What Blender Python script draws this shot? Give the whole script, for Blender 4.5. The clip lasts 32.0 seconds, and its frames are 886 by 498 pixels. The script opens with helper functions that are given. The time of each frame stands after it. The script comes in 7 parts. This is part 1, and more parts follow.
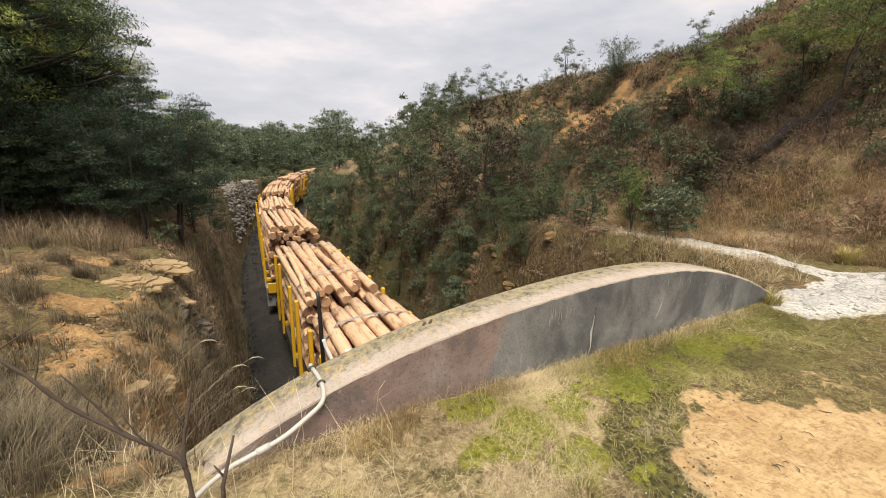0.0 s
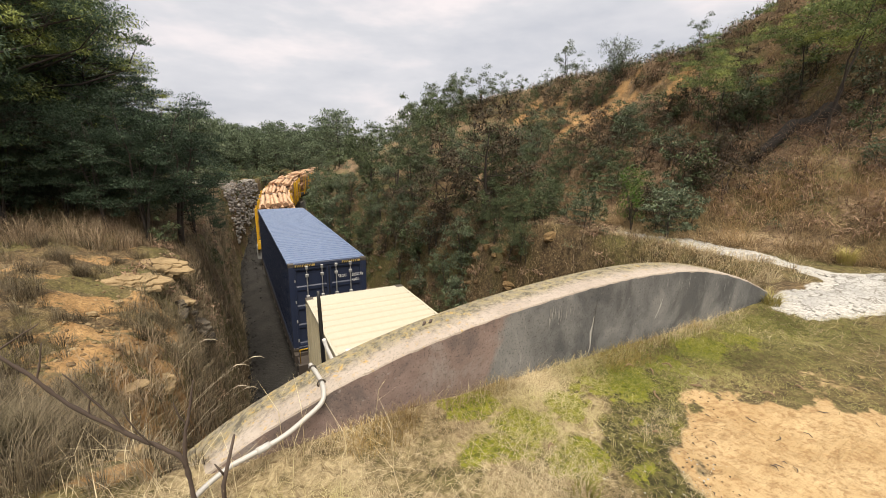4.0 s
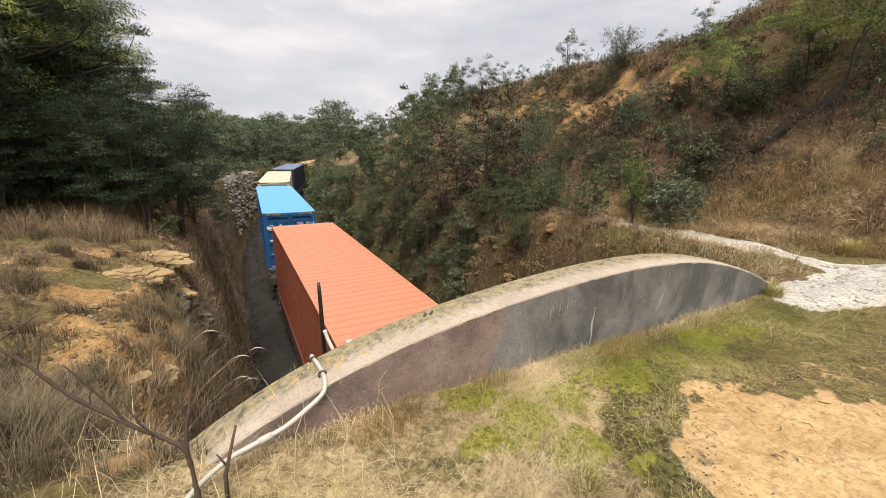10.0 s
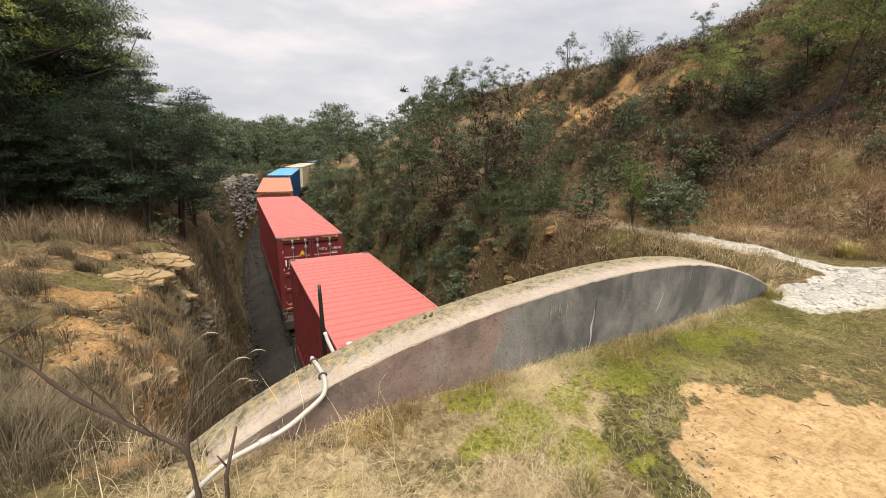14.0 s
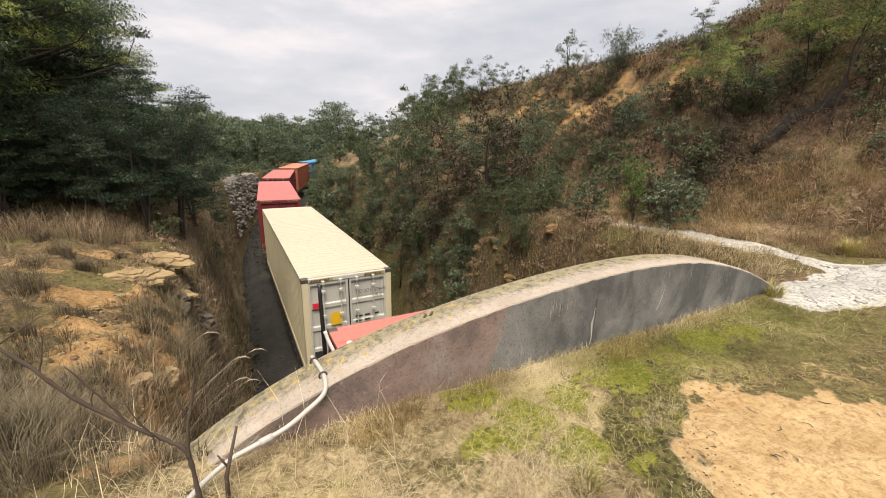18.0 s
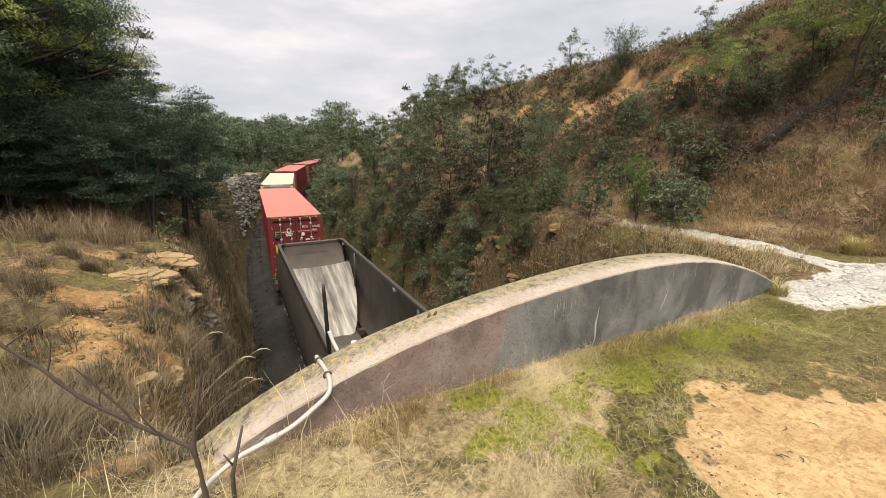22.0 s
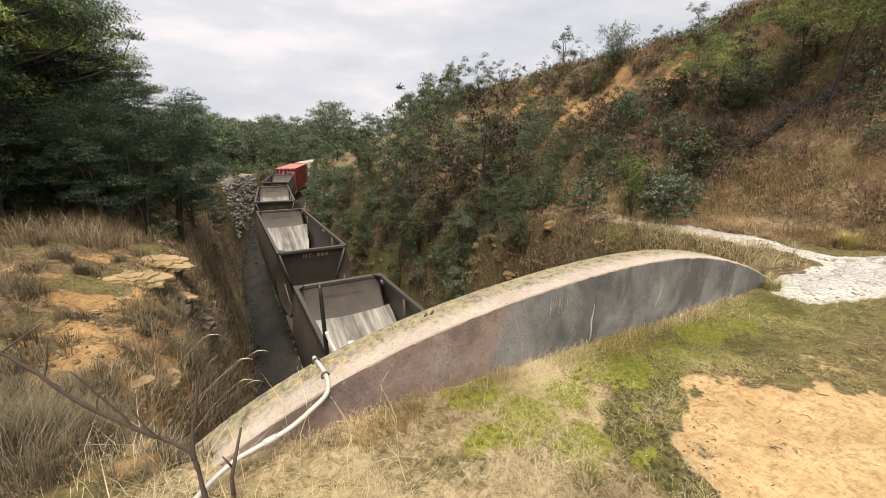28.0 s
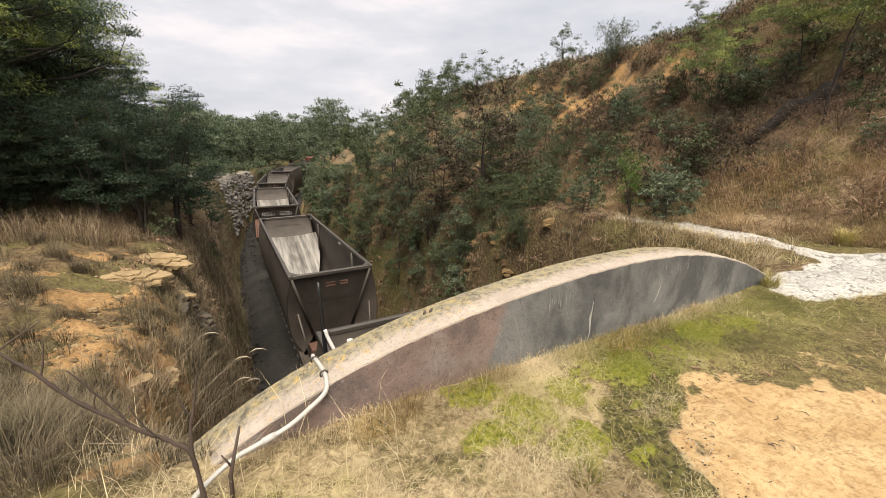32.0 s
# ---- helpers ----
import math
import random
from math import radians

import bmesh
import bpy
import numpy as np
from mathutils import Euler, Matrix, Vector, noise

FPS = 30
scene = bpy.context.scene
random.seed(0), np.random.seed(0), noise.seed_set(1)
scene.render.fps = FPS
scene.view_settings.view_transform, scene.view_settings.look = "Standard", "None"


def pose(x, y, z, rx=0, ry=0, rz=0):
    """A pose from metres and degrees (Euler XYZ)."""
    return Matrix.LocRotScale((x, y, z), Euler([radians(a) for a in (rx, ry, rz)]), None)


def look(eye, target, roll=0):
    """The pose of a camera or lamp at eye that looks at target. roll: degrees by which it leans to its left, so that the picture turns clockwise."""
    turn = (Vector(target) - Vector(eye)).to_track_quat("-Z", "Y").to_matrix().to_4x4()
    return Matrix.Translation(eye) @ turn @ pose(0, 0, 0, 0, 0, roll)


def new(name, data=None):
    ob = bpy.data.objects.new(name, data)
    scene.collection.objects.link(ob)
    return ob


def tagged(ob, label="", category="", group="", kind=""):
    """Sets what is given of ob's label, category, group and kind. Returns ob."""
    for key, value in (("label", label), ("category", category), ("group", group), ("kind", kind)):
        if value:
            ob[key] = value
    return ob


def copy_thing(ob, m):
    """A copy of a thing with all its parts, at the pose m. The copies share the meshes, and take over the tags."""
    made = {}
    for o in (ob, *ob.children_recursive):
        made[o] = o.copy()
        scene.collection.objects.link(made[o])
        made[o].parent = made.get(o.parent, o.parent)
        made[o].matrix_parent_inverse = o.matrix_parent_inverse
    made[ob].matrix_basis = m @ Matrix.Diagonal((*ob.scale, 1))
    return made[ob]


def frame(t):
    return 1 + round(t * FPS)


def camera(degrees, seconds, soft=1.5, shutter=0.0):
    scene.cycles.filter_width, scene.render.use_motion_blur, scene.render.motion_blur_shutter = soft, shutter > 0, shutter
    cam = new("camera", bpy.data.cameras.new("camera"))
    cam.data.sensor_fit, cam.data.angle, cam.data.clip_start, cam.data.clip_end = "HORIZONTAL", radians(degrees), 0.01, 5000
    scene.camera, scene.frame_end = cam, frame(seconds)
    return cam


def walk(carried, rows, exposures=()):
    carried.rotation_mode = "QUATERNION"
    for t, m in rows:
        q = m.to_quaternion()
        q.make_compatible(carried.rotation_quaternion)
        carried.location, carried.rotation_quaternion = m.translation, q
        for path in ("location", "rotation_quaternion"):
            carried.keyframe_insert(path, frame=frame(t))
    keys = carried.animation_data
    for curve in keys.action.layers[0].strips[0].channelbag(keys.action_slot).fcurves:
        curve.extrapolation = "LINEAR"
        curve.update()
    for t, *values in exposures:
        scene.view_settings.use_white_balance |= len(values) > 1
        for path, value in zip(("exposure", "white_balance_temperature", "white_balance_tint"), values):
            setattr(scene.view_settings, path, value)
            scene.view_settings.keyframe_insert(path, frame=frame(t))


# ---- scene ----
cam = camera(96.67, 32.0, soft=0.7, shutter=0.3)

# seconds, x, y, z, turn, tilt, lean (degrees)
PATH = [
    (0, -2.562, 0.004, 7.437, -28.58, 76.09, 1.27),
    (1, -2.564, 0.001, 7.439, -28.54, 76.17, 1.37),
    (2, -2.565, 0.001, 7.438, -28.51, 76.13, 1.43),
    (3, -2.566, 0.000, 7.438, -28.56, 76.08, 1.42),
    (3.5, -2.567, 0.000, 7.440, -28.61, 76.07, 1.43),
    (5.5, -2.566, -0.000, 7.440, -28.59, 75.92, 1.44),
    (6, -2.564, 0.001, 7.438, -28.55, 75.79, 1.45),
    (7, -2.562, 0.005, 7.434, -28.58, 75.49, 1.47),
    (8, -2.558, 0.007, 7.434, -28.66, 75.20, 1.44),
    (9, -2.557, 0.009, 7.433, -28.65, 75.00, 1.37),
    (10, -2.560, 0.009, 7.431, -28.49, 74.91, 1.30),
    (11, -2.563, 0.007, 7.432, -28.40, 74.98, 1.32),
    (12, -2.567, -0.002, 7.435, -28.35, 75.19, 1.32),
    (13, -2.566, -0.003, 7.435, -28.32, 75.26, 1.31),
    (14, -2.564, -0.002, 7.434, -28.45, 75.27, 1.31),
    (14.5, -2.561, -0.004, 7.436, -28.55, 75.27, 1.30),
    (16.5, -2.561, -0.001, 7.436, -28.59, 75.15, 1.27),
    (17, -2.561, 0.001, 7.434, -28.56, 75.10, 1.25),
    (18, -2.561, 0.003, 7.434, -28.44, 75.04, 1.15),
    (19, -2.563, 0.003, 7.435, -28.24, 75.02, 1.03),
    (20, -2.565, 0.003, 7.438, -28.08, 74.98, 0.93),
    (21, -2.568, 0.004, 7.437, -28.05, 74.98, 0.93),
    (22, -2.568, 0.005, 7.437, -28.06, 74.94, 0.92),
    (23, -2.570, 0.002, 7.437, -28.22, 74.91, 0.87),
    (24, -2.572, -0.001, 7.438, -28.36, 74.96, 0.83),
    (25, -2.573, -0.002, 7.440, -28.40, 74.96, 0.74),
    (25.5, -2.573, -0.007, 7.439, -28.45, 74.94, 0.67),
    (27.5, -2.573, -0.007, 7.444, -28.70, 74.86, 0.41),
    (28, -2.570, -0.004, 7.442, -28.61, 74.79, 0.32),
    (29, -2.568, -0.001, 7.441, -28.51, 74.52, 0.22),
    (30, -2.571, -0.004, 7.441, -28.64, 74.28, 0.28),
    (31, -2.570, 0.003, 7.439, -28.84, 74.25, 0.35),
    (32, -2.568, 0.002, 7.442, -28.83, 74.42, 0.30),
]


def held(x, y, z, turn, tilt, lean):
    return Matrix.Translation((x, y, z)) @ Euler((0, 0, radians(turn))).to_matrix().to_4x4() @ Euler((radians(tilt), 0, 0)).to_matrix().to_4x4() @ Euler((0, 0, radians(lean))).to_matrix().to_4x4()


walk(cam, [(t, held(*p)) for t, *p in PATH], [(0, 1.80), (11, 1.81), (22, 1.86), (32, 1.92)])

# ---- overcast daylight ----
SUN_AZ, SUN_EL = radians(-160), radians(67)
world = bpy.data.worlds.new("sky")
scene.world = world
world.use_nodes = True
wt = world.node_tree
wt.nodes.clear()


def wnode(kind, **values):
    n = wt.nodes.new(kind)
    for k, v in values.items():
        n.inputs[k].default_value = v
    return n


w_out = wnode("ShaderNodeOutputWorld")
w_bg = wnode("ShaderNodeBackground", Strength=0.283)
w_sky = wt.nodes.new("ShaderNodeTexSky")
w_sky.sky_type, w_sky.sun_disc, w_sky.sun_elevation, w_sky.sun_rotation = "NISHITA", False, SUN_EL, SUN_AZ
w_sky.dust_density = 3.0
w_dim = wt.nodes.new("ShaderNodeMix")
w_dim.data_type, w_dim.blend_type = "RGBA", "MULTIPLY"
w_dim.inputs[0].default_value = 1.0
w_dim.inputs[7].default_value = (0.08, 0.08, 0.08, 1)
wt.links.new(w_sky.outputs[0], w_dim.inputs[6])
w_tc = wt.nodes.new("ShaderNodeTexCoord")
w_map = wt.nodes.new("ShaderNodeMapping")
w_map.inputs["Scale"].default_value = (1.0, 1.0, 3.2)
wt.links.new(w_tc.outputs["Generated"], w_map.inputs["Vector"])
w_n = wnode("ShaderNodeTexNoise", Scale=2.6, Detail=5.0, Roughness=0.55)
wt.links.new(w_map.outputs[0], w_n.inputs["Vector"])
w_r = wt.nodes.new("ShaderNodeValToRGB")
w_r.color_ramp.elements[0].position, w_r.color_ramp.elements[0].color = 0.33, (0.68, 0.69, 0.74, 1)
w_r.color_ramp.elements[1].position, w_r.color_ramp.elements[1].color = 0.64, (1.06, 0.97, 0.965, 1)
e = w_r.color_ramp.elements.new(0.5)
e.color = (0.82, 0.81, 0.84, 1)
wt.links.new(w_n.outputs[0], w_r.inputs[0])
w_mix = wt.nodes.new("ShaderNodeMix")
w_mix.data_type = "RGBA"
w_mix.inputs[0].default_value = 0.92
wt.links.new(w_dim.outputs[2], w_mix.inputs[6])
wt.links.new(w_r.outputs[0], w_mix.inputs[7])
wt.links.new(w_mix.outputs[2], w_bg.inputs[0])
wt.links.new(w_bg.outputs[0], w_out.inputs[0])

sun = new("sun", bpy.data.lights.new("sun", "SUN"))
sun.data.energy, sun.data.angle, sun.data.color = 1.75, radians(30), (1.0, 0.90, 0.74)
sun.matrix_world = look((math.sin(SUN_AZ) * 50, math.cos(SUN_AZ) * 50, 50 * math.tan(SUN_EL)), (0, 0, 0))

# ---- materials ----


class Nodes:
    def __init__(self, name):
        self.m = bpy.data.materials.new(name)
        self.m.use_nodes = True
        self.t = self.m.node_tree
        self.b = self.t.nodes["Principled BSDF"]
        self.tc = self.t.nodes.new("ShaderNodeTexCoord")

    def link(self, a, b):
        self.t.links.new(a, b)

    def noise(self, scale, detail=4, rough=0.6, stretch=None, coords="Object", distortion=0.0):
        n = self.t.nodes.new("ShaderNodeTexNoise")
        n.inputs["Scale"].default_value, n.inputs["Detail"].default_value, n.inputs["Roughness"].default_value = scale, detail, rough
        n.inputs["Distortion"].default_value = distortion
        src = self.tc.outputs[coords]
        if stretch:
            mp = self.t.nodes.new("ShaderNodeMapping")
            mp.inputs["Scale"].default_value = stretch
            self.link(src, mp.inputs["Vector"])
            src = mp.outputs[0]
        self.link(src, n.inputs["Vector"])
        return n.outputs[0]

    def ramp(self, fac, stops):
        r = self.t.nodes.new("ShaderNodeValToRGB")
        el = r.color_ramp.elements
        while len(el) < len(stops):
            el.new(0.5)
        for k, (p, c) in enumerate(stops):
            el[k].position, el[k].color = p, (c, c, c, 1) if isinstance(c, (int, float)) else (*c, 1)
        self.link(fac, r.inputs[0])
        return r.outputs[0]

    def mix(self, fac, a, b, mode="MIX"):
        n = self.t.nodes.new("ShaderNodeMix")
        n.data_type, n.blend_type = "RGBA", mode
        for sock, v in ((n.inputs[0], fac), (n.inputs[6], a), (n.inputs[7], b)):
            if isinstance(v, (int, float)):
                sock.default_value = v
            elif isinstance(v, tuple):
                sock.default_value = (*v, 1)
            else:
                self.link(v, sock)
        return n.outputs[2]

    def math(self, op, a, b=0.0):
        n = self.t.nodes.new("ShaderNodeMath")
        n.operation = op
        for sock, v in ((n.inputs[0], a), (n.inputs[1], b)):
            if isinstance(v, (int, float)):
                sock.default_value = v
            else:
                self.link(v, sock)
        return n.outputs[0]

    def attr(self, name):
        n = self.t.nodes.new("ShaderNodeAttribute")
        n.attribute_name = name
        return n.outputs["Fac"]

    def random(self):
        return self.t.nodes.new("ShaderNodeObjectInfo").outputs["Random"]

    def island(self):
        return self.t.nodes.new("ShaderNodeNewGeometry").outputs["Random Per Island"]

    def bump(self, height, strength=0.4, distance=0.01):
        n = self.t.nodes.new("ShaderNodeBump")
        n.inputs["Strength"].default_value, n.inputs["Distance"].default_value = strength, distance
        self.link(height, n.inputs["Height"])
        self.link(n.outputs[0], self.b.inputs["Normal"])

    def done(self, color, rough=0.8, metal=0.0, spec=None):
        for key, v in (("Base Color", color), ("Roughness", rough), ("Metallic", metal)):
            if isinstance(v, (int, float)):
                self.b.inputs[key].default_value = v
            elif isinstance(v, tuple):
                self.b.inputs[key].default_value = (*v, 1)
            else:
                self.link(v, self.b.inputs[key])
        if spec is not None:
            self.b.inputs["Specular IOR Level"].default_value = spec
        return self.m


def plain(name, c, rough=0.6, metal=0.0, vary=0.25, scale=8.0, bump=0.15):
    """Paint or stuff of one hue with wear at two scales."""
    n = Nodes(name)
    a, b = n.noise(scale, 6), n.noise(scale * 0.13, 3)
    lo, hi = tuple(v * (1 - vary) for v in c), tuple(min(1, v * (1 + vary)) for v in c)
    col = n.mix(n.ramp(b, [(0.35, 0.0), (0.65, 1.0)]), n.mix(a, lo, hi), tuple(v * (1 - vary * 0.6) for v in c))
    n.bump(a, bump, 0.004)
    return n.done(col, n.ramp(a, [(0.3, max(0.05, rough - 0.12)), (0.7, min(1, rough + 0.1))]), metal)


def steel_paint(name, c, dirt=(0.12, 0.09, 0.07), rust=(0.16, 0.06, 0.025), amount=0.5, rough=0.42):
    """Container paint: faded, streaked with dirt down the walls, a few rust spots."""
    n = Nodes(name)
    fade = n.noise(0.7, 4)
    streak = n.noise(3.0, 5, 0.65, (3.0, 3.0, 0.25))
    fine = n.noise(35, 4)
    spots = n.noise(5.0, 8, 0.7)
    pale = tuple(min(1, v * 0.85 + 0.015 + 0.05 * v) for v in c)
    col = n.mix(n.ramp(fade, [(0.35, 0.0), (0.7, 0.6)]), c, pale)
    col = n.mix(n.ramp(streak, [(0.5, 0.0), (0.8, amount)]), col, dirt)
    col = n.mix(n.ramp(spots, [(0.69, 0.0), (0.74, 0.85)]), col, rust)
    col = n.mix(n.math("MULTIPLY", fine, 0.10), col, tuple(v * 0.7 + 0.03 for v in c))
    n.bump(fine, 0.06, 0.003)
    return n.done(col, n.ramp(streak, [(0.3, rough), (0.8, rough + 0.25)]))

# ---- mesh helpers ----


def mesh_of(name, verts, faces, materials=(), smooth=False, slots=None):
    me = bpy.data.meshes.new(name)
    me.from_pydata([tuple(map(float, v)) for v in verts], [], [tuple(map(int, f)) for f in faces])
    for m in materials:
        me.materials.append(m)
    if slots is not None:
        me.polygons.foreach_set("material_index", np.asarray(slots, dtype=np.int32))
    if smooth:
        me.polygons.foreach_set("use_smooth", np.ones(len(me.polygons), dtype=bool))
    return me


def quads_mesh(name, verts, material, smooth=False):
    """A mesh of loose faces: verts is an array (faces, corners, 3)."""
    v = np.asarray(verts, dtype=np.float32)
    n, k = v.shape[:2]
    me = bpy.data.meshes.new(name)
    me.vertices.add(n * k)
    me.vertices.foreach_set("co", v.reshape(-1))
    me.loops.add(n * k)
    me.loops.foreach_set("vertex_index", np.arange(n * k, dtype=np.int32))
    me.polygons.add(n)
    me.polygons.foreach_set("loop_start", np.arange(0, n * k, k, dtype=np.int32))
    me.polygons.foreach_set("loop_total", np.full(n, k, dtype=np.int32))
    if smooth:
        me.polygons.foreach_set("use_smooth", np.ones(n, dtype=bool))
    me.materials.append(material)
    me.update(calc_edges=True)
    return me


def grid_mesh(name, P, material, keep=None, smooth=True):
    """A sheet from an array of points (rows, columns, 3)."""
    r, c = P.shape[:2]
    idx = np.arange(r * c).reshape(r, c)
    q = np.stack([idx[:-1, :-1], idx[:-1, 1:], idx[1:, 1:], idx[1:, :-1]], -1).reshape(-1, 4)
    if keep is not None:
        q = q[keep.reshape(-1)]
    n = len(q)
    me = bpy.data.meshes.new(name)
    me.vertices.add(r * c)
    me.vertices.foreach_set("co", P.astype(np.float32).reshape(-1))
    me.loops.add(n * 4)
    me.loops.foreach_set("vertex_index", q.astype(np.int32).reshape(-1))
    me.polygons.add(n)
    me.polygons.foreach_set("loop_start", np.arange(0, n * 4, 4, dtype=np.int32))
    me.polygons.foreach_set("loop_total", np.full(n, 4, dtype=np.int32))
    me.polygons.foreach_set("use_smooth", np.full(n, smooth, dtype=bool))
    me.materials.append(material)
    me.update(calc_edges=True)
    return me


def part(name, data, material=None, parent=None, label="", at=None):
    """Links a bmesh or mesh as one object, under a thing or a part."""
    if isinstance(data, bmesh.types.BMesh):
        bm, data = data, bpy.data.meshes.new(name)
        bm.to_mesh(bm_clean(bm, data))
        bm.free()
    if material is not None and not data.materials:
        data.materials.append(material)
    ob = new(name, data)
    if parent is not None:
        ob.parent = parent
    if at is not None:
        ob.matrix_basis = at
    if label:
        tagged(ob, label)
    return ob


def bm_clean(bm, data):
    bm.normal_update()
    return data


def box(bm, x0, x1, y0, y1, z0, z1, bevel=0.0):
    vs = [bm.verts.new(p) for p in ((x0, y0, z0), (x1, y0, z0), (x1, y1, z0), (x0, y1, z0), (x0, y0, z1), (x1, y0, z1), (x1, y1, z1), (x0, y1, z1))]
    fs = [bm.faces.new([vs[i] for i in f]) for f in ((3, 2, 1, 0), (4, 5, 6, 7), (0, 1, 5, 4), (1, 2, 6, 5), (2, 3, 7, 6), (3, 0, 4, 7))]
    if bevel:
        es = {e for f in fs for e in f.edges}
        bmesh.ops.bevel(bm, geom=list(es), offset=bevel, segments=1, affect="EDGES")
    return bm


def boxes(*specs, bevel=0.0):
    bm = bmesh.new()
    for s in specs:
        box(bm, *s, bevel=bevel)
    return bm


def tube_data(points, radii, sides=7, cap=True):
    P = [Vector(p) for p in points]
    verts, faces = [], []
    for k, p in enumerate(P):
        d = (P[min(k + 1, len(P) - 1)] - P[max(k - 1, 0)]).normalized()
        a = d.cross(Vector((0.31, 0.22, 0.92) if abs(d.z) < 0.9 else (1, 0.1, 0))).normalized()
        b = d.cross(a)
        for j in range(sides):
            w = 2 * math.pi * j / sides
            verts.append(p + (a * math.cos(w) + b * math.sin(w)) * radii[k])
    for k in range(len(P) - 1):
        for j in range(sides):
            j2 = (j + 1) % sides
            faces.append((k * sides + j, k * sides + j2, (k + 1) * sides + j2, (k + 1) * sides + j))
    if cap:
        faces.append(tuple(range(sides))[::-1])
        faces.append(tuple((len(P) - 1) * sides + j for j in range(sides)))
    return verts, faces


def tubes(name, list_of, material, sides=7, smooth=True):
    V, F = [], []
    for pts, rad in list_of:
        v, f = tube_data(pts, rad, sides)
        F += [tuple(i + len(V) for i in g) for g in f]
        V += v
    return mesh_of(name, V, F, (material,), smooth)


def thing(name, label, category, group="", at=None, kind=""):
    ob = new(name)
    if at is not None:
        ob.matrix_basis = at
    return tagged(ob, label, category, group, kind)


# ---- plan: the line of the track, and the lie of the land ----
BEND, RADIUS = 20.5, 140.0      # the track is straight to BEND, then turns right
DECK = 5.94                     # level of the ground on the bridge
FACE, BACK = 1.87, 2.19         # inner and outer face of the parapet


def on_track(s, q=0.0, z=0.0):
    """A pose on the track, s metres along it and q to its right."""
    if s <= BEND:
        return pose(q, s, z)
    a = (s - BEND) / RADIUS
    return pose(RADIUS - (RADIUS - q) * math.cos(a), BEND + (RADIUS - q) * math.sin(a), z, 0, 0, -math.degrees(a))


def track_sq(x, y):
    """Arc length and offset to the right for arrays of places."""
    a = np.arctan2(y - BEND, RADIUS - x)
    r = np.hypot(RADIUS - x, y - BEND)
    bent = y > BEND
    return np.where(bent, BEND + np.where(a < 0, a + 2 * np.pi, a) * RADIUS, y), np.where(bent, RADIUS - r, x)


def hash2(i, j, seed):
    h = np.sin(i * 127.1 + j * 311.7 + seed * 74.7) * 43758.5453
    return h - np.floor(h)


def value_noise(x, y, seed=0):
    i, j = np.floor(x), np.floor(y)
    u, v = x - i, y - j
    u, v = u * u * (3 - 2 * u), v * v * (3 - 2 * v)
    return (hash2(i, j, seed) * (1 - u) + hash2(i + 1, j, seed) * u) * (1 - v) + (hash2(i, j + 1, seed) * (1 - u) + hash2(i + 1, j + 1, seed) * u) * v


def fbm(x, y, scale, octaves=4, seed=0):
    total, amp, norm = 0.0, 1.0, 0.0
    for k in range(octaves):
        total = total + amp * value_noise(x * scale * 2 ** k + 17 * k, y * scale * 2 ** k - 9 * k, seed + k)
        norm += amp
        amp *= 0.5
    return total / norm - 0.5


def step(a, b, v):
    w = np.clip((v - a) / (b - a), 0, 1)
    return w * w * (3 - 2 * w)


def land(x, y):
    """Height of the land at arrays x, y."""
    x, y = np.asarray(x, dtype=float), np.asarray(y, dtype=float)
    s, q = track_sq(x, y)
    wob = fbm(s, q * 0.6, 0.35, 3, 5) * 0.9 + fbm(s, q * 0.9, 1.1, 2, 6) * 0.35 * (1 - step(12, 18, s))
    ql = -q + wob * 0.75 * step(1.9, 2.8, np.abs(q))
    qr = q + wob * 0.75 * step(1.9, 2.8, np.abs(q))
    drop = step(18, 60, s)
    left = np.interp(ql, [0, 1.9, 2.5, 2.85, 3.2, 3.5, 4.0, 5.5, 9.0, 40], [-0.38, -0.38, -0.55, 0.6, 3.0, 4.55, 5.15, 5.5, 5.7, 6.5]) - step(2.5, 4.5, ql) * drop * 2.2
    right = np.interp(qr, [0, 1.9, 2.4, 2.75, 3.25, 3.75, 4.25, 5.3, 8.0, 10.4, 11.3, 12.5, 40, 300], [-0.38, -0.38, -0.55, 0.6, 2.7, 4.4, 5.4, 5.9, 7.9, 9.1, 10.4, 10.7, 12.0, 12.0])
    right = right - step(6.0, 11.0, qr) * step(26, 62, s) * 3.6 - step(2.5, 4.5, qr) * drop * 0.9
    right = right + 2.1 * step(8.6, 11.6, qr) * (1 - step(4.0, 9.0, s)) + 0.25 * step(9.5, 11.2, qr) * (1 - step(14, 20, s))
    z = np.where(q < 0, left, right)
    rough = fbm(x, y, 0.8, 4, 2) * 0.5 * step(2.4, 4.0, np.abs(q)) + fbm(x, y, 0.11, 3, 3) * 2.4 * step(9, 30, np.abs(q))
    z = z + rough + (fbm(x, y, 2.6, 3, 71) * 0.22 + fbm(x, y, 7.0, 2, 72) * 0.09) * step(3.0, 3.7, np.abs(q)) * (1 - step(16, 24, y))
    z = z + np.maximum(0, 5.87 + fbm(x, y, 1.3, 3, 9) * 0.14 - z) * step(3.5, 4.1, q) * (1 - step(6.5, 9.5, s))
    # the made ground on the bridge and round it
    near = (1 - step(2.0, 5.2, y)) * step(-16, -9, y)
    flat = DECK + fbm(x, y, 0.7, 4, 11) * 0.12 + 0.05 * step(2.2, 4.5, x) - 0.25 * step(-3.3, -5.5, x)
    z = np.where((np.abs(q) < 7.5), z + (flat - z) * near * step(2.55, 3.1, np.abs(q)) * (1 - step(5.0, 6.6, q)), z)
    return z


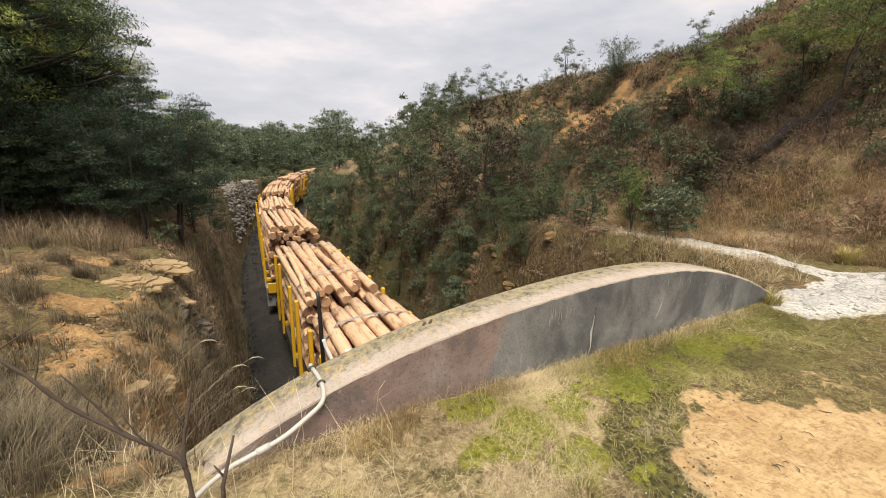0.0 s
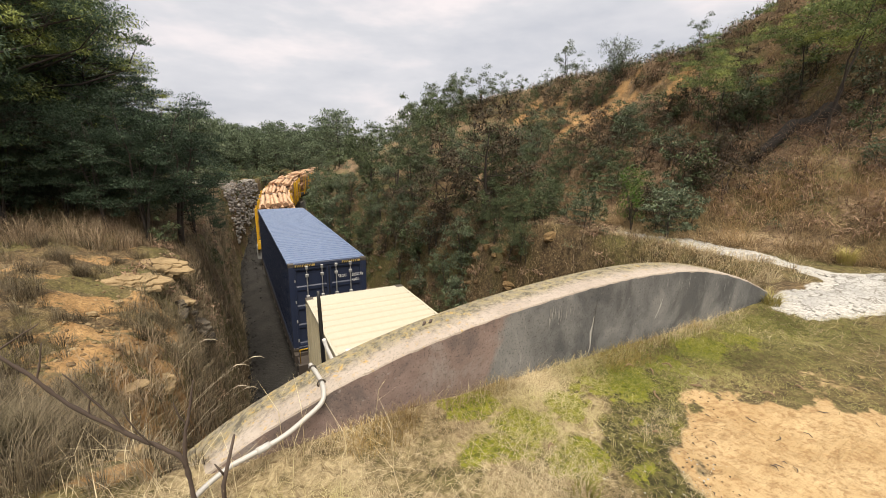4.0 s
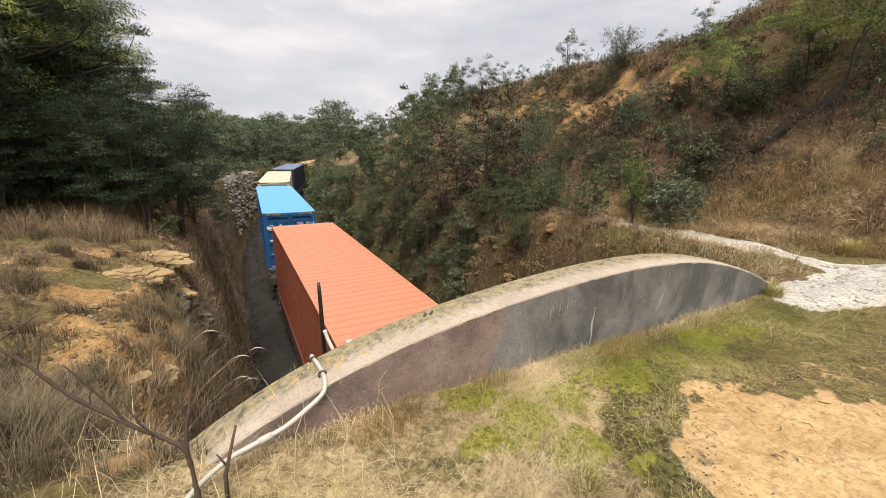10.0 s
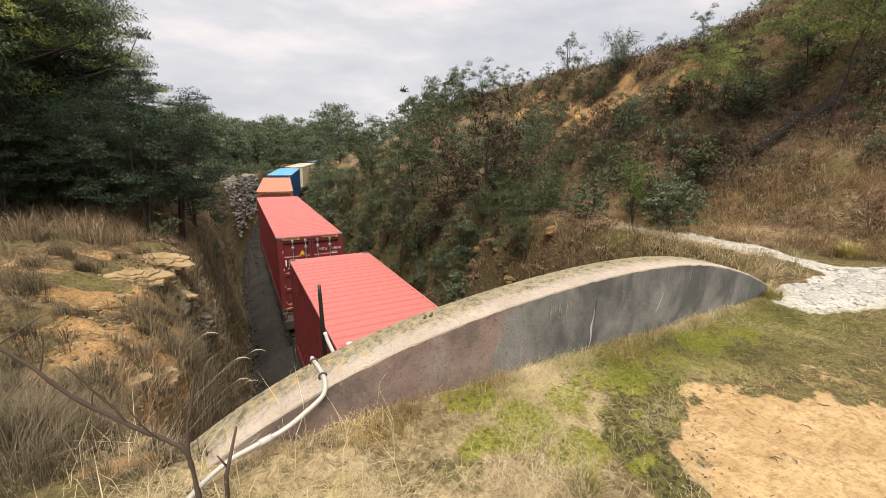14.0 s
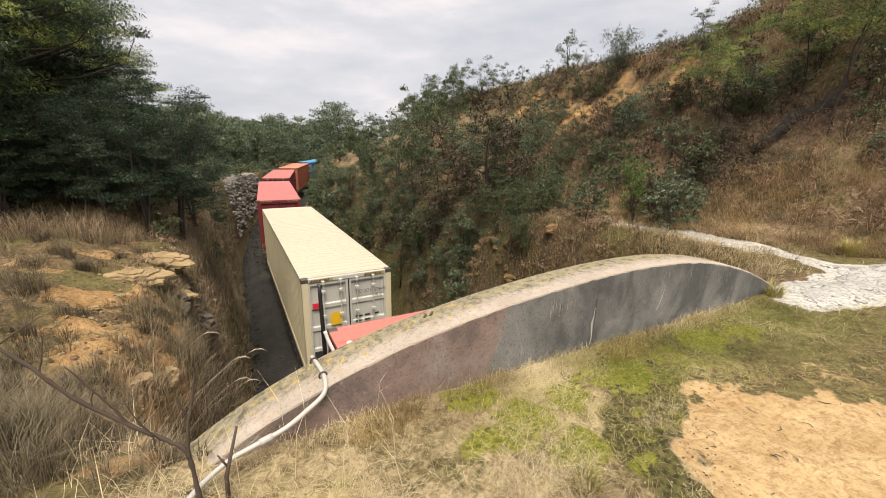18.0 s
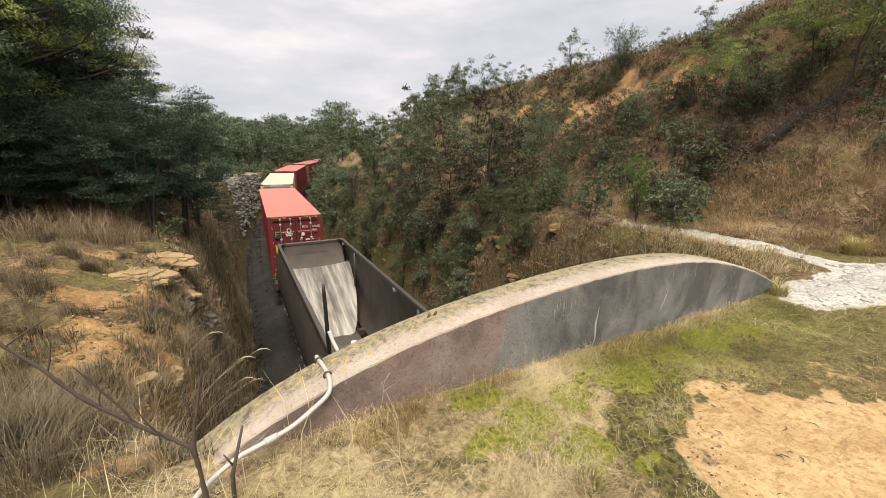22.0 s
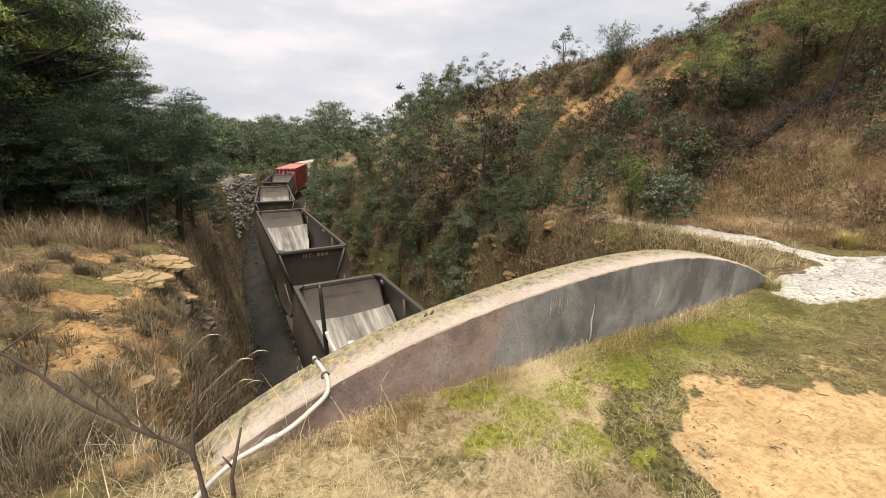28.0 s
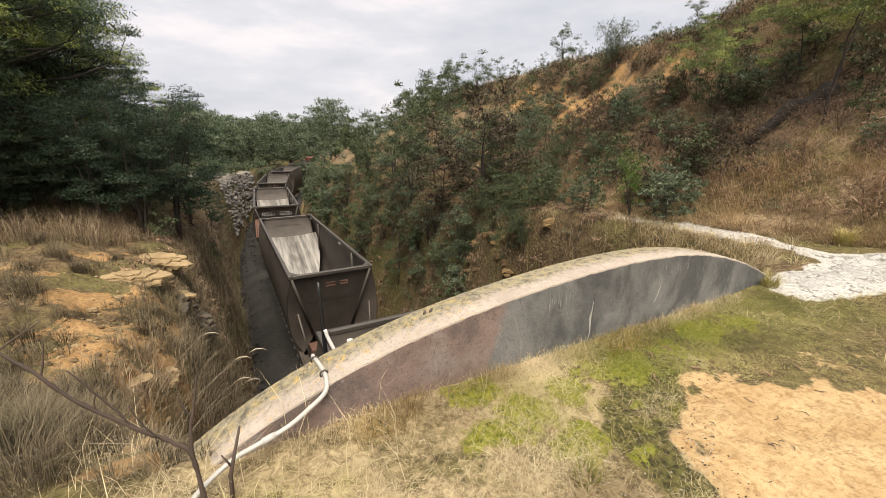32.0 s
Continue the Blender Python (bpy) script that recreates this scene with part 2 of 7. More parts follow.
def surface(x, y):
    """Height of the sheet of ground: the land, and the fill that lies on the bridge."""
    x, y = np.asarray(x, dtype=float), np.asarray(y, dtype=float)
    z = land(x, y)
    flat = DECK + fbm(x, y, 0.7, 4, 11) * 0.12 + 0.05 * step(2.2, 4.5, x) + fbm(x, y, 4.5, 3, 12) * 0.035
    return np.where((np.abs(x) < 3.6) & (y < 2.0) & (y > -7.5), np.maximum(z, flat), z)


# ground cover, by places on the plan: 0 to 1
SAND = ((-0.95, 0.45), (-0.72, 0.80), (-0.46, 0.97), (-0.20, 1.20), (0.08, 1.21), (0.33, 1.05), (0.34, 0.82), (0.58, 0.68), (0.92, 0.56), (1.4, 0.2), (1.2, -1.1), (-0.7, -1.1), (-1.1, 0.0))
SEEP = ((4.35, 6.9), (4.62, 6.0), (4.86, 5.3), (5.2, 4.55), (5.1, 3.55), (4.88, 2.92), (4.45, 2.45), (4.4, 1.92), (5.1, 1.5), (5.6, 0.7), (3.9, 0.9), (2.8, 1.24), (2.3, 1.42), (2.3, 1.7), (2.75, 1.9), (3.2, 1.86), (3.85, 1.88), (4.1, 2.3), (4.12, 2.62), (4.1, 2.95), (4.28, 3.4), (4.45, 4.0), (4.45, 5.0), (4.38, 6.1))


def within(x, y, poly):
    """Signed distance to a polygon's edge, positive inside."""
    best, odd = np.full(np.shape(x), 1e9), np.zeros(np.shape(x), dtype=bool)
    for (ax, ay), (bx_, by_) in zip(poly, poly[1:] + poly[:1]):
        ex, ey = bx_ - ax, by_ - ay
        w = np.clip(((x - ax) * ex + (y - ay) * ey) / (ex * ex + ey * ey), 0, 1)
        best = np.minimum(best, np.hypot(x - ax - w * ex, y - ay - w * ey))
        odd ^= ((ay > y) != (by_ > y)) & (x < ex * (y - ay) / (ey if abs(ey) > 1e-9 else 1e-9) + ax)
    return np.where(odd, best, -best)


def patches(x, y, n1, n2, rows, squash=1.0):
    out = np.zeros_like(n1)
    for cx, cy, r in rows:
        out = np.maximum(out, 1 - step(0.5, 1.25, np.hypot((x - cx) / r, (y - cy) / (r * squash)) + n2 * 2.2 + n1 * 1.1))
    return out


def cover(x, y):
    n1, n2 = fbm(x, y, 0.9, 4, 21), fbm(x, y, 2.6, 3, 22)
    n3 = fbm(x, y, 9.0, 3, 23)
    s, q = track_sq(x, y)
    rim = within(x, y, SAND) + n2 * 0.26 + n3 * 0.26
    sand = np.maximum(step(-0.04, 0.08, rim + n3 * 0.12), 0.32 * step(-0.1, 0.15, n3 + n2 * 0.5 - 0.25 * np.hypot((x - 0.9) / 0.7, (y - 0.85) / 0.3))) * (y < 2.2)
    moss = step(-0.50, -0.30, rim) * (1 - step(-0.06, 0.02, rim)) * (1 - 0.95 * step(-0.2, 0.25, x)) * step(-0.30, -0.05, n2 + n1 * 0.4) * (y < 1.95)
    moss = np.maximum(moss, 0.7 * step(-0.05, 0.12, n2 + n3 * 0.5 + 0.14 - 0.3 * np.hypot((x + 0.2) / 0.45, (y - 1.68) / 0.22)) * (y < 1.86))
    clay = step(0.02, 0.16, n1 + n2 * 0.8 + n3 * 0.3 + 0.03 - 0.10 * np.hypot((x + 4.0) / 0.9, (y - 5.2) / 2.0)) * (q < -3.0) * (y > 2.0) * (y < 12)
    clay = np.maximum(clay * 0.55, 0.85 * patches(x, y, n1, n2 + n3 * 1.3, ((-4.0, 5.35, 0.40), (-3.72, 5.65, 0.22), (-3.6, 4.7, 0.26), (-3.45, 5.4, 0.16), (-3.5, 4.1, 0.16), (-3.58, 3.8, 0.2), (-3.3, 3.1, 0.2), (-3.15, 2.3, 0.18), (-4.45, 6.6, 0.24), (-4.05, 4.75, 0.18), (-3.85, 7.1, 0.22), (-4.3, 5.6, 0.2)), 1.3))
    scar = patches(x, y, n1 * 0.8, n2, ((9.4, 10.9, 1.0), (8.7, 10.0, 0.7), (10.0, 10.6, 0.8), (9.8, 12.6, 0.6), (10.2, 15.5, 0.8), (9.6, 14.8, 0.5), (10.4, 8.3, 0.4)), 1.1)
    bare = np.maximum(scar * 0.9, 0.45 * step(0.06, 0.16, n1 * 0.9 + n2 * 0.6) * step(8.4, 9.2, q) * (1 - step(10.6, 11.1, q)) * step(5, 8, s) * (1 - step(17, 22, s)))
    chalk = step(-0.05, 0.06, within(x, y, SEEP) + n2 * 0.18 + n3 * 0.14)
    thatch = step(4.9, 5.8, q) * (1 - np.maximum(clay, bare)) * (0.25 + 0.75 * step(-0.06, 0.15, n2 + n1))
    lush = patches(x, y, n1, n2 + n3 * 0.8, ((-0.36, 1.47, 0.20), (-0.20, 1.58, 0.14), (-1.38, 1.76, 0.16), (-1.2, 1.48, 0.17), (-0.88, 1.5, 0.15), (-1.07, 1.16, 0.12), (-1.5, 1.4, 0.13), (-0.88, 0.94, 0.085), (-0.74, 1.02, 0.06), (0.72, 1.6, 0.2), (0.3, 1.55, 0.16), (1.3, 1.5, 0.2), (-0.62, 1.2, 0.12)), 0.8)
    lush = lush * (y < 1.86) * (1 - sand)
    litter_ = (1 - step(-0.75, -0.25, x + n2 * 0.6)) * step(-3.6, -3.0, x) * step(-0.8, 0.3, y + n1 * 1.2) * (y < 2.0) * (0.35 + 0.65 * step(-0.12, 0.1, n2 + n3 * 0.6)) * (1 - moss)
    litter_ = np.maximum(litter_, step(5.0, 5.6, q) * (1 - step(6.8, 8.2, q + n1 * 2)) * (1 - step(6.0, 8.5, y)) * 0.35 * step(-0.1, 0.15, n2 + n1 * 0.5))
    return sand, moss, np.maximum(clay, bare), chalk, thatch, lush, litter_


def lines(*spans):
    """Grid lines: (from, to, spacing) spans, then growing outwards."""
    out = [spans[0][0]]
    for a, b, d in spans:
        out += list(np.linspace(a, b, max(2, round((b - a) / d) + 1))[1:])
    lo, hi, d = [], [], 0.8
    x0, x1 = out[0], out[-1]
    while x1 < 3500:
        x0, x1 = x0 - d, x1 + d
        lo.append(x0), hi.append(x1)
        d *= 1.16
    return np.array(lo[::-1] + out + hi)


def ground_material():
    n = Nodes("earth_and_litter")
    big, mid, fine, straw = n.noise(0.5, 5), n.noise(3.5, 6, 0.65), n.noise(28, 6, 0.7), n.noise(14, 5, 0.7, (1, 1, 1), distortion=1.5)
    soil = n.mix(n.ramp(mid, [(0.35, 0.0), (0.7, 1.0)]), (0.042, 0.030, 0.019), (0.17, 0.115, 0.062))
    soil = n.mix(n.ramp(straw, [(0.46, 0.0), (0.62, 0.6)]), soil, (0.30, 0.225, 0.12))
    soil = n.mix(n.ramp(big, [(0.42, 0.0), (0.62, 0.6)]), soil, (0.135, 0.135, 0.04))
    soil = n.mix(n.ramp(n.noise(11, 7, 0.8), [(0.50, 0.0), (0.60, 0.75)]), soil, (0.045, 0.032, 0.02))
    sandc = n.mix(n.ramp(mid, [(0.3, 0.0), (0.7, 1.0)]), (0.37, 0.245, 0.115), (0.55, 0.405, 0.225))
    sandc = n.mix(n.ramp(fine, [(0.38, 0.6), (0.5, 0.0)]), sandc, (0.26, 0.15, 0.07))
    sandc = n.mix(n.ramp(n.noise(6.0, 7, 0.75, (1.0, 2.2, 1.0), distortion=0.6), [(0.52, 0.0), (0.64, 0.65)]), sandc, (0.27, 0.165, 0.075))
    sandc = n.mix(n.ramp(n.noise(26.0, 5, 0.75, (1.0, 3.0, 1.0)), [(0.60, 0.0), (0.68, 0.7)]), sandc, (0.17, 0.10, 0.05))
    mossc = n.mix(n.ramp(fine, [(0.4, 0.0), (0.6, 1.0)]), (0.030, 0.028, 0.012), (0.115, 0.105, 0.035))
    mossc = n.mix(n.ramp(n.noise(5.0, 5, 0.7), [(0.52, 0.0), (0.66, 0.85)]), mossc, n.mix(n.ramp(fine, [(0.38, 0.0), (0.62, 1.0)]), (0.055, 0.052, 0.012), (0.16, 0.155, 0.022)))
    clayc = n.mix(n.ramp(mid, [(0.3, 0.0), (0.7, 1.0)]), (0.22, 0.125, 0.052), (0.45, 0.285, 0.13))
    clayc = n.mix(n.ramp(fine, [(0.4, 0.45), (0.55, 0.0)]), clayc, (0.13, 0.075, 0.035))
    chalkc = n.mix(n.ramp(fine, [(0.3, 0.0), (0.6, 1.0)]), (0.22, 0.205, 0.18), (0.56, 0.545, 0.51))
    thatchc = n.mix(n.ramp(straw, [(0.35, 0.0), (0.62, 1.0)]), (0.080, 0.056, 0.037), (0.34, 0.235, 0.145))
    col = n.mix(n.math("MULTIPLY", n.attr("thatch"), 0.85), soil, thatchc)
    lushc = n.mix(n.ramp(fine, [(0.36, 0.0), (0.62, 1.0)]), (0.060, 0.068, 0.012), (0.24, 0.245, 0.028))
    litterc = n.mix(n.ramp(straw, [(0.36, 0.0), (0.62, 1.0)]), (0.15, 0.11, 0.06), (0.46, 0.375, 0.225))
    for key, c in (("straw_litter", litterc), ("clay", clayc), ("sand", sandc), ("moss", mossc), ("lush", lushc), ("chalk", chalkc)):
        edge = n.math("ADD", n.attr(key), n.math("MULTIPLY", n.math("SUBTRACT", n.mix(0.5, fine, mid), 0.42), 2.2 if key in ("clay", "lush") else 1.5))
        w = n.ramp(n.math("MULTIPLY", edge, n.ramp(n.attr(key), [(0.02, 0.0), (0.15, 1.0)])), [(0.36, 0.0), (0.70, 1.0)])
        col = n.mix(w, col, c)
    n.bump(n.mix(0.5, n.mix(0.4, fine, mid), straw), 0.9, 0.045)
    return n.done(col, 0.95, 0.0, 0.2)


M_ground = ground_material()
gx = lines((-16, -6, 0.33), (-6, -2.6, 0.08), (-2.6, 1.6, 0.04), (1.6, 6.2, 0.08), (6.2, 12, 0.15), (12, 20, 0.4))
gy = lines((-10, 0.2, 0.4), (0.2, 1.96, 0.04), (1.96, 12, 0.09), (12, 20, 0.2), (20, 75, 0.6))
X, Y = np.meshgrid(gx, gy)
Z = surface(X, Y)
# leave open the portal, where the fill ends above the track
Zc = np.stack([Z[:-1, :-1], Z[:-1, 1:], Z[1:, :-1], Z[1:, 1:]])
xc, yc = X[:-1, :-1], Y[:-1, :-1]
open_at = (Zc.max(0) - Zc.min(0) > 0.9) & (np.abs(xc) < 3.6) & (((yc > 1.8) & (yc < 2.3)) | ((yc < -6.5) & (yc > -8.4)))
ground = part("ground", grid_mesh("ground", np.stack([X, Y, Z], -1), M_ground, ~open_at))
tagged(ground, "rough ground of dry grass, clay, moss and sand round a railway cutting", "ground", kind="structure")
for key, values in zip(("sand", "moss", "clay", "chalk", "thatch", "lush", "straw_litter"), cover(X, Y)):
    at = ground.data.attributes.new(key, "FLOAT", "POINT")
    at.data.foreach_set("value", np.asarray(values, dtype=np.float32).reshape(-1))

# ---- bridge ----


def concrete(name, c, stain, lichen=0.0, streaks=0.6):
    n = Nodes(name)
    a, fine, run = n.noise(1.6, 6, 0.65), n.noise(60, 5, 0.7), n.noise(2.6, 6, 0.7, (4.0, 1.0, 0.35))
    spots = n.noise(17, 5, 0.7)
    col = n.mix(n.ramp(a, [(0.35, 0.0), (0.7, 1.0)]), c, tuple(v * 0.72 for v in c))
    col = n.mix(n.ramp(run, [(0.42, 0.0), (0.66, streaks)]), col, stain)
    col = n.mix(n.ramp(fine, [(0.3, 0.45), (0.5, 0.0)]), col, tuple(v * 0.45 for v in c))
    if lichen:
        col = n.mix(n.ramp(spots, [(0.5, 0.0), (0.62, lichen)]), col, (0.30, 0.23, 0.085))
        col = n.mix(n.ramp(n.noise(9, 6, 0.75), [(0.52, 0.0), (0.66, lichen)]), col, (0.075, 0.07, 0.055))
    n.bump(n.mix(0.5, fine, spots), 0.5, 0.008)
    return n.done(col, 0.9, 0.0, 0.25)




def parapet_face():
    """Grey weathered concrete, with a purplish-brown washed part and pale runs."""
    n = Nodes("weathered_parapet_face")
    a, fine, run, grime = n.noise(1.6, 6, 0.65), n.noise(70, 5, 0.7), n.noise(2.0, 6, 0.62, (1.3, 1.0, 0.8), distortion=0.4), n.noise(7, 7, 0.75)
    sep = n.t.nodes.new("ShaderNodeSeparateXYZ")
    n.link(n.tc.outputs["Object"], sep.inputs[0])
    col = n.mix(n.ramp(a, [(0.35, 0.0), (0.68, 1.0)]), (0.125, 0.127, 0.130), (0.215, 0.213, 0.210))
    brown = n.mix(n.ramp(grime, [(0.3, 0.0), (0.7, 1.0)]), (0.175, 0.128, 0.115), (0.26, 0.195, 0.175))
    edge = n.math("ADD", n.math("MULTIPLY", n.math("ADD", n.math("MULTIPLY", sep.outputs[0], -1.0), n.math("SUBTRACT", n.math("MULTIPLY", sep.outputs[2], 0.42), 3.70)), 12.0), n.math("MULTIPLY", n.math("SUBTRACT", grime, 0.5), 3.0))
    col = n.mix(n.ramp(edge, [(0.1, 0.0), (0.9, 1.0)]), col, brown)
    col = n.mix(n.ramp(run, [(0.38, 0.7), (0.52, 0.0)]), col, (0.060, 0.062, 0.066))
    col = n.mix(n.ramp(run, [(0.56, 0.0), (0.68, 0.5)]), col, (0.34, 0.335, 0.32))
    drips = n.noise(9.0, 6, 0.75, (2.6, 1.0, 0.16))
    col = n.mix(n.math("MULTIPLY", n.ramp(drips, [(0.60, 0.0), (0.70, 0.6)]), n.ramp(a, [(0.52, 0.0), (0.66, 1.0)])), col, (0.50, 0.49, 0.46))
    col = n.mix(n.ramp(fine, [(0.36, 0.6), (0.46, 0.0)]), col, (0.04, 0.038, 0.036))
    col = n.mix(n.ramp(n.noise(24, 4), [(0.64, 0.0), (0.72, 0.35)]), col, (0.42, 0.41, 0.39))
    n.bump(n.mix(0.5, fine, grime), 0.55, 0.008)
    return n.done(col, 0.9, 0.0, 0.25)


def parapet_top():
    """Pale rubbed strip along the inner edge, lichen and black algae along the outer."""
    n = Nodes("lichened_parapet_top")
    a, fine, sp, blk = n.noise(2.0, 6, 0.65), n.noise(70, 5, 0.7), n.noise(24, 7, 0.75), n.noise(20, 7, 0.78)
    sep = n.t.nodes.new("ShaderNodeSeparateXYZ")
    n.link(n.tc.outputs["Object"], sep.inputs[0])
    outer = n.math("MULTIPLY", n.math("SUBTRACT", sep.outputs[1], FACE + 0.04), 4.4)
    outer = n.math("ADD", outer, n.math("MULTIPLY", n.math("SUBTRACT", a, 0.4), 0.9))
    col = n.mix(n.ramp(a, [(0.3, 0.0), (0.7, 1.0)]), (0.31, 0.262, 0.222), (0.44, 0.383, 0.33))
    lich = n.mix(n.ramp(sp, [(0.4, 0.0), (0.6, 1.0)]), (0.20, 0.18, 0.135), (0.30, 0.25, 0.125))
    col = n.mix(n.ramp(outer, [(0.3, 0.0), (0.75, 0.9)]), col, lich)
    col = n.mix(n.math("MULTIPLY", n.ramp(blk, [(0.49, 0.0), (0.60, 0.8)]), n.ramp(outer, [(0.15, 0.15), (0.7, 1.0)])), col, (0.065, 0.06, 0.05))
    col = n.mix(n.math("MULTIPLY", n.ramp(sp, [(0.56, 0.0), (0.66, 0.9)]), n.ramp(n.noise(1.2, 3), [(0.40, 0.0), (0.55, 1.0)])), col, (0.44, 0.28, 0.07))
    col = n.mix(n.ramp(fine, [(0.34, 0.6), (0.46, 0.0)]), col, (0.13, 0.115, 0.095))
    col = n.mix(n.math("MULTIPLY", n.ramp(n.noise(32, 6, 0.8), [(0.56, 0.0), (0.64, 0.8)]), n.ramp(outer, [(0.2, 0.1), (0.6, 1.0)])), col, (0.13, 0.12, 0.10))
    n.bump(n.mix(0.5, fine, sp), 0.7, 0.008)
    return n.done(col, 0.92, 0.0, 0.2)


M_face, M_top = parapet_face(), parapet_top()
M_rough = concrete("bridge_concrete", (0.26, 0.24, 0.21), (0.10, 0.09, 0.08), 0.2)


def crest(x):
    """Height of the parapet's top over the bridge."""
    return 6.5164 + x * (0.0224 + x * (-0.0562 + x * (-0.0117 + x * (-0.0026 + x * 0.00104))))


def parapet():
    """The arched concrete parapet: face, top and back in one casting."""
    xs = np.linspace(-2.9, 2.86, 121)
    V, F, slots = [], [], []
    rng = random.Random(4)
    for x in xs:
        z = float(crest(x))
        j = rng.uniform(-0.006, 0.006)
        ring = [(FACE, 4.9), (FACE, z - 0.014 + j), (FACE + 0.004 + j * 0.5, z - 0.004 + j * 0.5), (FACE + 0.014, z + j * 0.6), (BACK - 0.1, z + 0.006 + j), (BACK - 0.025, z - 0.002), (BACK, z - 0.03), (BACK, 4.9)]
        V += [(x, y, h) for y, h in ring]
    for k in range(len(xs) - 1):
        for j in range(7):
            F.append((k * 8 + j, (k + 1) * 8 + j, (k + 1) * 8 + j + 1, k * 8 + j + 1))
            slots.append(0 if j in (0, 6) else 1)
    F += [tuple(range(8)), tuple((len(xs) - 1) * 8 + j for j in range(8))[::-1]]
    slots += [0, 0]
    return mesh_of("parapet", V, [f[::-1] for f in F], (M_face, M_top), False, slots)


bridge = thing("bridge", "old concrete road bridge with a low arched parapet over the railway", "bridge")
part("parapet", parapet(), None, bridge, "weathered concrete parapet with an arched, lichened top")


def portal(y0, y1):
    """A headwall with the opening for the track in it."""
    bm = bmesh.new()
    outline = [(-3.6, -0.9), (-2.35, -0.9)] + [(2.35 * -math.cos(a), 3.7 + 1.3 * math.sin(a)) for a in np.linspace(0, math.pi, 17)] + [(2.35, -0.9), (3.6, -0.9), (3.6, DECK - 0.35), (-3.6, DECK - 0.35)]
    f = bm.faces.new([bm.verts.new((x, y0, z)) for x, z in outline])
    g = bmesh.ops.extrude_face_region(bm, geom=[f])
    bmesh.ops.translate(bm, vec=(0, y1 - y0, 0), verts=[v for v in g["geom"] if isinstance(v, bmesh.types.BMVert)])
    bmesh.ops.recalc_face_normals(bm, faces=bm.faces[:])
    return bm


def runmark(pts, width):
    """A narrow mark on the parapet's face."""
    V = []
    for k, (x, z) in enumerate(pts):
        w = width * (0.35 if k in (0, len(pts) - 1) else (1.0, 0.6, 1.3)[k % 3])
        V += [(x - w, FACE - 0.003, z), (x + w, FACE - 0.003, z)]
    return mesh_of("runmark", V, [(2 * k, 2 * k + 1, 2 * k + 3, 2 * k + 2) for k in range(len(pts) - 1)])


M_lime = plain("pale_lime_run", (0.46, 0.45, 0.42), 0.9, 0, 0.3, 40)
M_crack = plain("dark_crack", (0.035, 0.033, 0.03), 0.95)
part("scratch", runmark([(0.585, 6.285), (0.572, 6.24), (0.563, 6.21), (0.548, 6.17), (0.53, 6.14), (0.515, 6.10)], 0.006), M_lime, bridge, "pale scratch on the concrete")
part("scratch", runmark([(0.555, 6.30), (0.55, 6.26), (0.56, 6.225)], 0.003), M_lime, bridge, "pale scratch on the concrete")
part("lime_run", runmark([(-0.245, 6.27), (-0.25, 6.2), (-0.262, 6.14), (-0.255, 6.08), (-0.25, 6.02), (-0.262, 5.97)], 0.008), M_lime, bridge, "pale lime run from a crack")
part("crack", runmark([(-0.235, 6.49), (-0.228, 6.38), (-0.238, 6.29), (-0.234, 6.18), (-0.24, 6.06), (-0.236, 5.96)], 0.0014), M_crack, bridge, "thin dark crack")
rl = random.Random(12)
M_lime_faint = plain("faint_lime_run", (0.27, 0.265, 0.255), 0.9, 0, 0.4, 60)
for k in range(14):
    x, z0 = -0.70 + rl.uniform(0.0, 0.24), 6.44 - rl.uniform(0.0, 0.06)
    L = rl.uniform(0.05, 0.13)
    part("lime_run", runmark([(x + rl.uniform(-0.004, 0.004), z0 - L * u) for u in (0, 0.3, 0.6, 1.0)], rl.uniform(0.0015, 0.0045)), M_lime_faint, bridge, "faint lime run on the face")
for k in range(7):
    x = 0.55 + 0.2 * k + rl.uniform(-0.08, 0.08)
    z0, L = float(crest(x)) - rl.uniform(0.05, 0.1), rl.uniform(0.05, 0.14)
    part("lime_run", runmark([(x + rl.uniform(-0.004, 0.004), z0 - L * u) for u in (0, 0.3, 0.6, 1.0)], rl.uniform(0.002, 0.004)), M_lime_faint, bridge, "faint lime run on the face")
part("arch_barrel", portal(-7.4, BACK - 0.01), M_rough, bridge)

# ---- track ----


def along(name, rows, s0, s1, ds, material):
    """A band that follows the track: rows are (q, z) across it."""
    ss = np.arange(s0, s1 + 1e-6, ds)
    P = np.array([[on_track(s, q, z).translation for q, z in rows] for s in ss])
    return grid_mesh(name, P, material, smooth=True)


n = Nodes("dark_ballast")
stones = n.t.nodes.new("ShaderNodeTexVoronoi")
stones.inputs["Scale"].default_value = 16
n.link(n.tc.outputs["Object"], stones.inputs["Vector"])
c = n.mix(n.ramp(n.noise(1.1, 5), [(0.35, 0.0), (0.65, 1.0)]), (0.030, 0.028, 0.027), (0.075, 0.07, 0.064))
c = n.mix(n.ramp(stones.outputs["Distance"], [(0.0, 0.0), (0.6, 0.8)]), c, (0.012, 0.011, 0.010))
c = n.mix(n.ramp(n.noise(14, 4), [(0.6, 0.0), (0.8, 0.6)]), c, (0.15, 0.14, 0.12))
n.bump(stones.outputs["Distance"], 0.9, 0.03)
M_ballast = n.done(c, 0.9, 0.0, 0.3)
M_rail = plain("worn_rail_steel", (0.16, 0.10, 0.07), 0.5, 0.7)
M_sleeper = plain("grey_sleeper", (0.17, 0.15, 0.13), 0.9)
S0, S1 = -215, 150
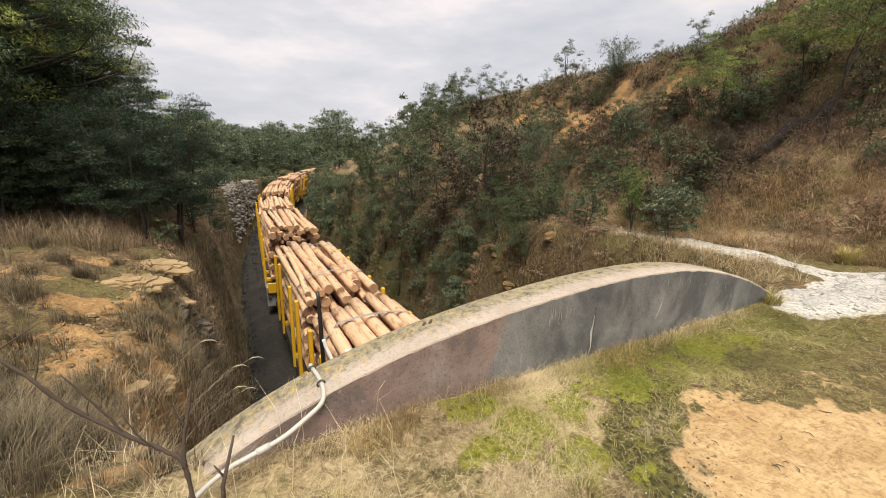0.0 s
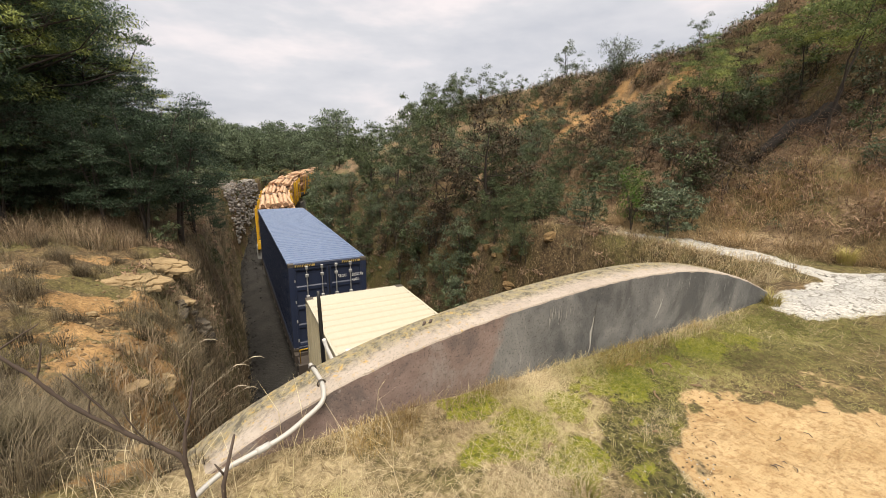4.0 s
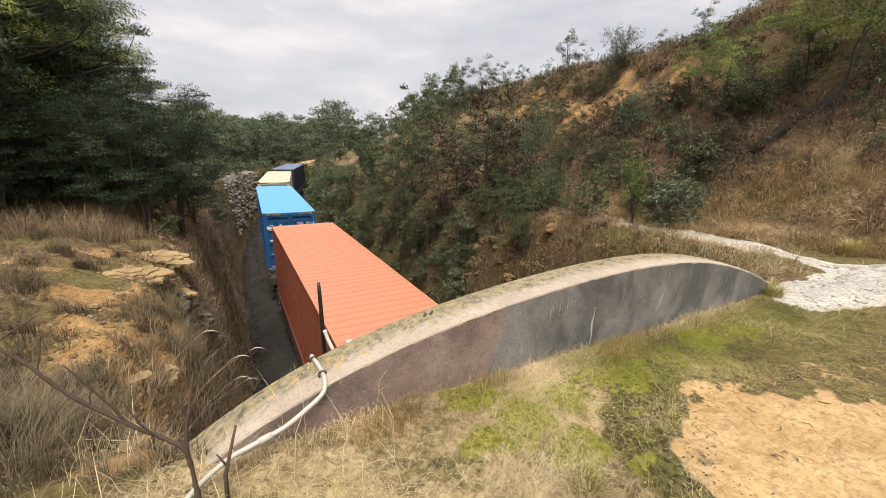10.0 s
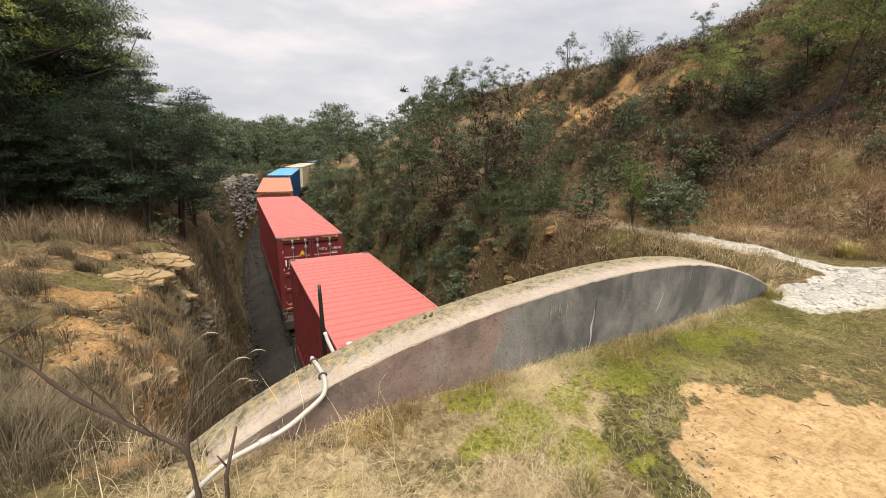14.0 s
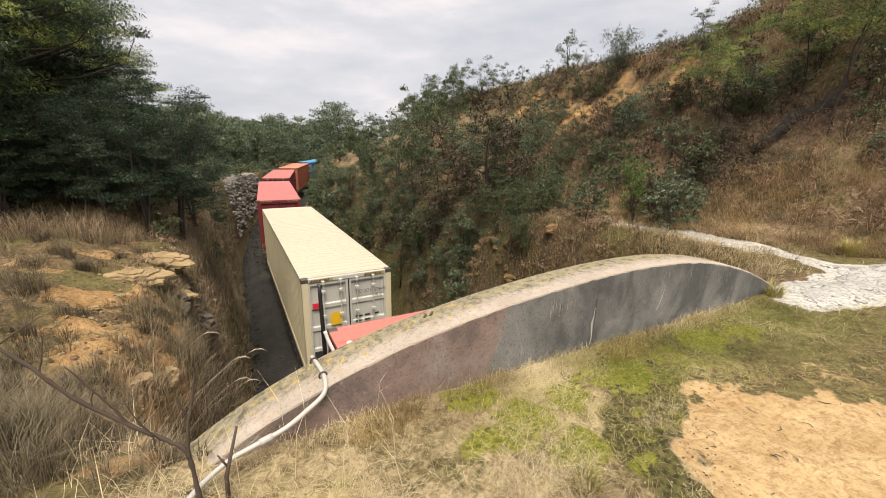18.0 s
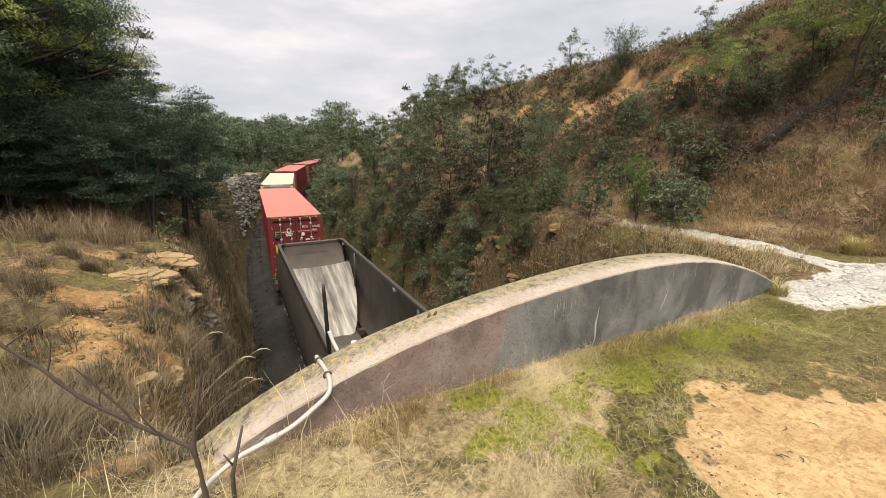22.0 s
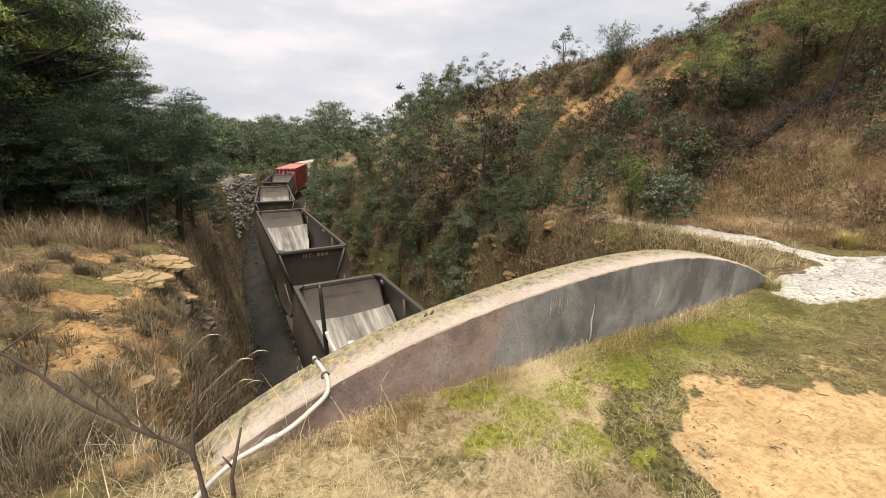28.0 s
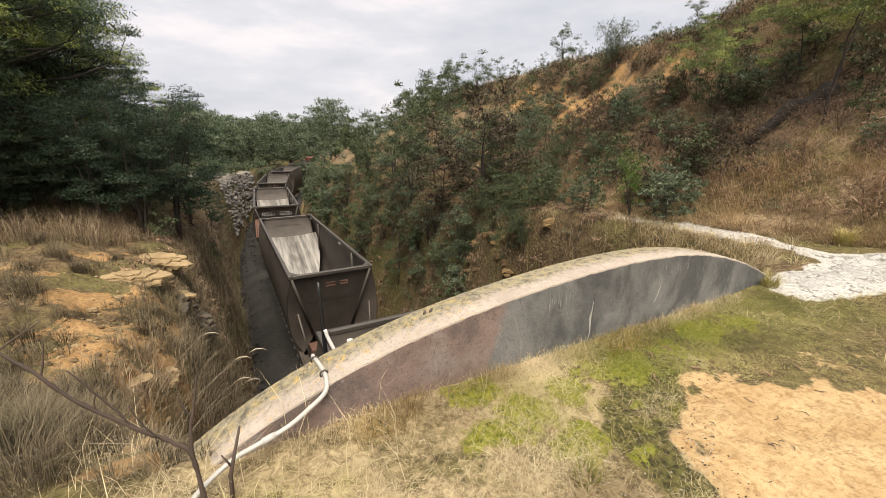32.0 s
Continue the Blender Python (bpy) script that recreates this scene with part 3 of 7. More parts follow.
ballast = part("ballast", along("ballast", [(-2.8, -0.6), (-2.3, -0.42), (-1.9, -0.34), (-1.55, -0.2), (-0.6, -0.19), (0.6, -0.19), (1.55, -0.2), (1.9, -0.34), (2.35, -0.62)], S0, S1, 1.0, M_ballast))
tagged(ballast, "dark railway ballast bed", "ballast", kind="structure")
for side in (-1, 1):
    w = 0.5335 * side
    prof = [(w - 0.06, -0.16), (w - 0.06, -0.14), (w - 0.012, -0.12), (w - 0.012, -0.045), (w - 0.034, -0.03), (w - 0.034, 0.0), (w + 0.034, 0.0), (w + 0.034, -0.03), (w + 0.012, -0.045), (w + 0.012, -0.12), (w + 0.06, -0.14), (w + 0.06, -0.16)]
    tagged(part("rail", along("rail", prof, S0, S1, 1.0, M_rail)), "worn steel running rail on sleepers", "rail", "running rails")
sleepers = thing("sleepers", "weathered sleepers in dark ballast", "sleepers", kind="stuff")
sl = boxes((-1.05, 1.05, -0.11, 0.11, -0.3, -0.16), bevel=0.012)
sl_me = bpy.data.meshes.new("sleeper")
sl.to_mesh(sl_me)
sl.free()
sl_me.materials.append(M_sleeper)
for k in range(110):
    part("sleeper", sl_me, None, sleepers, at=on_track(-6 + k * 0.68))

# ---- train ----
M_wagon = plain("grimy_wagon_steel", (0.05, 0.043, 0.038), 0.7, 0.2, 0.4, 6)
M_bogie = plain("brake_dust_iron", (0.045, 0.033, 0.026), 0.85, 0.3, 0.4, 9)
M_wheel = plain("wheel_steel", (0.12, 0.10, 0.085), 0.45, 0.8)
M_yellow = plain("yellow_paint", (0.62, 0.36, 0.02), 0.5, 0, 0.3, 12)
M_rod = plain("galvanised_rod", (0.42, 0.42, 0.42), 0.45, 0.5)
M_cast = plain("corner_casting_steel", (0.10, 0.085, 0.07), 0.6, 0.4)
M_black = plain("black_rubber", (0.012, 0.012, 0.012), 0.7)
M_white = plain("white_marking", (0.72, 0.72, 0.70), 0.6, 0, 0.1)
M_dark = plain("dark_marking", (0.03, 0.03, 0.035), 0.6, 0, 0.1)
M_redmark = plain("red_marking", (0.62, 0.03, 0.05), 0.5, 0, 0.1)
M_ymark = plain("yellow_label", (0.75, 0.45, 0.02), 0.5, 0, 0.1)
M_hazard = plain("worn_hazard_yellow", (0.42, 0.30, 0.10), 0.6, 0, 0.3)
M_frame = plain("wagon_sill_steel", (0.075, 0.06, 0.05), 0.7, 0.2, 0.4, 5)


def wheel_mesh():
    bm = bmesh.new()
    prof = [(0.0, 0.03), (0.16, 0.05), (0.30, 0.02), (0.37, 0.03), (0.42, 0.03), (0.425, -0.06), (0.45, -0.07), (0.45, -0.09), (0.36, -0.09), (0.16, -0.05), (0.0, -0.05)]
    rings = []
    for r, x in prof:
        rings.append([bm.verts.new((x, r * math.cos(a), r * math.sin(a))) for a in np.linspace(0, 2 * math.pi, 20, endpoint=False)] if r else [bm.verts.new((x, 0, 0))])
    for a, b in zip(rings, rings[1:]):
        for k in range(20):
            k2 = (k + 1) % 20
            f = [a[k % len(a)], a[k2 % len(a)], b[k2 % len(b)], b[k % len(b)]]
            bm.faces.new([v for i, v in enumerate(f) if v not in f[:i]])
    me = bpy.data.meshes.new("wheel")
    bmesh.ops.recalc_face_normals(bm, faces=bm.faces[:])
    bm.to_mesh(me)
    bm.free()
    me.materials.append(M_wheel)
    return me


WHEEL = wheel_mesh()


def bogie_meshes():
    bm = bmesh.new()
    for sx in (-1, 1):
        x0, x1 = sorted((sx * 0.78, sx * 0.92))
        box(bm, x0, x1, -0.35, 0.35, 0.18, 0.42, 0.02)
        box(bm, x0, x1, -1.15, 1.15, 0.5, 0.64, 0.02)
        for sy in (-1, 1):
            a, b = sorted((sy * 0.72, sy * 1.02))
            box(bm, x0 - 0.01, x1 + 0.03, a, b, 0.3, 0.56, 0.03)
            c, d = sorted((sy * 0.2, sy * 0.75))
            box(bm, x0 + 0.02, x1 - 0.02, c, d, 0.28, 0.36, 0.01)
    box(bm, -0.9, 0.9, -0.22, 0.22, 0.42, 0.72, 0.02)
    me = bpy.data.meshes.new("bogie")
    bm.to_mesh(me)
    bm.free()
    me.materials.append(M_bogie)
    return me


BOGIE = bogie_meshes()


def add_bogies(wagon, spread):
    for sy in (-1, 1):
        b = part("bogie", BOGIE, None, wagon, "grimy cast bogie", at=pose(0, sy * spread, 0))
        for wy in (-0.87, 0.87):
            for sx in (-1, 1):
                part("wheel", WHEEL, None, b, at=pose(sx * 0.56, wy, 0.43, 0, 0, 0 if sx > 0 else 180))


def coupler(wagon, end, z=0.85):
    for sy in (-1, 1):
        lo, hi = sorted((sy * end, sy * (end + 0.72)))
        part("coupler", boxes((-0.09, 0.09, lo, hi, z - 0.1, z + 0.1), (-0.17, 0.17, *sorted((sy * (end + 0.45), sy * (end + 0.72))), z - 0.15, z + 0.15), bevel=0.02), M_bogie, wagon)


def flat_wagon(name, label):
    """A skeletal container flat: spine, sills, cross bearers, end platforms."""
    w = thing(name, label, "flat wagon", "container flat wagons")
    part("underframe", boxes((-0.28, 0.28, -6.7, 6.7, 0.72, 1.0), (-1.22, -1.08, -6.3, 6.3, 0.78, 1.08), (1.08, 1.22, -6.3, 6.3, 0.78, 1.08),
                             *[(-1.2, 1.2, y - 0.1, y + 0.1, 0.84, 1.04) for y in (-6.0, -4, -2, 0, 2, 4, 6.0)], bevel=0.01), M_frame, w)
    for sy in (-1, 1):
        lo, hi = sorted((sy * 6.3, sy * 6.85))
        part("end_platform", boxes((-1.15, 1.15, lo, hi, 0.9, 1.02), (-1.2, 1.2, *sorted((sy * 6.8, sy * 6.9)), 0.7, 1.04), bevel=0.01), M_frame, w)
        part("step", boxes((-1.25, -1.0, *sorted((sy * 6.45, sy * 6.7)), 0.35, 0.38), (-1.25, -1.22, *sorted((sy * 6.45, sy * 6.48)), 0.35, 0.9), (-1.25, -1.22, *sorted((sy * 6.67, sy * 6.7)), 0.35, 0.9)), M_wagon, w)
        part("handrail", tubes("handrail", [([(-1.12, sy * 6.8, 1.0), (-1.12, sy * 6.8, 1.5), (-0.5, sy * 6.8, 1.5), (-0.5, sy * 6.8, 1.0)], [0.018] * 4)], M_yellow), None, w)
    part("air_reservoir", tubes("air_reservoir", [([(0.6, -1.2, 0.6), (0.6, 0.4, 0.6)], [0.19, 0.19])], M_wagon, 12), None, w)
    part("brake_box", boxes((-1.16, -0.82, 0.8, 1.5, 0.42, 0.76), bevel=0.02), M_wagon, w)
    add_bogies(w, 4.75)
    coupler(w, 6.9)
    return w


# containers
LEN, WID, HGT = 12.192, 2.438, 2.896
HL, HW = LEN / 2, WID / 2


def wave(length, pitch, depth, flat=0.32, slope=0.18):
    """Trapezoidal corrugation: a list of (distance, depth)."""
    out, u = [(0.0, 0.0)], 0.06
    while u + pitch < length - 0.04:
        out += [(u + pitch * 0.1, 0.0), (u + pitch * (0.1 + slope), depth), (u + pitch * (0.1 + slope + flat), depth), (u + pitch * (0.1 + 2 * slope + flat), 0.0)]
        u += pitch
    return out + [(length, 0.0)]


def shared(name, bm):
    me = bpy.data.meshes.new(name)
    bmesh.ops.recalc_face_normals(bm, faces=bm.faces[:])
    bm.to_mesh(me)
    bm.free()
    return me


def strip(bm, lo, hi):
    a, b = [bm.verts.new(p) for p in lo], [bm.verts.new(p) for p in hi]
    for k in range(len(a) - 1):
        bm.faces.new((a[k], a[k + 1], b[k + 1], b[k]))


def container_meshes():
    out = {}
    bm = bmesh.new()
    prof = wave(LEN - 0.3, 0.278, 0.036)
    strip(bm, [(-HW + 0.012 + d, -HL + 0.15 + u, 0.15) for u, d in prof], [(-HW + 0.012 + d, -HL + 0.15 + u, HGT - 0.06) for u, d in prof])
    out["side_wall"] = shared("side_wall", bm)
    bm = bmesh.new()
    prof = wave(LEN - 0.24, 0.29, 0.042, 0.11, 0.07)
    strip(bm, [(-HW + 0.05, -HL + 0.12 + u, HGT - 0.012 - d) for u, d in prof], [(HW - 0.05, -HL + 0.12 + u, HGT - 0.012 - d) for u, d in prof])
    out["roof"] = shared("roof", bm)
    bm = bmesh.new()
    prof = wave(WID - 0.2, 0.25, 0.045)
    strip(bm, [(-HW + 0.1 + u, HL - 0.02 - d, 0.15) for u, d in prof], [(-HW + 0.1 + u, HL - 0.02 - d, HGT - 0.1) for u, d in prof])
    out["front_wall"] = shared("front_wall", bm)
    out["corner_post"] = shared("corner_post", boxes((-0.085, 0.085, -0.085, 0.085, 0.11, HGT - 0.11), bevel=0.012))
    bm = bmesh.new()
    box(bm, -0.089, 0.089, -0.081, 0.081, 0, 0.118, 0.012)
    out["corner_casting"] = shared("corner_casting", bm)
    out["top_rail"] = shared("top_rail", boxes((-0.03, 0.03, -HL + 0.17, HL - 0.17, HGT - 0.075, HGT - 0.005), bevel=0.008))
    out["bottom_rail"] = shared("bottom_rail", boxes((-0.025, 0.025, -HL + 0.17, HL - 0.17, 0.0, 0.16), bevel=0.008))
    out["floor"] = shared("floor", boxes((-HW + 0.06, HW - 0.06, -HL + 0.1, HL - 0.1, 0.1, 0.16)))
    out["header"] = shared("header", boxes((-HW + 0.17, HW - 0.17, -HL, -HL + 0.09, HGT - 0.13, HGT - 0.01), bevel=0.01))
    out["door_sill"] = shared("door_sill", boxes((-HW + 0.17, HW - 0.17, -HL, -HL + 0.09, 0.0, 0.13), bevel=0.01))
    # a door leaf, with four pressed panels
    bm = bmesh.new()
    lo, hi, w = 0.14, HGT - 0.145, 0.53
    zs, ys = [lo], [0.0]
    for k in range(4):
        z0 = lo + 0.1 + k * (hi - lo - 0.1) / 4
        z1 = z0 + (hi - lo - 0.1) / 4 - 0.1
        zs += [z0, z0 + 0.035, z1 - 0.035, z1]
        ys += [0.0, 0.03, 0.03, 0.0]
    zs.append(hi)
    ys.append(0.0)
    strip(bm, [(-w + 0.07, y, z) for y, z in zip(ys, zs)], [(w - 0.07, y, z) for y, z in zip(ys, zs)])
    box(bm, -w, -w + 0.07, -0.022, 0.03, lo, hi, 0.008)
    box(bm, w - 0.07, w, -0.022, 0.03, lo, hi, 0.008)
    box(bm, -w + 0.07, w - 0.07, -0.022, 0.03, lo, lo + 0.06)
    box(bm, -w + 0.07, w - 0.07, -0.022, 0.03, hi - 0.06, hi)
    out["door"] = shared("door", bm)
    out["door_gasket"] = shared("door_gasket", boxes((-0.012, 0.012, -0.026, 0.0, 0.14, HGT - 0.145)))
    v, f = tube_data([(0, -0.055, 0.1), (0, -0.055, HGT - 0.11)], [0.017, 0.017], 8)
    me = mesh_of("lock_rod", v, f)
    out["lock_rod"] = me
    out["rod_bracket"] = shared("rod_bracket", boxes(*[(-0.05, 0.05, -0.085, -0.02, z, z + 0.09) for z in (0.25, 1.05, 1.75, 2.45)], bevel=0.008))
    out["cam"] = shared("cam", boxes((-0.04, 0.04, -0.09, -0.005, HGT - 0.2, HGT - 0.09), (-0.04, 0.04, -0.09, -0.005, 0.06, 0.17), bevel=0.01))
    out["handle"] = shared("handle", boxes((-0.02, 0.42, -0.085, -0.062, 1.14, 1.175), (0.2, 0.27, -0.075, -0.02, 1.1, 1.2), bevel=0.006))
    out["hinge"] = shared("hinge", boxes((-0.05, 0.07, -0.03, 0.015, 0, 0.1), bevel=0.008))
    bm = bmesh.new()
    for k in range(7):
        u = k * 0.07
        bm.faces.new([bm.verts.new(p) for p in ((u, 0, 0), (u + 0.035, 0, 0), (u + 0.075, 0, 0.07), (u + 0.04, 0, 0.07))])
    out["hazard_stripes"] = shared("hazard_stripes", bm)
    bm = bmesh.new()
    box(bm, 0, 0.62, -0.001, 0.0, -0.01, 0.08)
    out["hazard_ground"] = shared("hazard_ground", bm)
    return out


CM = container_meshes()


def lettering(text, size, material):
    cu = bpy.data.curves.new("lettering", "FONT")
    cu.body, cu.size, cu.resolution_u = text, size, 2
    ob = bpy.data.objects.new("lettering", cu)
    scene.collection.objects.link(ob)
    dg = bpy.context.evaluated_depsgraph_get()
    me = bpy.data.meshes.new_from_object(ob.evaluated_get(dg))
    bpy.data.objects.remove(ob)
    me.transform(Matrix.Diagonal((0.74, 1, 1, 1)))
    me.materials.clear()
    me.materials.append(material)
    return me


def flat_bars(rects, material, name="marking"):
    """Thin painted marks on a door: (x0, x1, z0, z1)."""
    V, F = [], []
    for x0, x1, z0, z1 in rects:
        k = len(V)
        V += [(x0, 0, z0), (x1, 0, z0), (x1, 0, z1), (x0, 0, z1)]
        F.append((k, k + 1, k + 2, k + 3))
    return mesh_of(name, V, F, (material,))


def disc(x, z, rx, rz, material, inner=0.0, name="emblem"):
    N = 24
    V = [(x + rx * math.cos(a), 0, z + rz * math.sin(a)) for a in np.linspace(0, 2 * math.pi, N, endpoint=False)]
    if not inner:
        return mesh_of(name, V, [tuple(range(N))], (material,))
    V += [(x + rx * inner * math.cos(a), 0, z + rz * inner * math.sin(a)) for a in np.linspace(0, 2 * math.pi, N, endpoint=False)]
    return mesh_of(name, V, [(k, (k + 1) % N, N + (k + 1) % N, N + k) for k in range(N)], (material,))


def container(label, wall, roof, door, rods, code, ink, marks=()):
    c = thing("shipping_container", label, "shipping container", "containers on the train")

    def piece(name, key, m, at=None, parent=None, lab=""):
        me = CM[key].copy()
        me.materials.clear()
        me.materials.append(m)
        return part(name, me, None, parent or c, lab, at)

    piece("side_wall", "side_wall", wall)
    piece("side_wall", "side_wall", wall, pose(0, 0, 0, 0, 0, 180))
    piece("roof", "roof", roof, lab="corrugated steel roof, sun-faded, sky light in the colour of all but cream")
    piece("front_wall", "front_wall", wall)
    piece("floor", "floor", M_cast)
    for sx in (-1, 1):
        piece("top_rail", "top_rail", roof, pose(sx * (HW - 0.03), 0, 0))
        piece("bottom_rail", "bottom_rail", wall, pose(sx * (HW - 0.025), 0, 0))
        for sy in (-1, 1):
            piece("corner_post", "corner_post", wall, pose(sx * (HW - 0.087), sy * (HL - 0.087), 0))
            for z in (0, HGT - 0.118):
                piece("corner_casting", "corner_casting", M_cast, pose(sx * (HW - 0.086), sy * (HL - 0.079), z))
    piece("header", "header", door)
    piece("door_sill", "door_sill", door)
    part("front_beam", boxes((-HW + 0.17, HW - 0.17, HL - 0.1, HL - 0.005, HGT - 0.13, HGT - 0.01), bevel=0.01), roof, c)
    for sx in (-1, 1):
        d = piece("door", "door", door, pose(sx * 0.54, -HL + 0.035, 0))
        for rx in (-0.32 * sx, 0.14 * sx):
            piece("lock_rod", "lock_rod", rods, pose(rx, 0, 0), d)
            piece("rod_bracket", "rod_bracket", rods, pose(rx, 0, 0), d)
            piece("cam", "cam", rods, pose(rx, 0, 0), d)
            piece("handle", "handle", rods, pose(rx, 0, 0) if sx < 0 else pose(rx, 0, 0.06), d)
        for z in (0.3, 0.95, 1.6, 2.3):
            h = piece("hinge", "hinge", rods, pose(sx * 0.53, 0, z) if sx > 0 else pose(-0.55, 0, z), d)
        part("hazard_label", flat_bars([(0, 0.6, 0.0, 0.07)], M_hazard), None, c, at=pose(-HW + 0.2 if sx < 0 else HW - 0.8, -HL - 0.004, HGT - 0.11))
        piece("hazard_stripes", "hazard_stripes", M_black, pose(-HW + 0.22 if sx < 0 else HW - 0.78, -HL - 0.007, HGT - 0.11))
    piece("door_gasket", "door_gasket", M_black, pose(0, -HL + 0.02, 0))
    owner, serial, kind_code = code
    for text, x, z, size in ((owner, 0.28, 2.30, 0.15), (serial, 0.73, 2.30, 0.135), (kind_code, 0.73, 2.13, 0.135)):
        part("lettering", lettering(text, size, ink), None, c, "painted container code", at=pose(x, -HL - 0.002, z, 90, 0, 0))
    for me in marks:
        part("marking", me, None, c, at=pose(0, -HL - 0.002, 0))
    return c


def triangle(x, z, w, material):
    return mesh_of("warning_triangle", [(x - w, 0, z), (x + w, 0, z), (x, 0, z + w * 1.6)], [(0, 1, 2)], (material,))


def data_lines(x0, z0, rows, material, rng=random.Random(8)):
    return flat_bars([(x0 + k * 0.26, x0 + k * 0.26 + rng.uniform(0.1, 0.2), z0 - r * 0.14, z0 - r * 0.14 + 0.055) for r in range(rows) for k in range(3) if rng.random() < 0.8], material)


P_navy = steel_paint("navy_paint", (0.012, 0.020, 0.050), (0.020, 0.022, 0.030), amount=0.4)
# roof colours mix sun-fading with sky glare painted in; the cream roof has none
P_navy_roof = steel_paint("faded_sky_glare_navy_roof", (0.125, 0.175, 0.30), (0.05, 0.06, 0.10), amount=0.4, rough=0.28)
P_cream = steel_paint("cream_paint", (0.62, 0.55, 0.38), (0.24, 0.19, 0.12))
P_cream_roof = steel_paint("cream_roof", (0.50, 0.455, 0.355), (0.38, 0.32, 0.23), amount=0.25)
P_grey_door = steel_paint("pale_grey_doors", (0.50, 0.49, 0.45), (0.25, 0.22, 0.18))
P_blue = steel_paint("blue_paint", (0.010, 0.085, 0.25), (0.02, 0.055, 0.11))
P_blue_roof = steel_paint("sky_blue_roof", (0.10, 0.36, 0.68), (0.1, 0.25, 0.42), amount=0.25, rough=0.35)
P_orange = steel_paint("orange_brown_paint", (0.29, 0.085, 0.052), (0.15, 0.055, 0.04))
P_orange_roof = steel_paint("faded_skylit_orange_roof", (0.53, 0.195, 0.115), (0.36, 0.13, 0.08), amount=0.3)
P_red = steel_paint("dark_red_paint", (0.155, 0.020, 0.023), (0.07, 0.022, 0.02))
P_red_roof = steel_paint("faded_skylit_red_roof", (0.47, 0.135, 0.125), (0.3, 0.08, 0.075), amount=0.3)
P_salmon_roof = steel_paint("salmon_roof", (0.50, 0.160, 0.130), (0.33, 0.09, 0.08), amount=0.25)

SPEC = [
    ("navy blue corrugated shipping container, pale sun-faded roof with sky glare in its colour", P_navy, P_navy_roof, P_navy, M_rod, ("SEGU", "503512 2", "45G1"), M_white, []),
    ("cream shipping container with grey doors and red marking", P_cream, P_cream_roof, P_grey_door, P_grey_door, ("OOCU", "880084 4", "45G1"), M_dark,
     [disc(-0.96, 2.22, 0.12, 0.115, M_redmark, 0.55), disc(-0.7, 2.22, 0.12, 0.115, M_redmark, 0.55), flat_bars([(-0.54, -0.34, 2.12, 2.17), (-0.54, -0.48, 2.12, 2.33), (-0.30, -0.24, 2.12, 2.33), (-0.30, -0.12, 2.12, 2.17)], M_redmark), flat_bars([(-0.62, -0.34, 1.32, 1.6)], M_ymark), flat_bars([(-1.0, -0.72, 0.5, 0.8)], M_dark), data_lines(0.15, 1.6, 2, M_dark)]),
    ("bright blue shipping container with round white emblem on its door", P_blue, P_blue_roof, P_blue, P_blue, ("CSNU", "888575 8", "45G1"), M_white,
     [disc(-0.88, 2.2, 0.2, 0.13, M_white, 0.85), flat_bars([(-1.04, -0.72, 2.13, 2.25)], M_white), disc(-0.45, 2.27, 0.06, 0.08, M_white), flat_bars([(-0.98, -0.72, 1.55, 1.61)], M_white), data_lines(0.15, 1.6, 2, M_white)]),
    ("orange-brown shipping container, faded corrugated roof with sky light in its colour", P_orange, P_orange_roof, P_orange, P_orange, ("TCNU", "625700 7", "45G1"), M_white,
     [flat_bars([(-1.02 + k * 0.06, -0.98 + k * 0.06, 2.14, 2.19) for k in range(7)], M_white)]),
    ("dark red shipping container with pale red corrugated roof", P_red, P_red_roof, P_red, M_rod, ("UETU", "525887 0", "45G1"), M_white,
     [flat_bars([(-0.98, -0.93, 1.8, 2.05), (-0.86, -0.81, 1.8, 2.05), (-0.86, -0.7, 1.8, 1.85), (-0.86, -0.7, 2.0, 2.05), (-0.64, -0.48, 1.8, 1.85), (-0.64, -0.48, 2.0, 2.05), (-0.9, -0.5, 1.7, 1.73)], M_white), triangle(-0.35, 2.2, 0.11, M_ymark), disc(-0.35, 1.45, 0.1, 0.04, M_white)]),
    ("red shipping container, faded red roof with sky light in its colour", P_red, P_red_roof, P_red, P_red, ("TGHU", "6", "45G1"), M_white, []),
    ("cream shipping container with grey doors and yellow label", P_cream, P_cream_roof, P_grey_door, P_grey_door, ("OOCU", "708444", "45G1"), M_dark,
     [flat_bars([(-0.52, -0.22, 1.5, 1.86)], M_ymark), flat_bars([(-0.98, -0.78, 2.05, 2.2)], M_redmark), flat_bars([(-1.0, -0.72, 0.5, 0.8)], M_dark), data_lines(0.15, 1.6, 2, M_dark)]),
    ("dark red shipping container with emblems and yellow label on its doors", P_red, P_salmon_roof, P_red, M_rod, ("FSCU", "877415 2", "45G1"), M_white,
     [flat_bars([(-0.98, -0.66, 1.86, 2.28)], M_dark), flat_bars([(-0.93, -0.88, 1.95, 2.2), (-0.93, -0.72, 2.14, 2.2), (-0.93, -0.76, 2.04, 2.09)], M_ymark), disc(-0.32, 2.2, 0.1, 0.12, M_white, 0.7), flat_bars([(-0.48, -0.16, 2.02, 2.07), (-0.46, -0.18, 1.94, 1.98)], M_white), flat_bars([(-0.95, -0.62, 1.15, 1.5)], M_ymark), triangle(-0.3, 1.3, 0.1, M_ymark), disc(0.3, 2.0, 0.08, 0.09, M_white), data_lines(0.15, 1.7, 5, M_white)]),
]

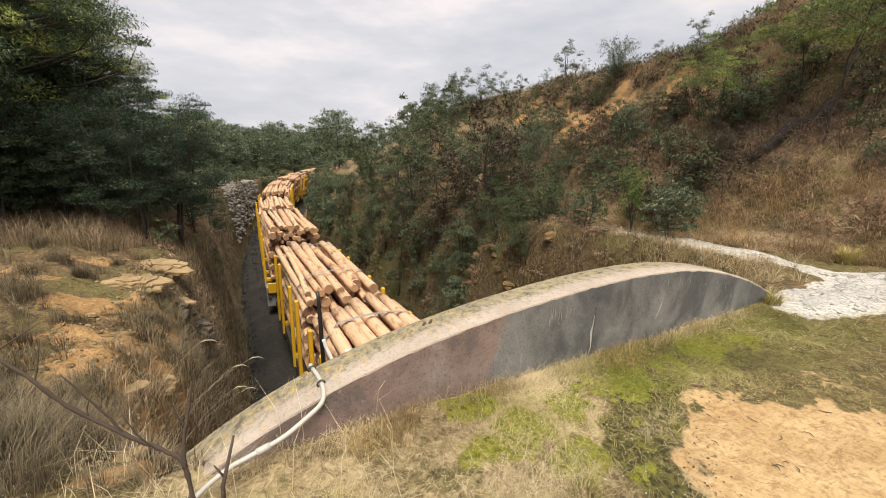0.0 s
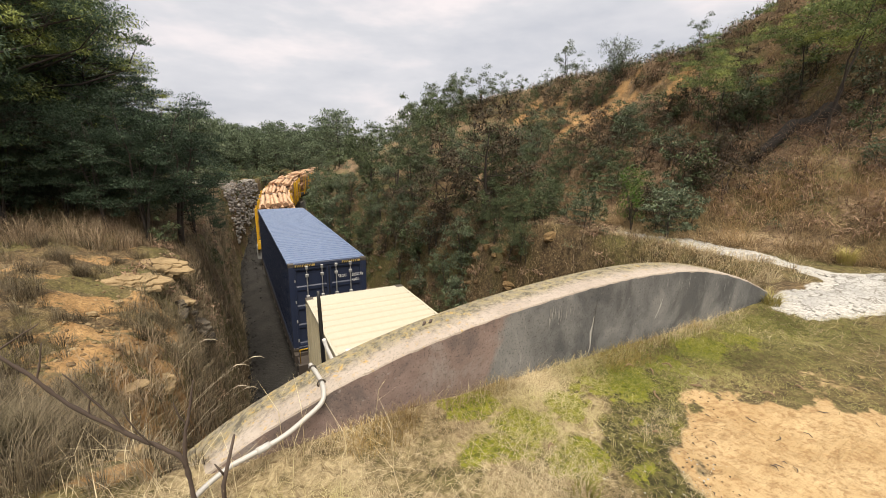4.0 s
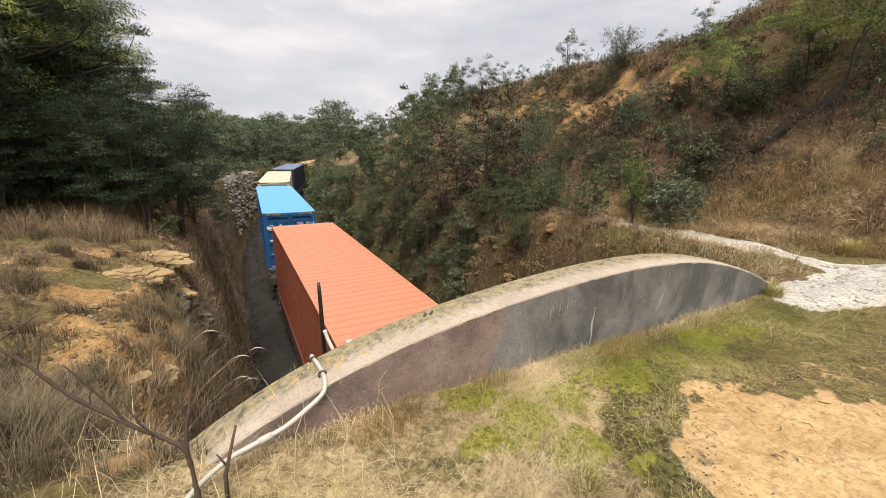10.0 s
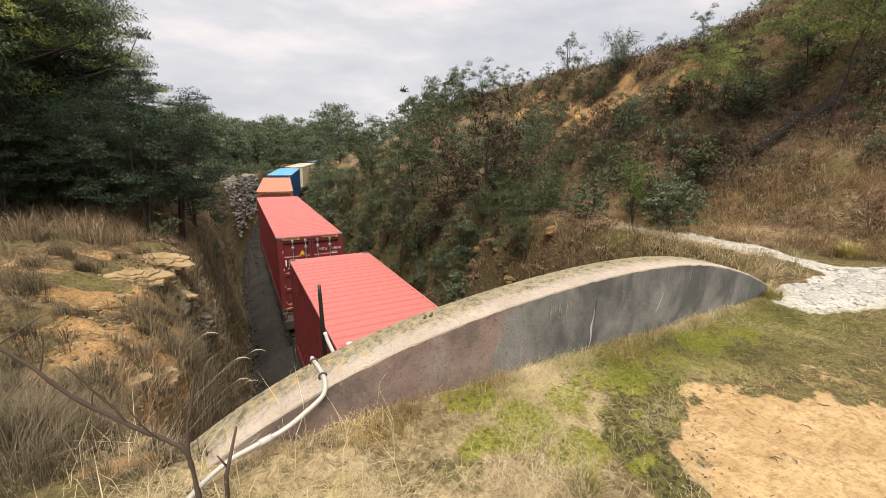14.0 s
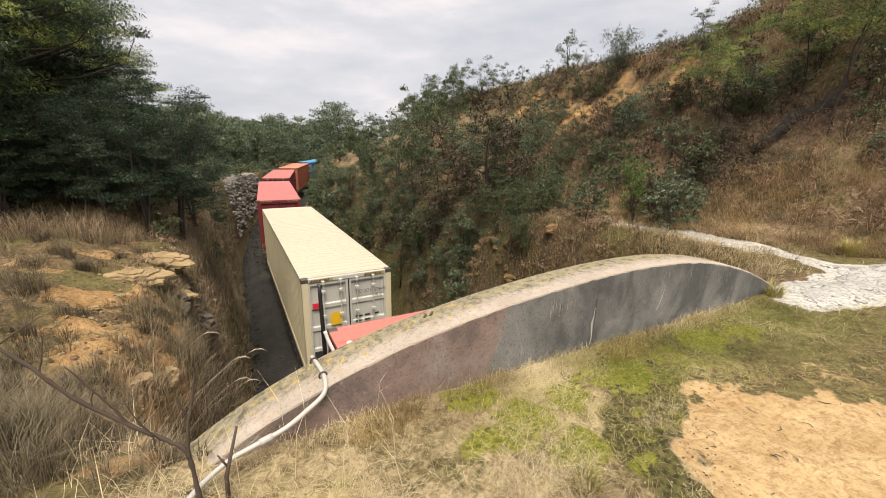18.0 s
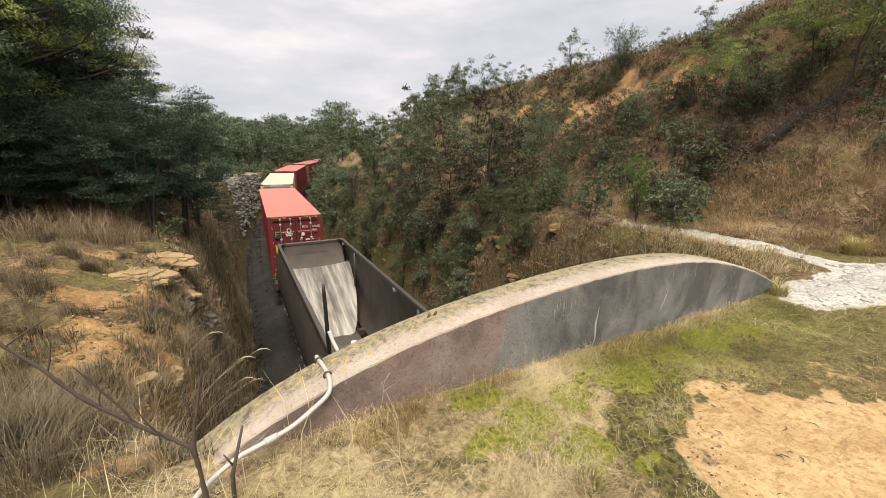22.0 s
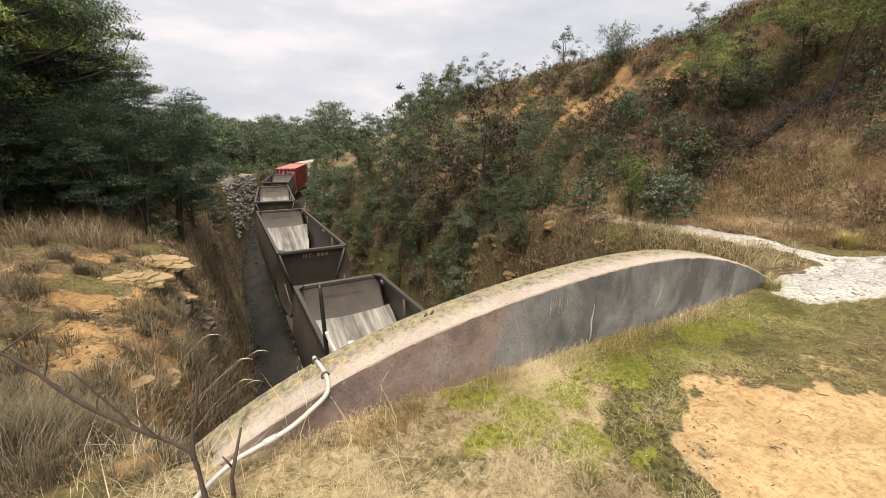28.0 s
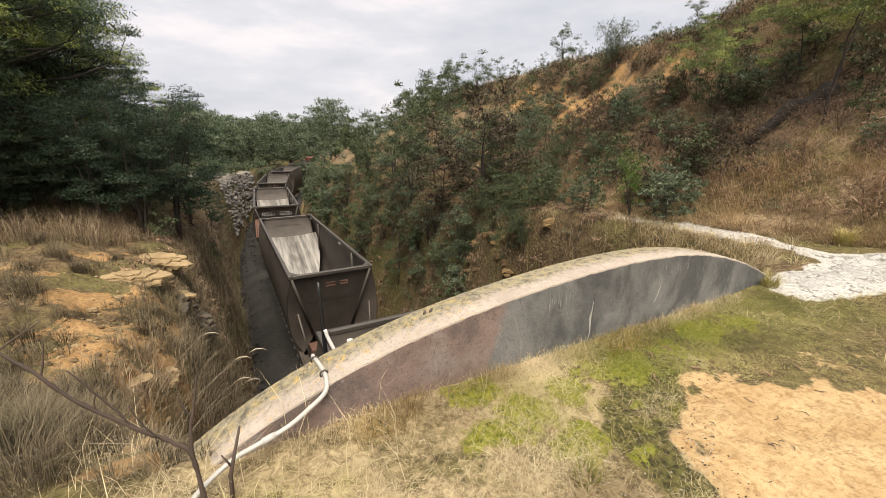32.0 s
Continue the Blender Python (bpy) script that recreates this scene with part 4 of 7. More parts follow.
# log loads
n = Nodes("peeled_pine")
g = n.noise(4.0, 6, 0.65, (6.0, 0.5, 6.0))
k = n.noise(1.6, 6, 0.75, (2.0, 0.8, 2.0))
bark = n.noise(7.0, 6, 0.75, (2.5, 0.35, 2.5))
col = n.mix(g, (0.38, 0.215, 0.125), (0.66, 0.44, 0.28))
col = n.mix(n.math("MULTIPLY", n.random(), 0.75), col, (0.64, 0.45, 0.30))
col = n.mix(n.ramp(bark, [(0.54, 0.0), (0.64, 0.85)]), col, (0.20, 0.085, 0.05))
col = n.mix(n.ramp(k, [(0.54, 0.0), (0.64, 0.85)]), col, (0.15, 0.075, 0.045))
n.bump(n.mix(0.5, g, bark), 0.6, 0.015)
M_log = n.done(col, 0.8, 0.0, 0.25)
n = Nodes("sawn_log_end")
rings = n.t.nodes.new("ShaderNodeTexWave")
rings.wave_type, rings.rings_direction = "RINGS", "Y"
rings.inputs["Scale"].default_value, rings.inputs["Distortion"].default_value = 14, 1.5
n.link(n.tc.outputs["Object"], rings.inputs["Vector"])
col = n.mix(rings.outputs["Fac"], (0.36, 0.20, 0.105), (0.54, 0.34, 0.19))
col = n.mix(n.math("MULTIPLY", n.random(), 0.9), col, (0.13, 0.065, 0.045))
M_logend = n.done(col, 0.85)


def log_mesh(seed, r):
    """One sawlog: tapered, a little bent, with swellings at the knots."""
    rng = random.Random(seed)
    pts, rad = [], []
    L = rng.uniform(5.5, 6.5)
    taper = rng.uniform(0.72, 0.94)
    bend = rng.uniform(-0.09, 0.09), rng.uniform(-0.04, 0.04)
    for k in range(9):
        u = k / 8
        w = math.sin(u * math.pi)
        pts.append((bend[0] * w + rng.uniform(-0.01, 0.01), -L / 2 + L * u, bend[1] * w))
        rad.append(r * (1 - (1 - taper) * u) * (1 + rng.uniform(-0.06, 0.06)))
    v, f = tube_data(pts, rad, 10)
    V = [p + Vector((rng.uniform(-0.05, 0.05) * r, rng.uniform(-0.01, 0.01), rng.uniform(-0.05, 0.05) * r)) for p in v]
    return V, f


def log_bundle(seed, group):
    """Sawlogs stacked between stakes; the base of the load is the origin."""
    rng = random.Random(seed)
    b = thing("log_load", "load of peeled pine logs strapped between yellow stakes", "logs", group)
    z = 0.0
    while z < 2.5:
        top = z > 1.95
        half = 1.12 if z < 2.2 else 1.0
        x = -half
        while x < half - 0.12:
            r = rng.choice((0.09, 0.11, 0.125, 0.14, 0.16)) if not top else rng.choice((0.095, 0.11, 0.125, 0.14, 0.16))
            r *= rng.uniform(0.93, 1.07)
            V, f = log_mesh(rng.random(), r)
            me = mesh_of("log", V, f, (M_log, M_logend), True)
            for j in (len(f) - 1, len(f) - 2):
                me.polygons[j].material_index, me.polygons[j].use_smooth = 1, False
            slew = rng.gauss(0, 0.7) if not top else rng.gauss(0, 1.1)
            part("log", me, None, b, at=pose(x + r, rng.uniform(-0.30, 0.30) - (0.15 if top else 0.0), z + 0.13 + rng.uniform(-0.05, 0.05), rng.gauss(0, 0.7), rng.uniform(0, 360), slew + (180 if rng.random() < 0.4 else 0)))
            x += r * 2 + rng.uniform(-0.01, 0.05)
        z += 0.235
    for y in (-1.9, 1.7):
        pts = [(-1.16, y, -0.1), (-1.16, y, 2.3), (-0.8, y + 0.02, 2.66), (-0.3, y, 2.74), (0.3, y, 2.74), (0.8, y, 2.64), (1.16, y, 2.3), (1.16, y, -0.1)]
        V = [(x, yy + d, zz) for x, yy, zz in pts for d in (-0.045, 0.045)]
        part("strap", mesh_of("strap", V, [(2 * k, 2 * k + 1, 2 * k + 3, 2 * k + 2) for k in range(7)], (M_strap,)), None, b, "grey webbing strap")
    return b


M_strap = plain("grey_webbing", (0.26, 0.25, 0.24), 0.7)


def log_wagon():
    w = thing("log_wagon", "log wagon with tall yellow stakes along both sides", "log wagon", "log wagons")
    part("underframe", boxes((-0.28, 0.28, -7.9, 7.9, 0.62, 0.98), (-1.22, -1.08, -7.9, 7.9, 0.72, 1.06), (1.08, 1.22, -7.9, 7.9, 0.72, 1.06), bevel=0.01), M_frame, w)
    part("deck", boxes((-1.15, 1.15, -7.9, 7.9, 0.98, 1.05)), M_wagon, w)
    for y in (-6.2, -4.9, -2.3, -1.0, 1.0, 2.3, 4.9, 6.2):
        part("bolster", boxes((-1.2, 1.2, y - 0.09, y + 0.09, 1.05, 1.2), bevel=0.01), M_yellow, w)
        for sx in (-1, 1):
            lo, hi = sorted((sx * 1.19, sx * 1.29))
            part("stake", boxes((lo, hi, y - 0.07, y + 0.07, 0.75, 3.42 + (0.18 if int(y * 10) % 3 == 0 else 0.0)), bevel=0.015), M_yellow, w, "yellow steel stake")
    part("brake_box", boxes((-1.27, -0.9, -7.8, -7.25, 0.3, 1.25), bevel=0.02), M_rod, w, "grey metal box at the wagon's end")
    part("end_plate", boxes((-1.2, -0.55, -7.95, -7.9, 0.98, 1.45), bevel=0.01), M_yellow, w)
    add_bogies(w, 5.6)
    coupler(w, 7.95)
    return w


# hopper wagons
n = Nodes("coal_stained_hopper_steel")
a, st, fi = n.noise(0.8, 5), n.noise(3.0, 6, 0.7, (2.5, 2.5, 0.25)), n.noise(30, 5, 0.7)
col = n.mix(n.ramp(a, [(0.35, 0.0), (0.7, 1.0)]), (0.050, 0.042, 0.037), (0.10, 0.086, 0.075))
col = n.mix(n.ramp(st, [(0.5, 0.0), (0.75, 0.6)]), col, (0.12, 0.075, 0.05))
col = n.mix(n.ramp(fi, [(0.6, 0.0), (0.8, 0.5)]), col, (0.17, 0.15, 0.13))
n.bump(fi, 0.12, 0.004)
M_hopper = n.done(col, n.ramp(st, [(0.3, 0.5), (0.8, 0.8)]), 0.15)
n = Nodes("worn_bright_slope_sheet")
a, st = n.noise(2.4, 5, 0.6, (3.2, 0.22, 0.22)), n.noise(1.0, 4, 0.6, (1.6, 0.3, 0.3))
col = n.mix(n.ramp(a, [(0.35, 0.0), (0.7, 1.0)]), (0.17, 0.160, 0.147), (0.50, 0.47, 0.425))
col = n.mix(n.ramp(st, [(0.50, 0.0), (0.66, 0.75)]), col, (0.085, 0.078, 0.07))
M_slope = n.done(col, n.ramp(a, [(0.3, 0.42), (0.7, 0.6)]), 0.5)
M_rim = plain("hopper_rim_steel", (0.085, 0.075, 0.066), 0.55, 0.3, 0.35, 5)
M_rust = plain("rusty_sheet", (0.115, 0.058, 0.042), 0.85, 0.1, 0.5, 4)
M_tag_blue = plain("blue_spray_paint", (0.22, 0.55, 0.62), 0.5, 0, 0.1)
M_tag_white = plain("white_spray_paint", (0.62, 0.62, 0.62), 0.5, 0, 0.1)
M_faint = plain("faded_rust_marking", (0.34, 0.19, 0.14), 0.7, 0, 0.2)
TOP, HHL, HHW, RECESS = 3.46, 4.92, 1.26, 0.55


def barrel(z, inset=0.0):
    return float(np.interp(z, [0.95, 1.3, 1.8, 2.4, 2.9, 3.46], [1.05, 1.27, 1.39, 1.41, 1.36, 1.24])) - inset


def hopper_meshes():
    out = {}
    zs = [0.95, 1.15, 1.4, 1.7, 2.0, 2.3, 2.6, 2.9, 3.2, TOP]

    def side(inset, y0, y1, low=0.95):
        bm = bmesh.new()
        ys = np.linspace(y0, y1, 9)
        rows = [[bm.verts.new((-barrel(z, inset), y, z)) for z in zs if z >= low] for y in ys]
        for r, s in zip(rows, rows[1:]):
            for k in range(len(r) - 1):
                f = bm.faces.new((r[k], s[k], s[k + 1], r[k + 1]))
                f.smooth = True
        return shared("side_sheet", bm)

    out["side_sheet"] = side(0.0, -HHL, HHL)
    out["inner_lining"] = side(0.03, -HHL + 0.03, HHL - 0.03)
    # end: sloping sheet between two cheeks
    bm = bmesh.new()
    t0, t1 = bm.verts.new((-1.2, -HHL, TOP)), bm.verts.new((1.2, -HHL, TOP))
    b0, b1 = bm.verts.new((-0.62, -HHL + RECESS, 1.2)), bm.verts.new((0.62, -HHL + RECESS, 1.2))
    bm.faces.new((t0, b0, b1, t1))
    out["end_sheet"] = shared("end_sheet", bm)
    bm = bmesh.new()
    edge = [bm.verts.new((-barrel(z, 0.01), -HHL + 0.012, z)) for z in zs]
    top, low = bm.verts.new((-1.2, -HHL + 0.002, TOP)), bm.verts.new((-0.62, -HHL + RECESS, 1.2))
    for a, b in zip(edge, edge[1:]):
        bm.faces.new((a, b, low) if b is not edge[-1] else (a, b, top))
    bm.faces.new((edge[-2], top, low))
    out["cheek"] = shared("cheek", bm)
    # inside: upper wall at each end, then the bright slope towards the outlets
    bm = bmesh.new()
    ring = []
    for k in range(13):
        x = -1.2 + 2.4 * k / 12
        bow = 0.22 * (1 - (x / 1.2) ** 2)
        ring.append((bm.verts.new((x, HHL - 0.05, TOP - 0.02)), bm.verts.new((x, HHL - 0.12 + bow * 0.15, 3.05)), bm.verts.new((x, HHL - 0.45 + bow * 0.2, 2.55))))
    for a, b in zip(ring, ring[1:]):
        for j in range(2):
            f = bm.faces.new((a[j], a[j + 1], b[j + 1], b[j]))
            f.smooth = True
    out["end_lining"] = shared("end_lining", bm)
    bm = bmesh.new()
    rows = []
    for k in range(9):
        u = k / 8
        y, z = HHL - 0.46 - 3.6 * u, 2.56 - 1.45 * u
        w = barrel(z, 0.05) - 0.55 * u ** 1.4
        rows.append([bm.verts.new((w * x, y, z + 0.10 * (abs(x) ** 2.5))) for x in np.linspace(-1, 1, 9)])
    for r, s in zip(rows, rows[1:]):
        for k in range(8):
            f = bm.faces.new((r[k], r[k + 1], s[k + 1], s[k]))
            f.smooth = True
    out["slope_sheet"] = shared("slope_sheet", bm)
    out["side_rim"] = shared("side_rim", boxes((-HHW - 0.03, -HHW + 0.08, -HHL - 0.05, HHL + 0.05, TOP - 0.05, TOP + 0.07), bevel=0.015))
    out["end_rim"] = shared("end_rim", boxes((-HHW + 0.083, HHW - 0.083, -HHL - 0.05, -HHL + 0.07, TOP - 0.05, TOP + 0.062), bevel=0.015))
    return out


HM = hopper_meshes()


def scrawl(seed, w, h, material, thick=0.02, loops=7):
    """Unreadable spray-painted strokes on a plane (x, z)."""
    rng = random.Random(seed)
    V, F = [], []
    x = 0.0
    prev = None
    N = loops * 9
    for k in range(N):
        u = k / (N - 1)
        a = u * loops * 2 * math.pi
        px, pz = w * u + 0.10 * w * math.cos(a + rng.uniform(-0.5, 0.5)), h * (0.5 + 0.45 * math.sin(a) * rng.uniform(0.5, 1.0))
        if prev and (k % 9):
            d = Vector((px - prev[0], pz - prev[1]))
            m = Vector((-d.y, d.x)).normalized() * thick / 2 if d.length > 1e-6 else Vector((0, thick / 2))
            i = len(V)
            V += [(prev[0] - m.x, 0, prev[1] - m.y), (px - m.x, 0, pz - m.y), (px + m.x, 0, pz + m.y), (prev[0] + m.x, 0, prev[1] + m.y)]
            F.append((i, i + 1, i + 2, i + 3))
        prev = (px, pz)
    return mesh_of("graffiti", V, F, (material,))


def hopper(label, marks=(), plates=False):
    w = thing("hopper_wagon", label, "hopper wagon", "hopper wagons")

    def piece(name, key, m, at=None, lab=""):
        me = HM[key].copy()
        me.materials.clear()
        me.materials.append(m)
        return part(name, me, None, w, lab, at)

    turn = pose(0, 0, 0, 0, 0, 180)
    mirror = Matrix.Diagonal((-1, 1, 1, 1))
    for at in (None, turn):
        piece("side_sheet", "side_sheet", M_hopper, at)
        piece("inner_lining", "inner_lining", M_hopper, at)
        piece("end_sheet", "end_sheet", M_hopper, at)
        piece("cheek", "cheek", M_hopper, at)
        piece("cheek", "cheek", M_hopper, mirror if at is None else turn @ mirror)
        piece("end_lining", "end_lining", M_hopper, at)
        piece("slope_sheet", "slope_sheet", M_slope, at, "scoured bright steel slope sheet")
        piece("side_rim", "side_rim", M_rim, at)
        piece("end_rim", "end_rim", M_rim, at)
    for sy in (-1, 1):
        for sx in (-1, 1):
            part("corner_gusset", mesh_of("corner_gusset", [(sx * 1.22, sy * 4.9, TOP + 0.075), (sx * 0.98, sy * 4.9, TOP + 0.075), (sx * 1.22, sy * 4.55, TOP + 0.075), (sx * 1.22, sy * 4.9, TOP + 0.05), (sx * 0.98, sy * 4.9, TOP + 0.05), (sx * 1.22, sy * 4.55, TOP + 0.05)], [(0, 1, 2), (3, 5, 4), (0, 3, 4, 1), (1, 4, 5, 2), (2, 5, 3, 0)], (M_rim,)), None, w)
    for y in (-2.9, 2.9):
        for sx in (-1, 1):
            part("stiffener", tubes("stiffener", [([(sx * 1.2, y, TOP - 0.05), (sx * 1.18, y, 2.1)], [0.05, 0.05])], M_rim), None, w)
            part("lug", boxes((sx * 1.2 - 0.05, sx * 1.2 + 0.05, y + 1.6, y + 1.72, TOP - 0.14, TOP - 0.04), bevel=0.01), M_rod, w)
    part("underframe", boxes((-0.25, 0.25, -6.25, 6.25, 0.7, 1.0), (-1.2, -1.06, -6.3, 6.3, 0.76, 1.0), (1.06, 1.2, -6.3, 6.3, 0.76, 1.0), *[(-1.2, 1.2, y - 0.08, y + 0.08, 0.74, 0.98) for y in (-6.2, -5.2, -1.5, 0, 1.5, 5.2, 6.2)], bevel=0.01), M_frame, w)
    part("outlet", boxes((-0.7, 0.7, -1.6, -0.2, 0.42, 1.15), (-0.7, 0.7, 0.2, 1.6, 0.42, 1.15), bevel=0.05), M_hopper, w)
    for sy in (-1, 1):
        part("end_platform", boxes((-1.15, 1.15, *sorted((sy * 5.3, sy * 6.25)), 1.0, 1.05)), M_frame, w)
        for sx in (-1, 1):
            part("strut", tubes("strut", [([(sx * 0.95, sy * 5.5, 1.05), (sx * 1.12, sy * 4.95, 2.3)], [0.03] * 2)], M_hopper), None, w)
        part("locker", boxes((-0.95, -0.45, *sorted((sy * 5.4, sy * 5.9)), 1.05, 1.5), bevel=0.02), M_rust, w)
    for sx in (-1, 1):
        part("end_rib", tubes("end_rib", [([(sx * 1.2, -HHL - 0.02, TOP - 0.05), (sx * 0.62, -HHL + RECESS - 0.02, 1.2)], [0.045, 0.045])], M_rim, 6), None, w)
    slant = math.degrees(math.atan2(RECESS, TOP - 1.2))
    for me, x, d in [(m, x, d) for ms, x, d in marks for m in (ms if isinstance(ms, list) else [ms])]:
        # d: distance down the rear slope from the rim
        part("marking", me, None, w, at=pose(x, -HHL - 0.006 + d * math.sin(radians(slant)), TOP - d * math.cos(radians(slant)), slant, 0, 0))
    if plates:
        cover_ = part("rear_cover", mesh_of("rear_cover", [(x, y, z) for x in (-1.28, 1.28) for y, z in ((-HHL - 0.02, 2.75), (-6.15, 1.95), (-6.15, 1.9), (-HHL - 0.02, 2.7))], [(0, 1, 5, 4), (3, 7, 6, 2), (1, 2, 6, 5), (0, 4, 7, 3), (0, 3, 2, 1), (4, 5, 6, 7)], (M_rust,)), None, w, "rusty sheet cover sloping over the end")
        for k in range(11):
            x = -1.2 + 0.24 * k
            part("rib", tubes("rib", [([(x, -HHL - 0.03, 2.76), (x, -6.14, 1.965)], [0.02, 0.02])], M_rust, 5), None, cover_)
        for sx in (-1, 1):
            part("post", boxes((sx * 1.15 - 0.04, sx * 1.15 + 0.04, -6.1, -6.02, 1.0, 1.92)), M_frame, w)
    add_bogies(w, 4.6)
    coupler(w, 6.25)
    return w


def letters(*rects):
    return [flat_bars([r], M_faint) for r in rects]


CODE = letters((-0.42, -0.38, 0, 0.16), (-0.31, -0.27, 0, 0.16), (-0.38, -0.31, 0.06, 0.1), (-0.2, -0.16, 0, 0.16), (-0.16, -0.08, 0.12, 0.16), (0.1, 0.2, 0, 0.16), (0.24, 0.34, 0, 0.16), (0.38, 0.41, 0, 0.16), (0.45, 0.5, 0, 0.16))
TAG = scrawl(1, 0.85, 0.27, M_tag_blue, 0.026, 8)
TAG.transform(Matrix.Rotation(radians(-90), 4, "Y"))
HOPPERS = [
    hopper("dark hopper wagon with blue graffiti on its end", [(CODE, 0.05, 0.30), (TAG, 0.34, 1.2), (scrawl(2, 0.5, 0.4, M_tag_white, 0.02, 6), 0.5, 1.05)]),
    hopper("dark empty hopper wagon stained with coal dust", [(CODE, 0.0, 0.5)]),
    hopper("dark hopper wagon with pale patch on its end", [(CODE, 0.05, 0.30), (flat_bars([(-0.1, 0.35, 0, 0.55)], M_rim), 0.1, 1.15)]),
    hopper("dark hopper wagon with a rusty sheet over its end", [(scrawl(5, 0.62, 0.34, M_tag_white, 0.035, 5), -0.85, 0.62), (scrawl(6, 0.62, 0.34, M_tag_white, 0.035, 5), 0.15, 0.62)], True),
    hopper("dark empty hopper wagon with a ledge on its end", [(flat_bars([(-0.75, 0.75, 0, 0.12)], M_rim), 0.0, 1.0), (letters((-0.2, 0.1, 0, 0.16), (0.25, 0.5, 0, 0.16)), 0.0, 0.5)]),
    hopper("dark empty hopper wagon stained with coal dust", [(CODE, 0.0, 0.5)]),
]

# how far the train has come: the rear of the first container, metres along the track
RUN = [(-1, -19.6), (0, -13.2), (1, -6.85), (2, -0.49), (3.5, 9.03), (6, 25.01), (8.5, 40.98), (11, 56.91), (13, 69.65), (15, 82.35), (17, 95.0), (18, 101.26), (20.5, 116.74), (22.8, 130.8), (25, 144.15), (27.5, 159.2), (29.5, 171.35), (32, 186.6), (33, 192.7)]


def run_at(t):
    return float(np.interp(t, [r[0] for r in RUN], [r[1] for r in RUN]))


TRAIN = []          # thing, place behind the zero point, height of its origin
flat0 = flat_wagon("flat_wagon", "long skeletal flat wagon under a container, dark and grimy")
for i, spec in enumerate(SPEC):
    at = HL - 15.2 * i
    TRAIN.append((container(*spec), at, 1.104))
    TRAIN.append((flat0 if i == 0 else copy_thing(flat0, Matrix()), at, 0.0))
for i, h in enumerate(HOPPERS):
    TRAIN.append((h, -114.7 - 13.8 * i, 0.0))
logs0 = log_wagon()
loads = [log_bundle(40 + i, "log loads") for i in range(4)]
for i in range(5):
    TRAIN.append((logs0 if i == 0 else copy_thing(logs0, Matrix()), 22.9 + 16.8 * i, 0.0))
    for j, off in enumerate((-3.6, 3.6)):
        src = loads[(2 * i + j) % 4]
        TRAIN.append((src if 2 * i + j < 4 else copy_thing(src, Matrix()), 22.9 + 16.8 * i + off, 1.2))


def motions():
    times = [0.0] + [0.8 * k for k in range(1, 40)] + [32.0]
    for ob, behind, z in TRAIN:
        walk(ob, [(t, on_track(run_at(t) + behind, 0, z)) for t in times])

# ---- plants ----


def leaf_material(name, dark, light, lit_tips=None, shine=0.6, glow=0.25):
    n = Nodes(name)
    r = n.island()
    patch = n.noise(1.1, 3)
    col = n.mix(r, dark, light)
    # patches of yellow-green growth, with sunlit highlights painted into their colour
    if lit_tips:
        col = n.mix(n.ramp(patch, [(0.51, 0.0), (0.61, 0.85)]), col, lit_tips)
    m = n.done(col, shine, 0.0, 0.2)
    tr = n.t.nodes.new("ShaderNodeBsdfTranslucent")
    n.link(col, tr.inputs["Color"])
    mx = n.t.nodes.new("ShaderNodeMixShader")
    mx.inputs[0].default_value = glow
    n.link(n.b.outputs[0], mx.inputs[1])
    n.link(tr.outputs[0], mx.inputs[2])
    n.link(mx.outputs[0], n.t.nodes["Material Output"].inputs["Surface"])
    return m


L_wattle = leaf_material("dark_wattle_leaves", (0.021, 0.038, 0.022), (0.090, 0.132, 0.070), (0.27, 0.305, 0.08), glow=0.2)
# wattle greens taken darker: the shade under the tall trees is in the colour
L_bank = leaf_material("shade_darkened_bank_leaves", (0.014, 0.026, 0.016), (0.058, 0.088, 0.050), glow=0.12)
L_shrub = leaf_material("olive_shrub_leaves", (0.030, 0.044, 0.021), (0.120, 0.148, 0.070), glow=0.15)
L_grey = leaf_material("grey_green_leaves", (0.044, 0.062, 0.036), (0.165, 0.195, 0.118), shine=0.5, glow=0.15)
L_brown = leaf_material("bronze_dark_leaves", (0.020, 0.017, 0.012), (0.115, 0.088, 0.056))
L_bright = leaf_material("fresh_green_leaves", (0.045, 0.085, 0.015), (0.115, 0.19, 0.035))
L_yellow = leaf_material("yellow_green_leaves", (0.045, 0.070, 0.028), (0.22, 0.27, 0.10), (0.36, 0.40, 0.12))
# distance haze is put into these lightened leaf tones
L_far = leaf_material("hazed_far_wood_leaves", (0.035, 0.055, 0.034), (0.185, 0.225, 0.135))
L_bracken = leaf_material("dead_bracken", (0.105, 0.068, 0.048), (0.42, 0.29, 0.20), shine=0.8)
M_bark = plain("grey_brown_bark", (0.055, 0.043, 0.034), 0.9, 0, 0.4, 14, 0.6)
M_deadwood = plain("bleached_dead_wood", (0.15, 0.115, 0.09), 0.85, 0, 0.35, 20, 0.5)
M_charred = plain("dark_rotten_log", (0.026, 0.02, 0.016), 0.95, 0, 0.5, 9, 0.8)


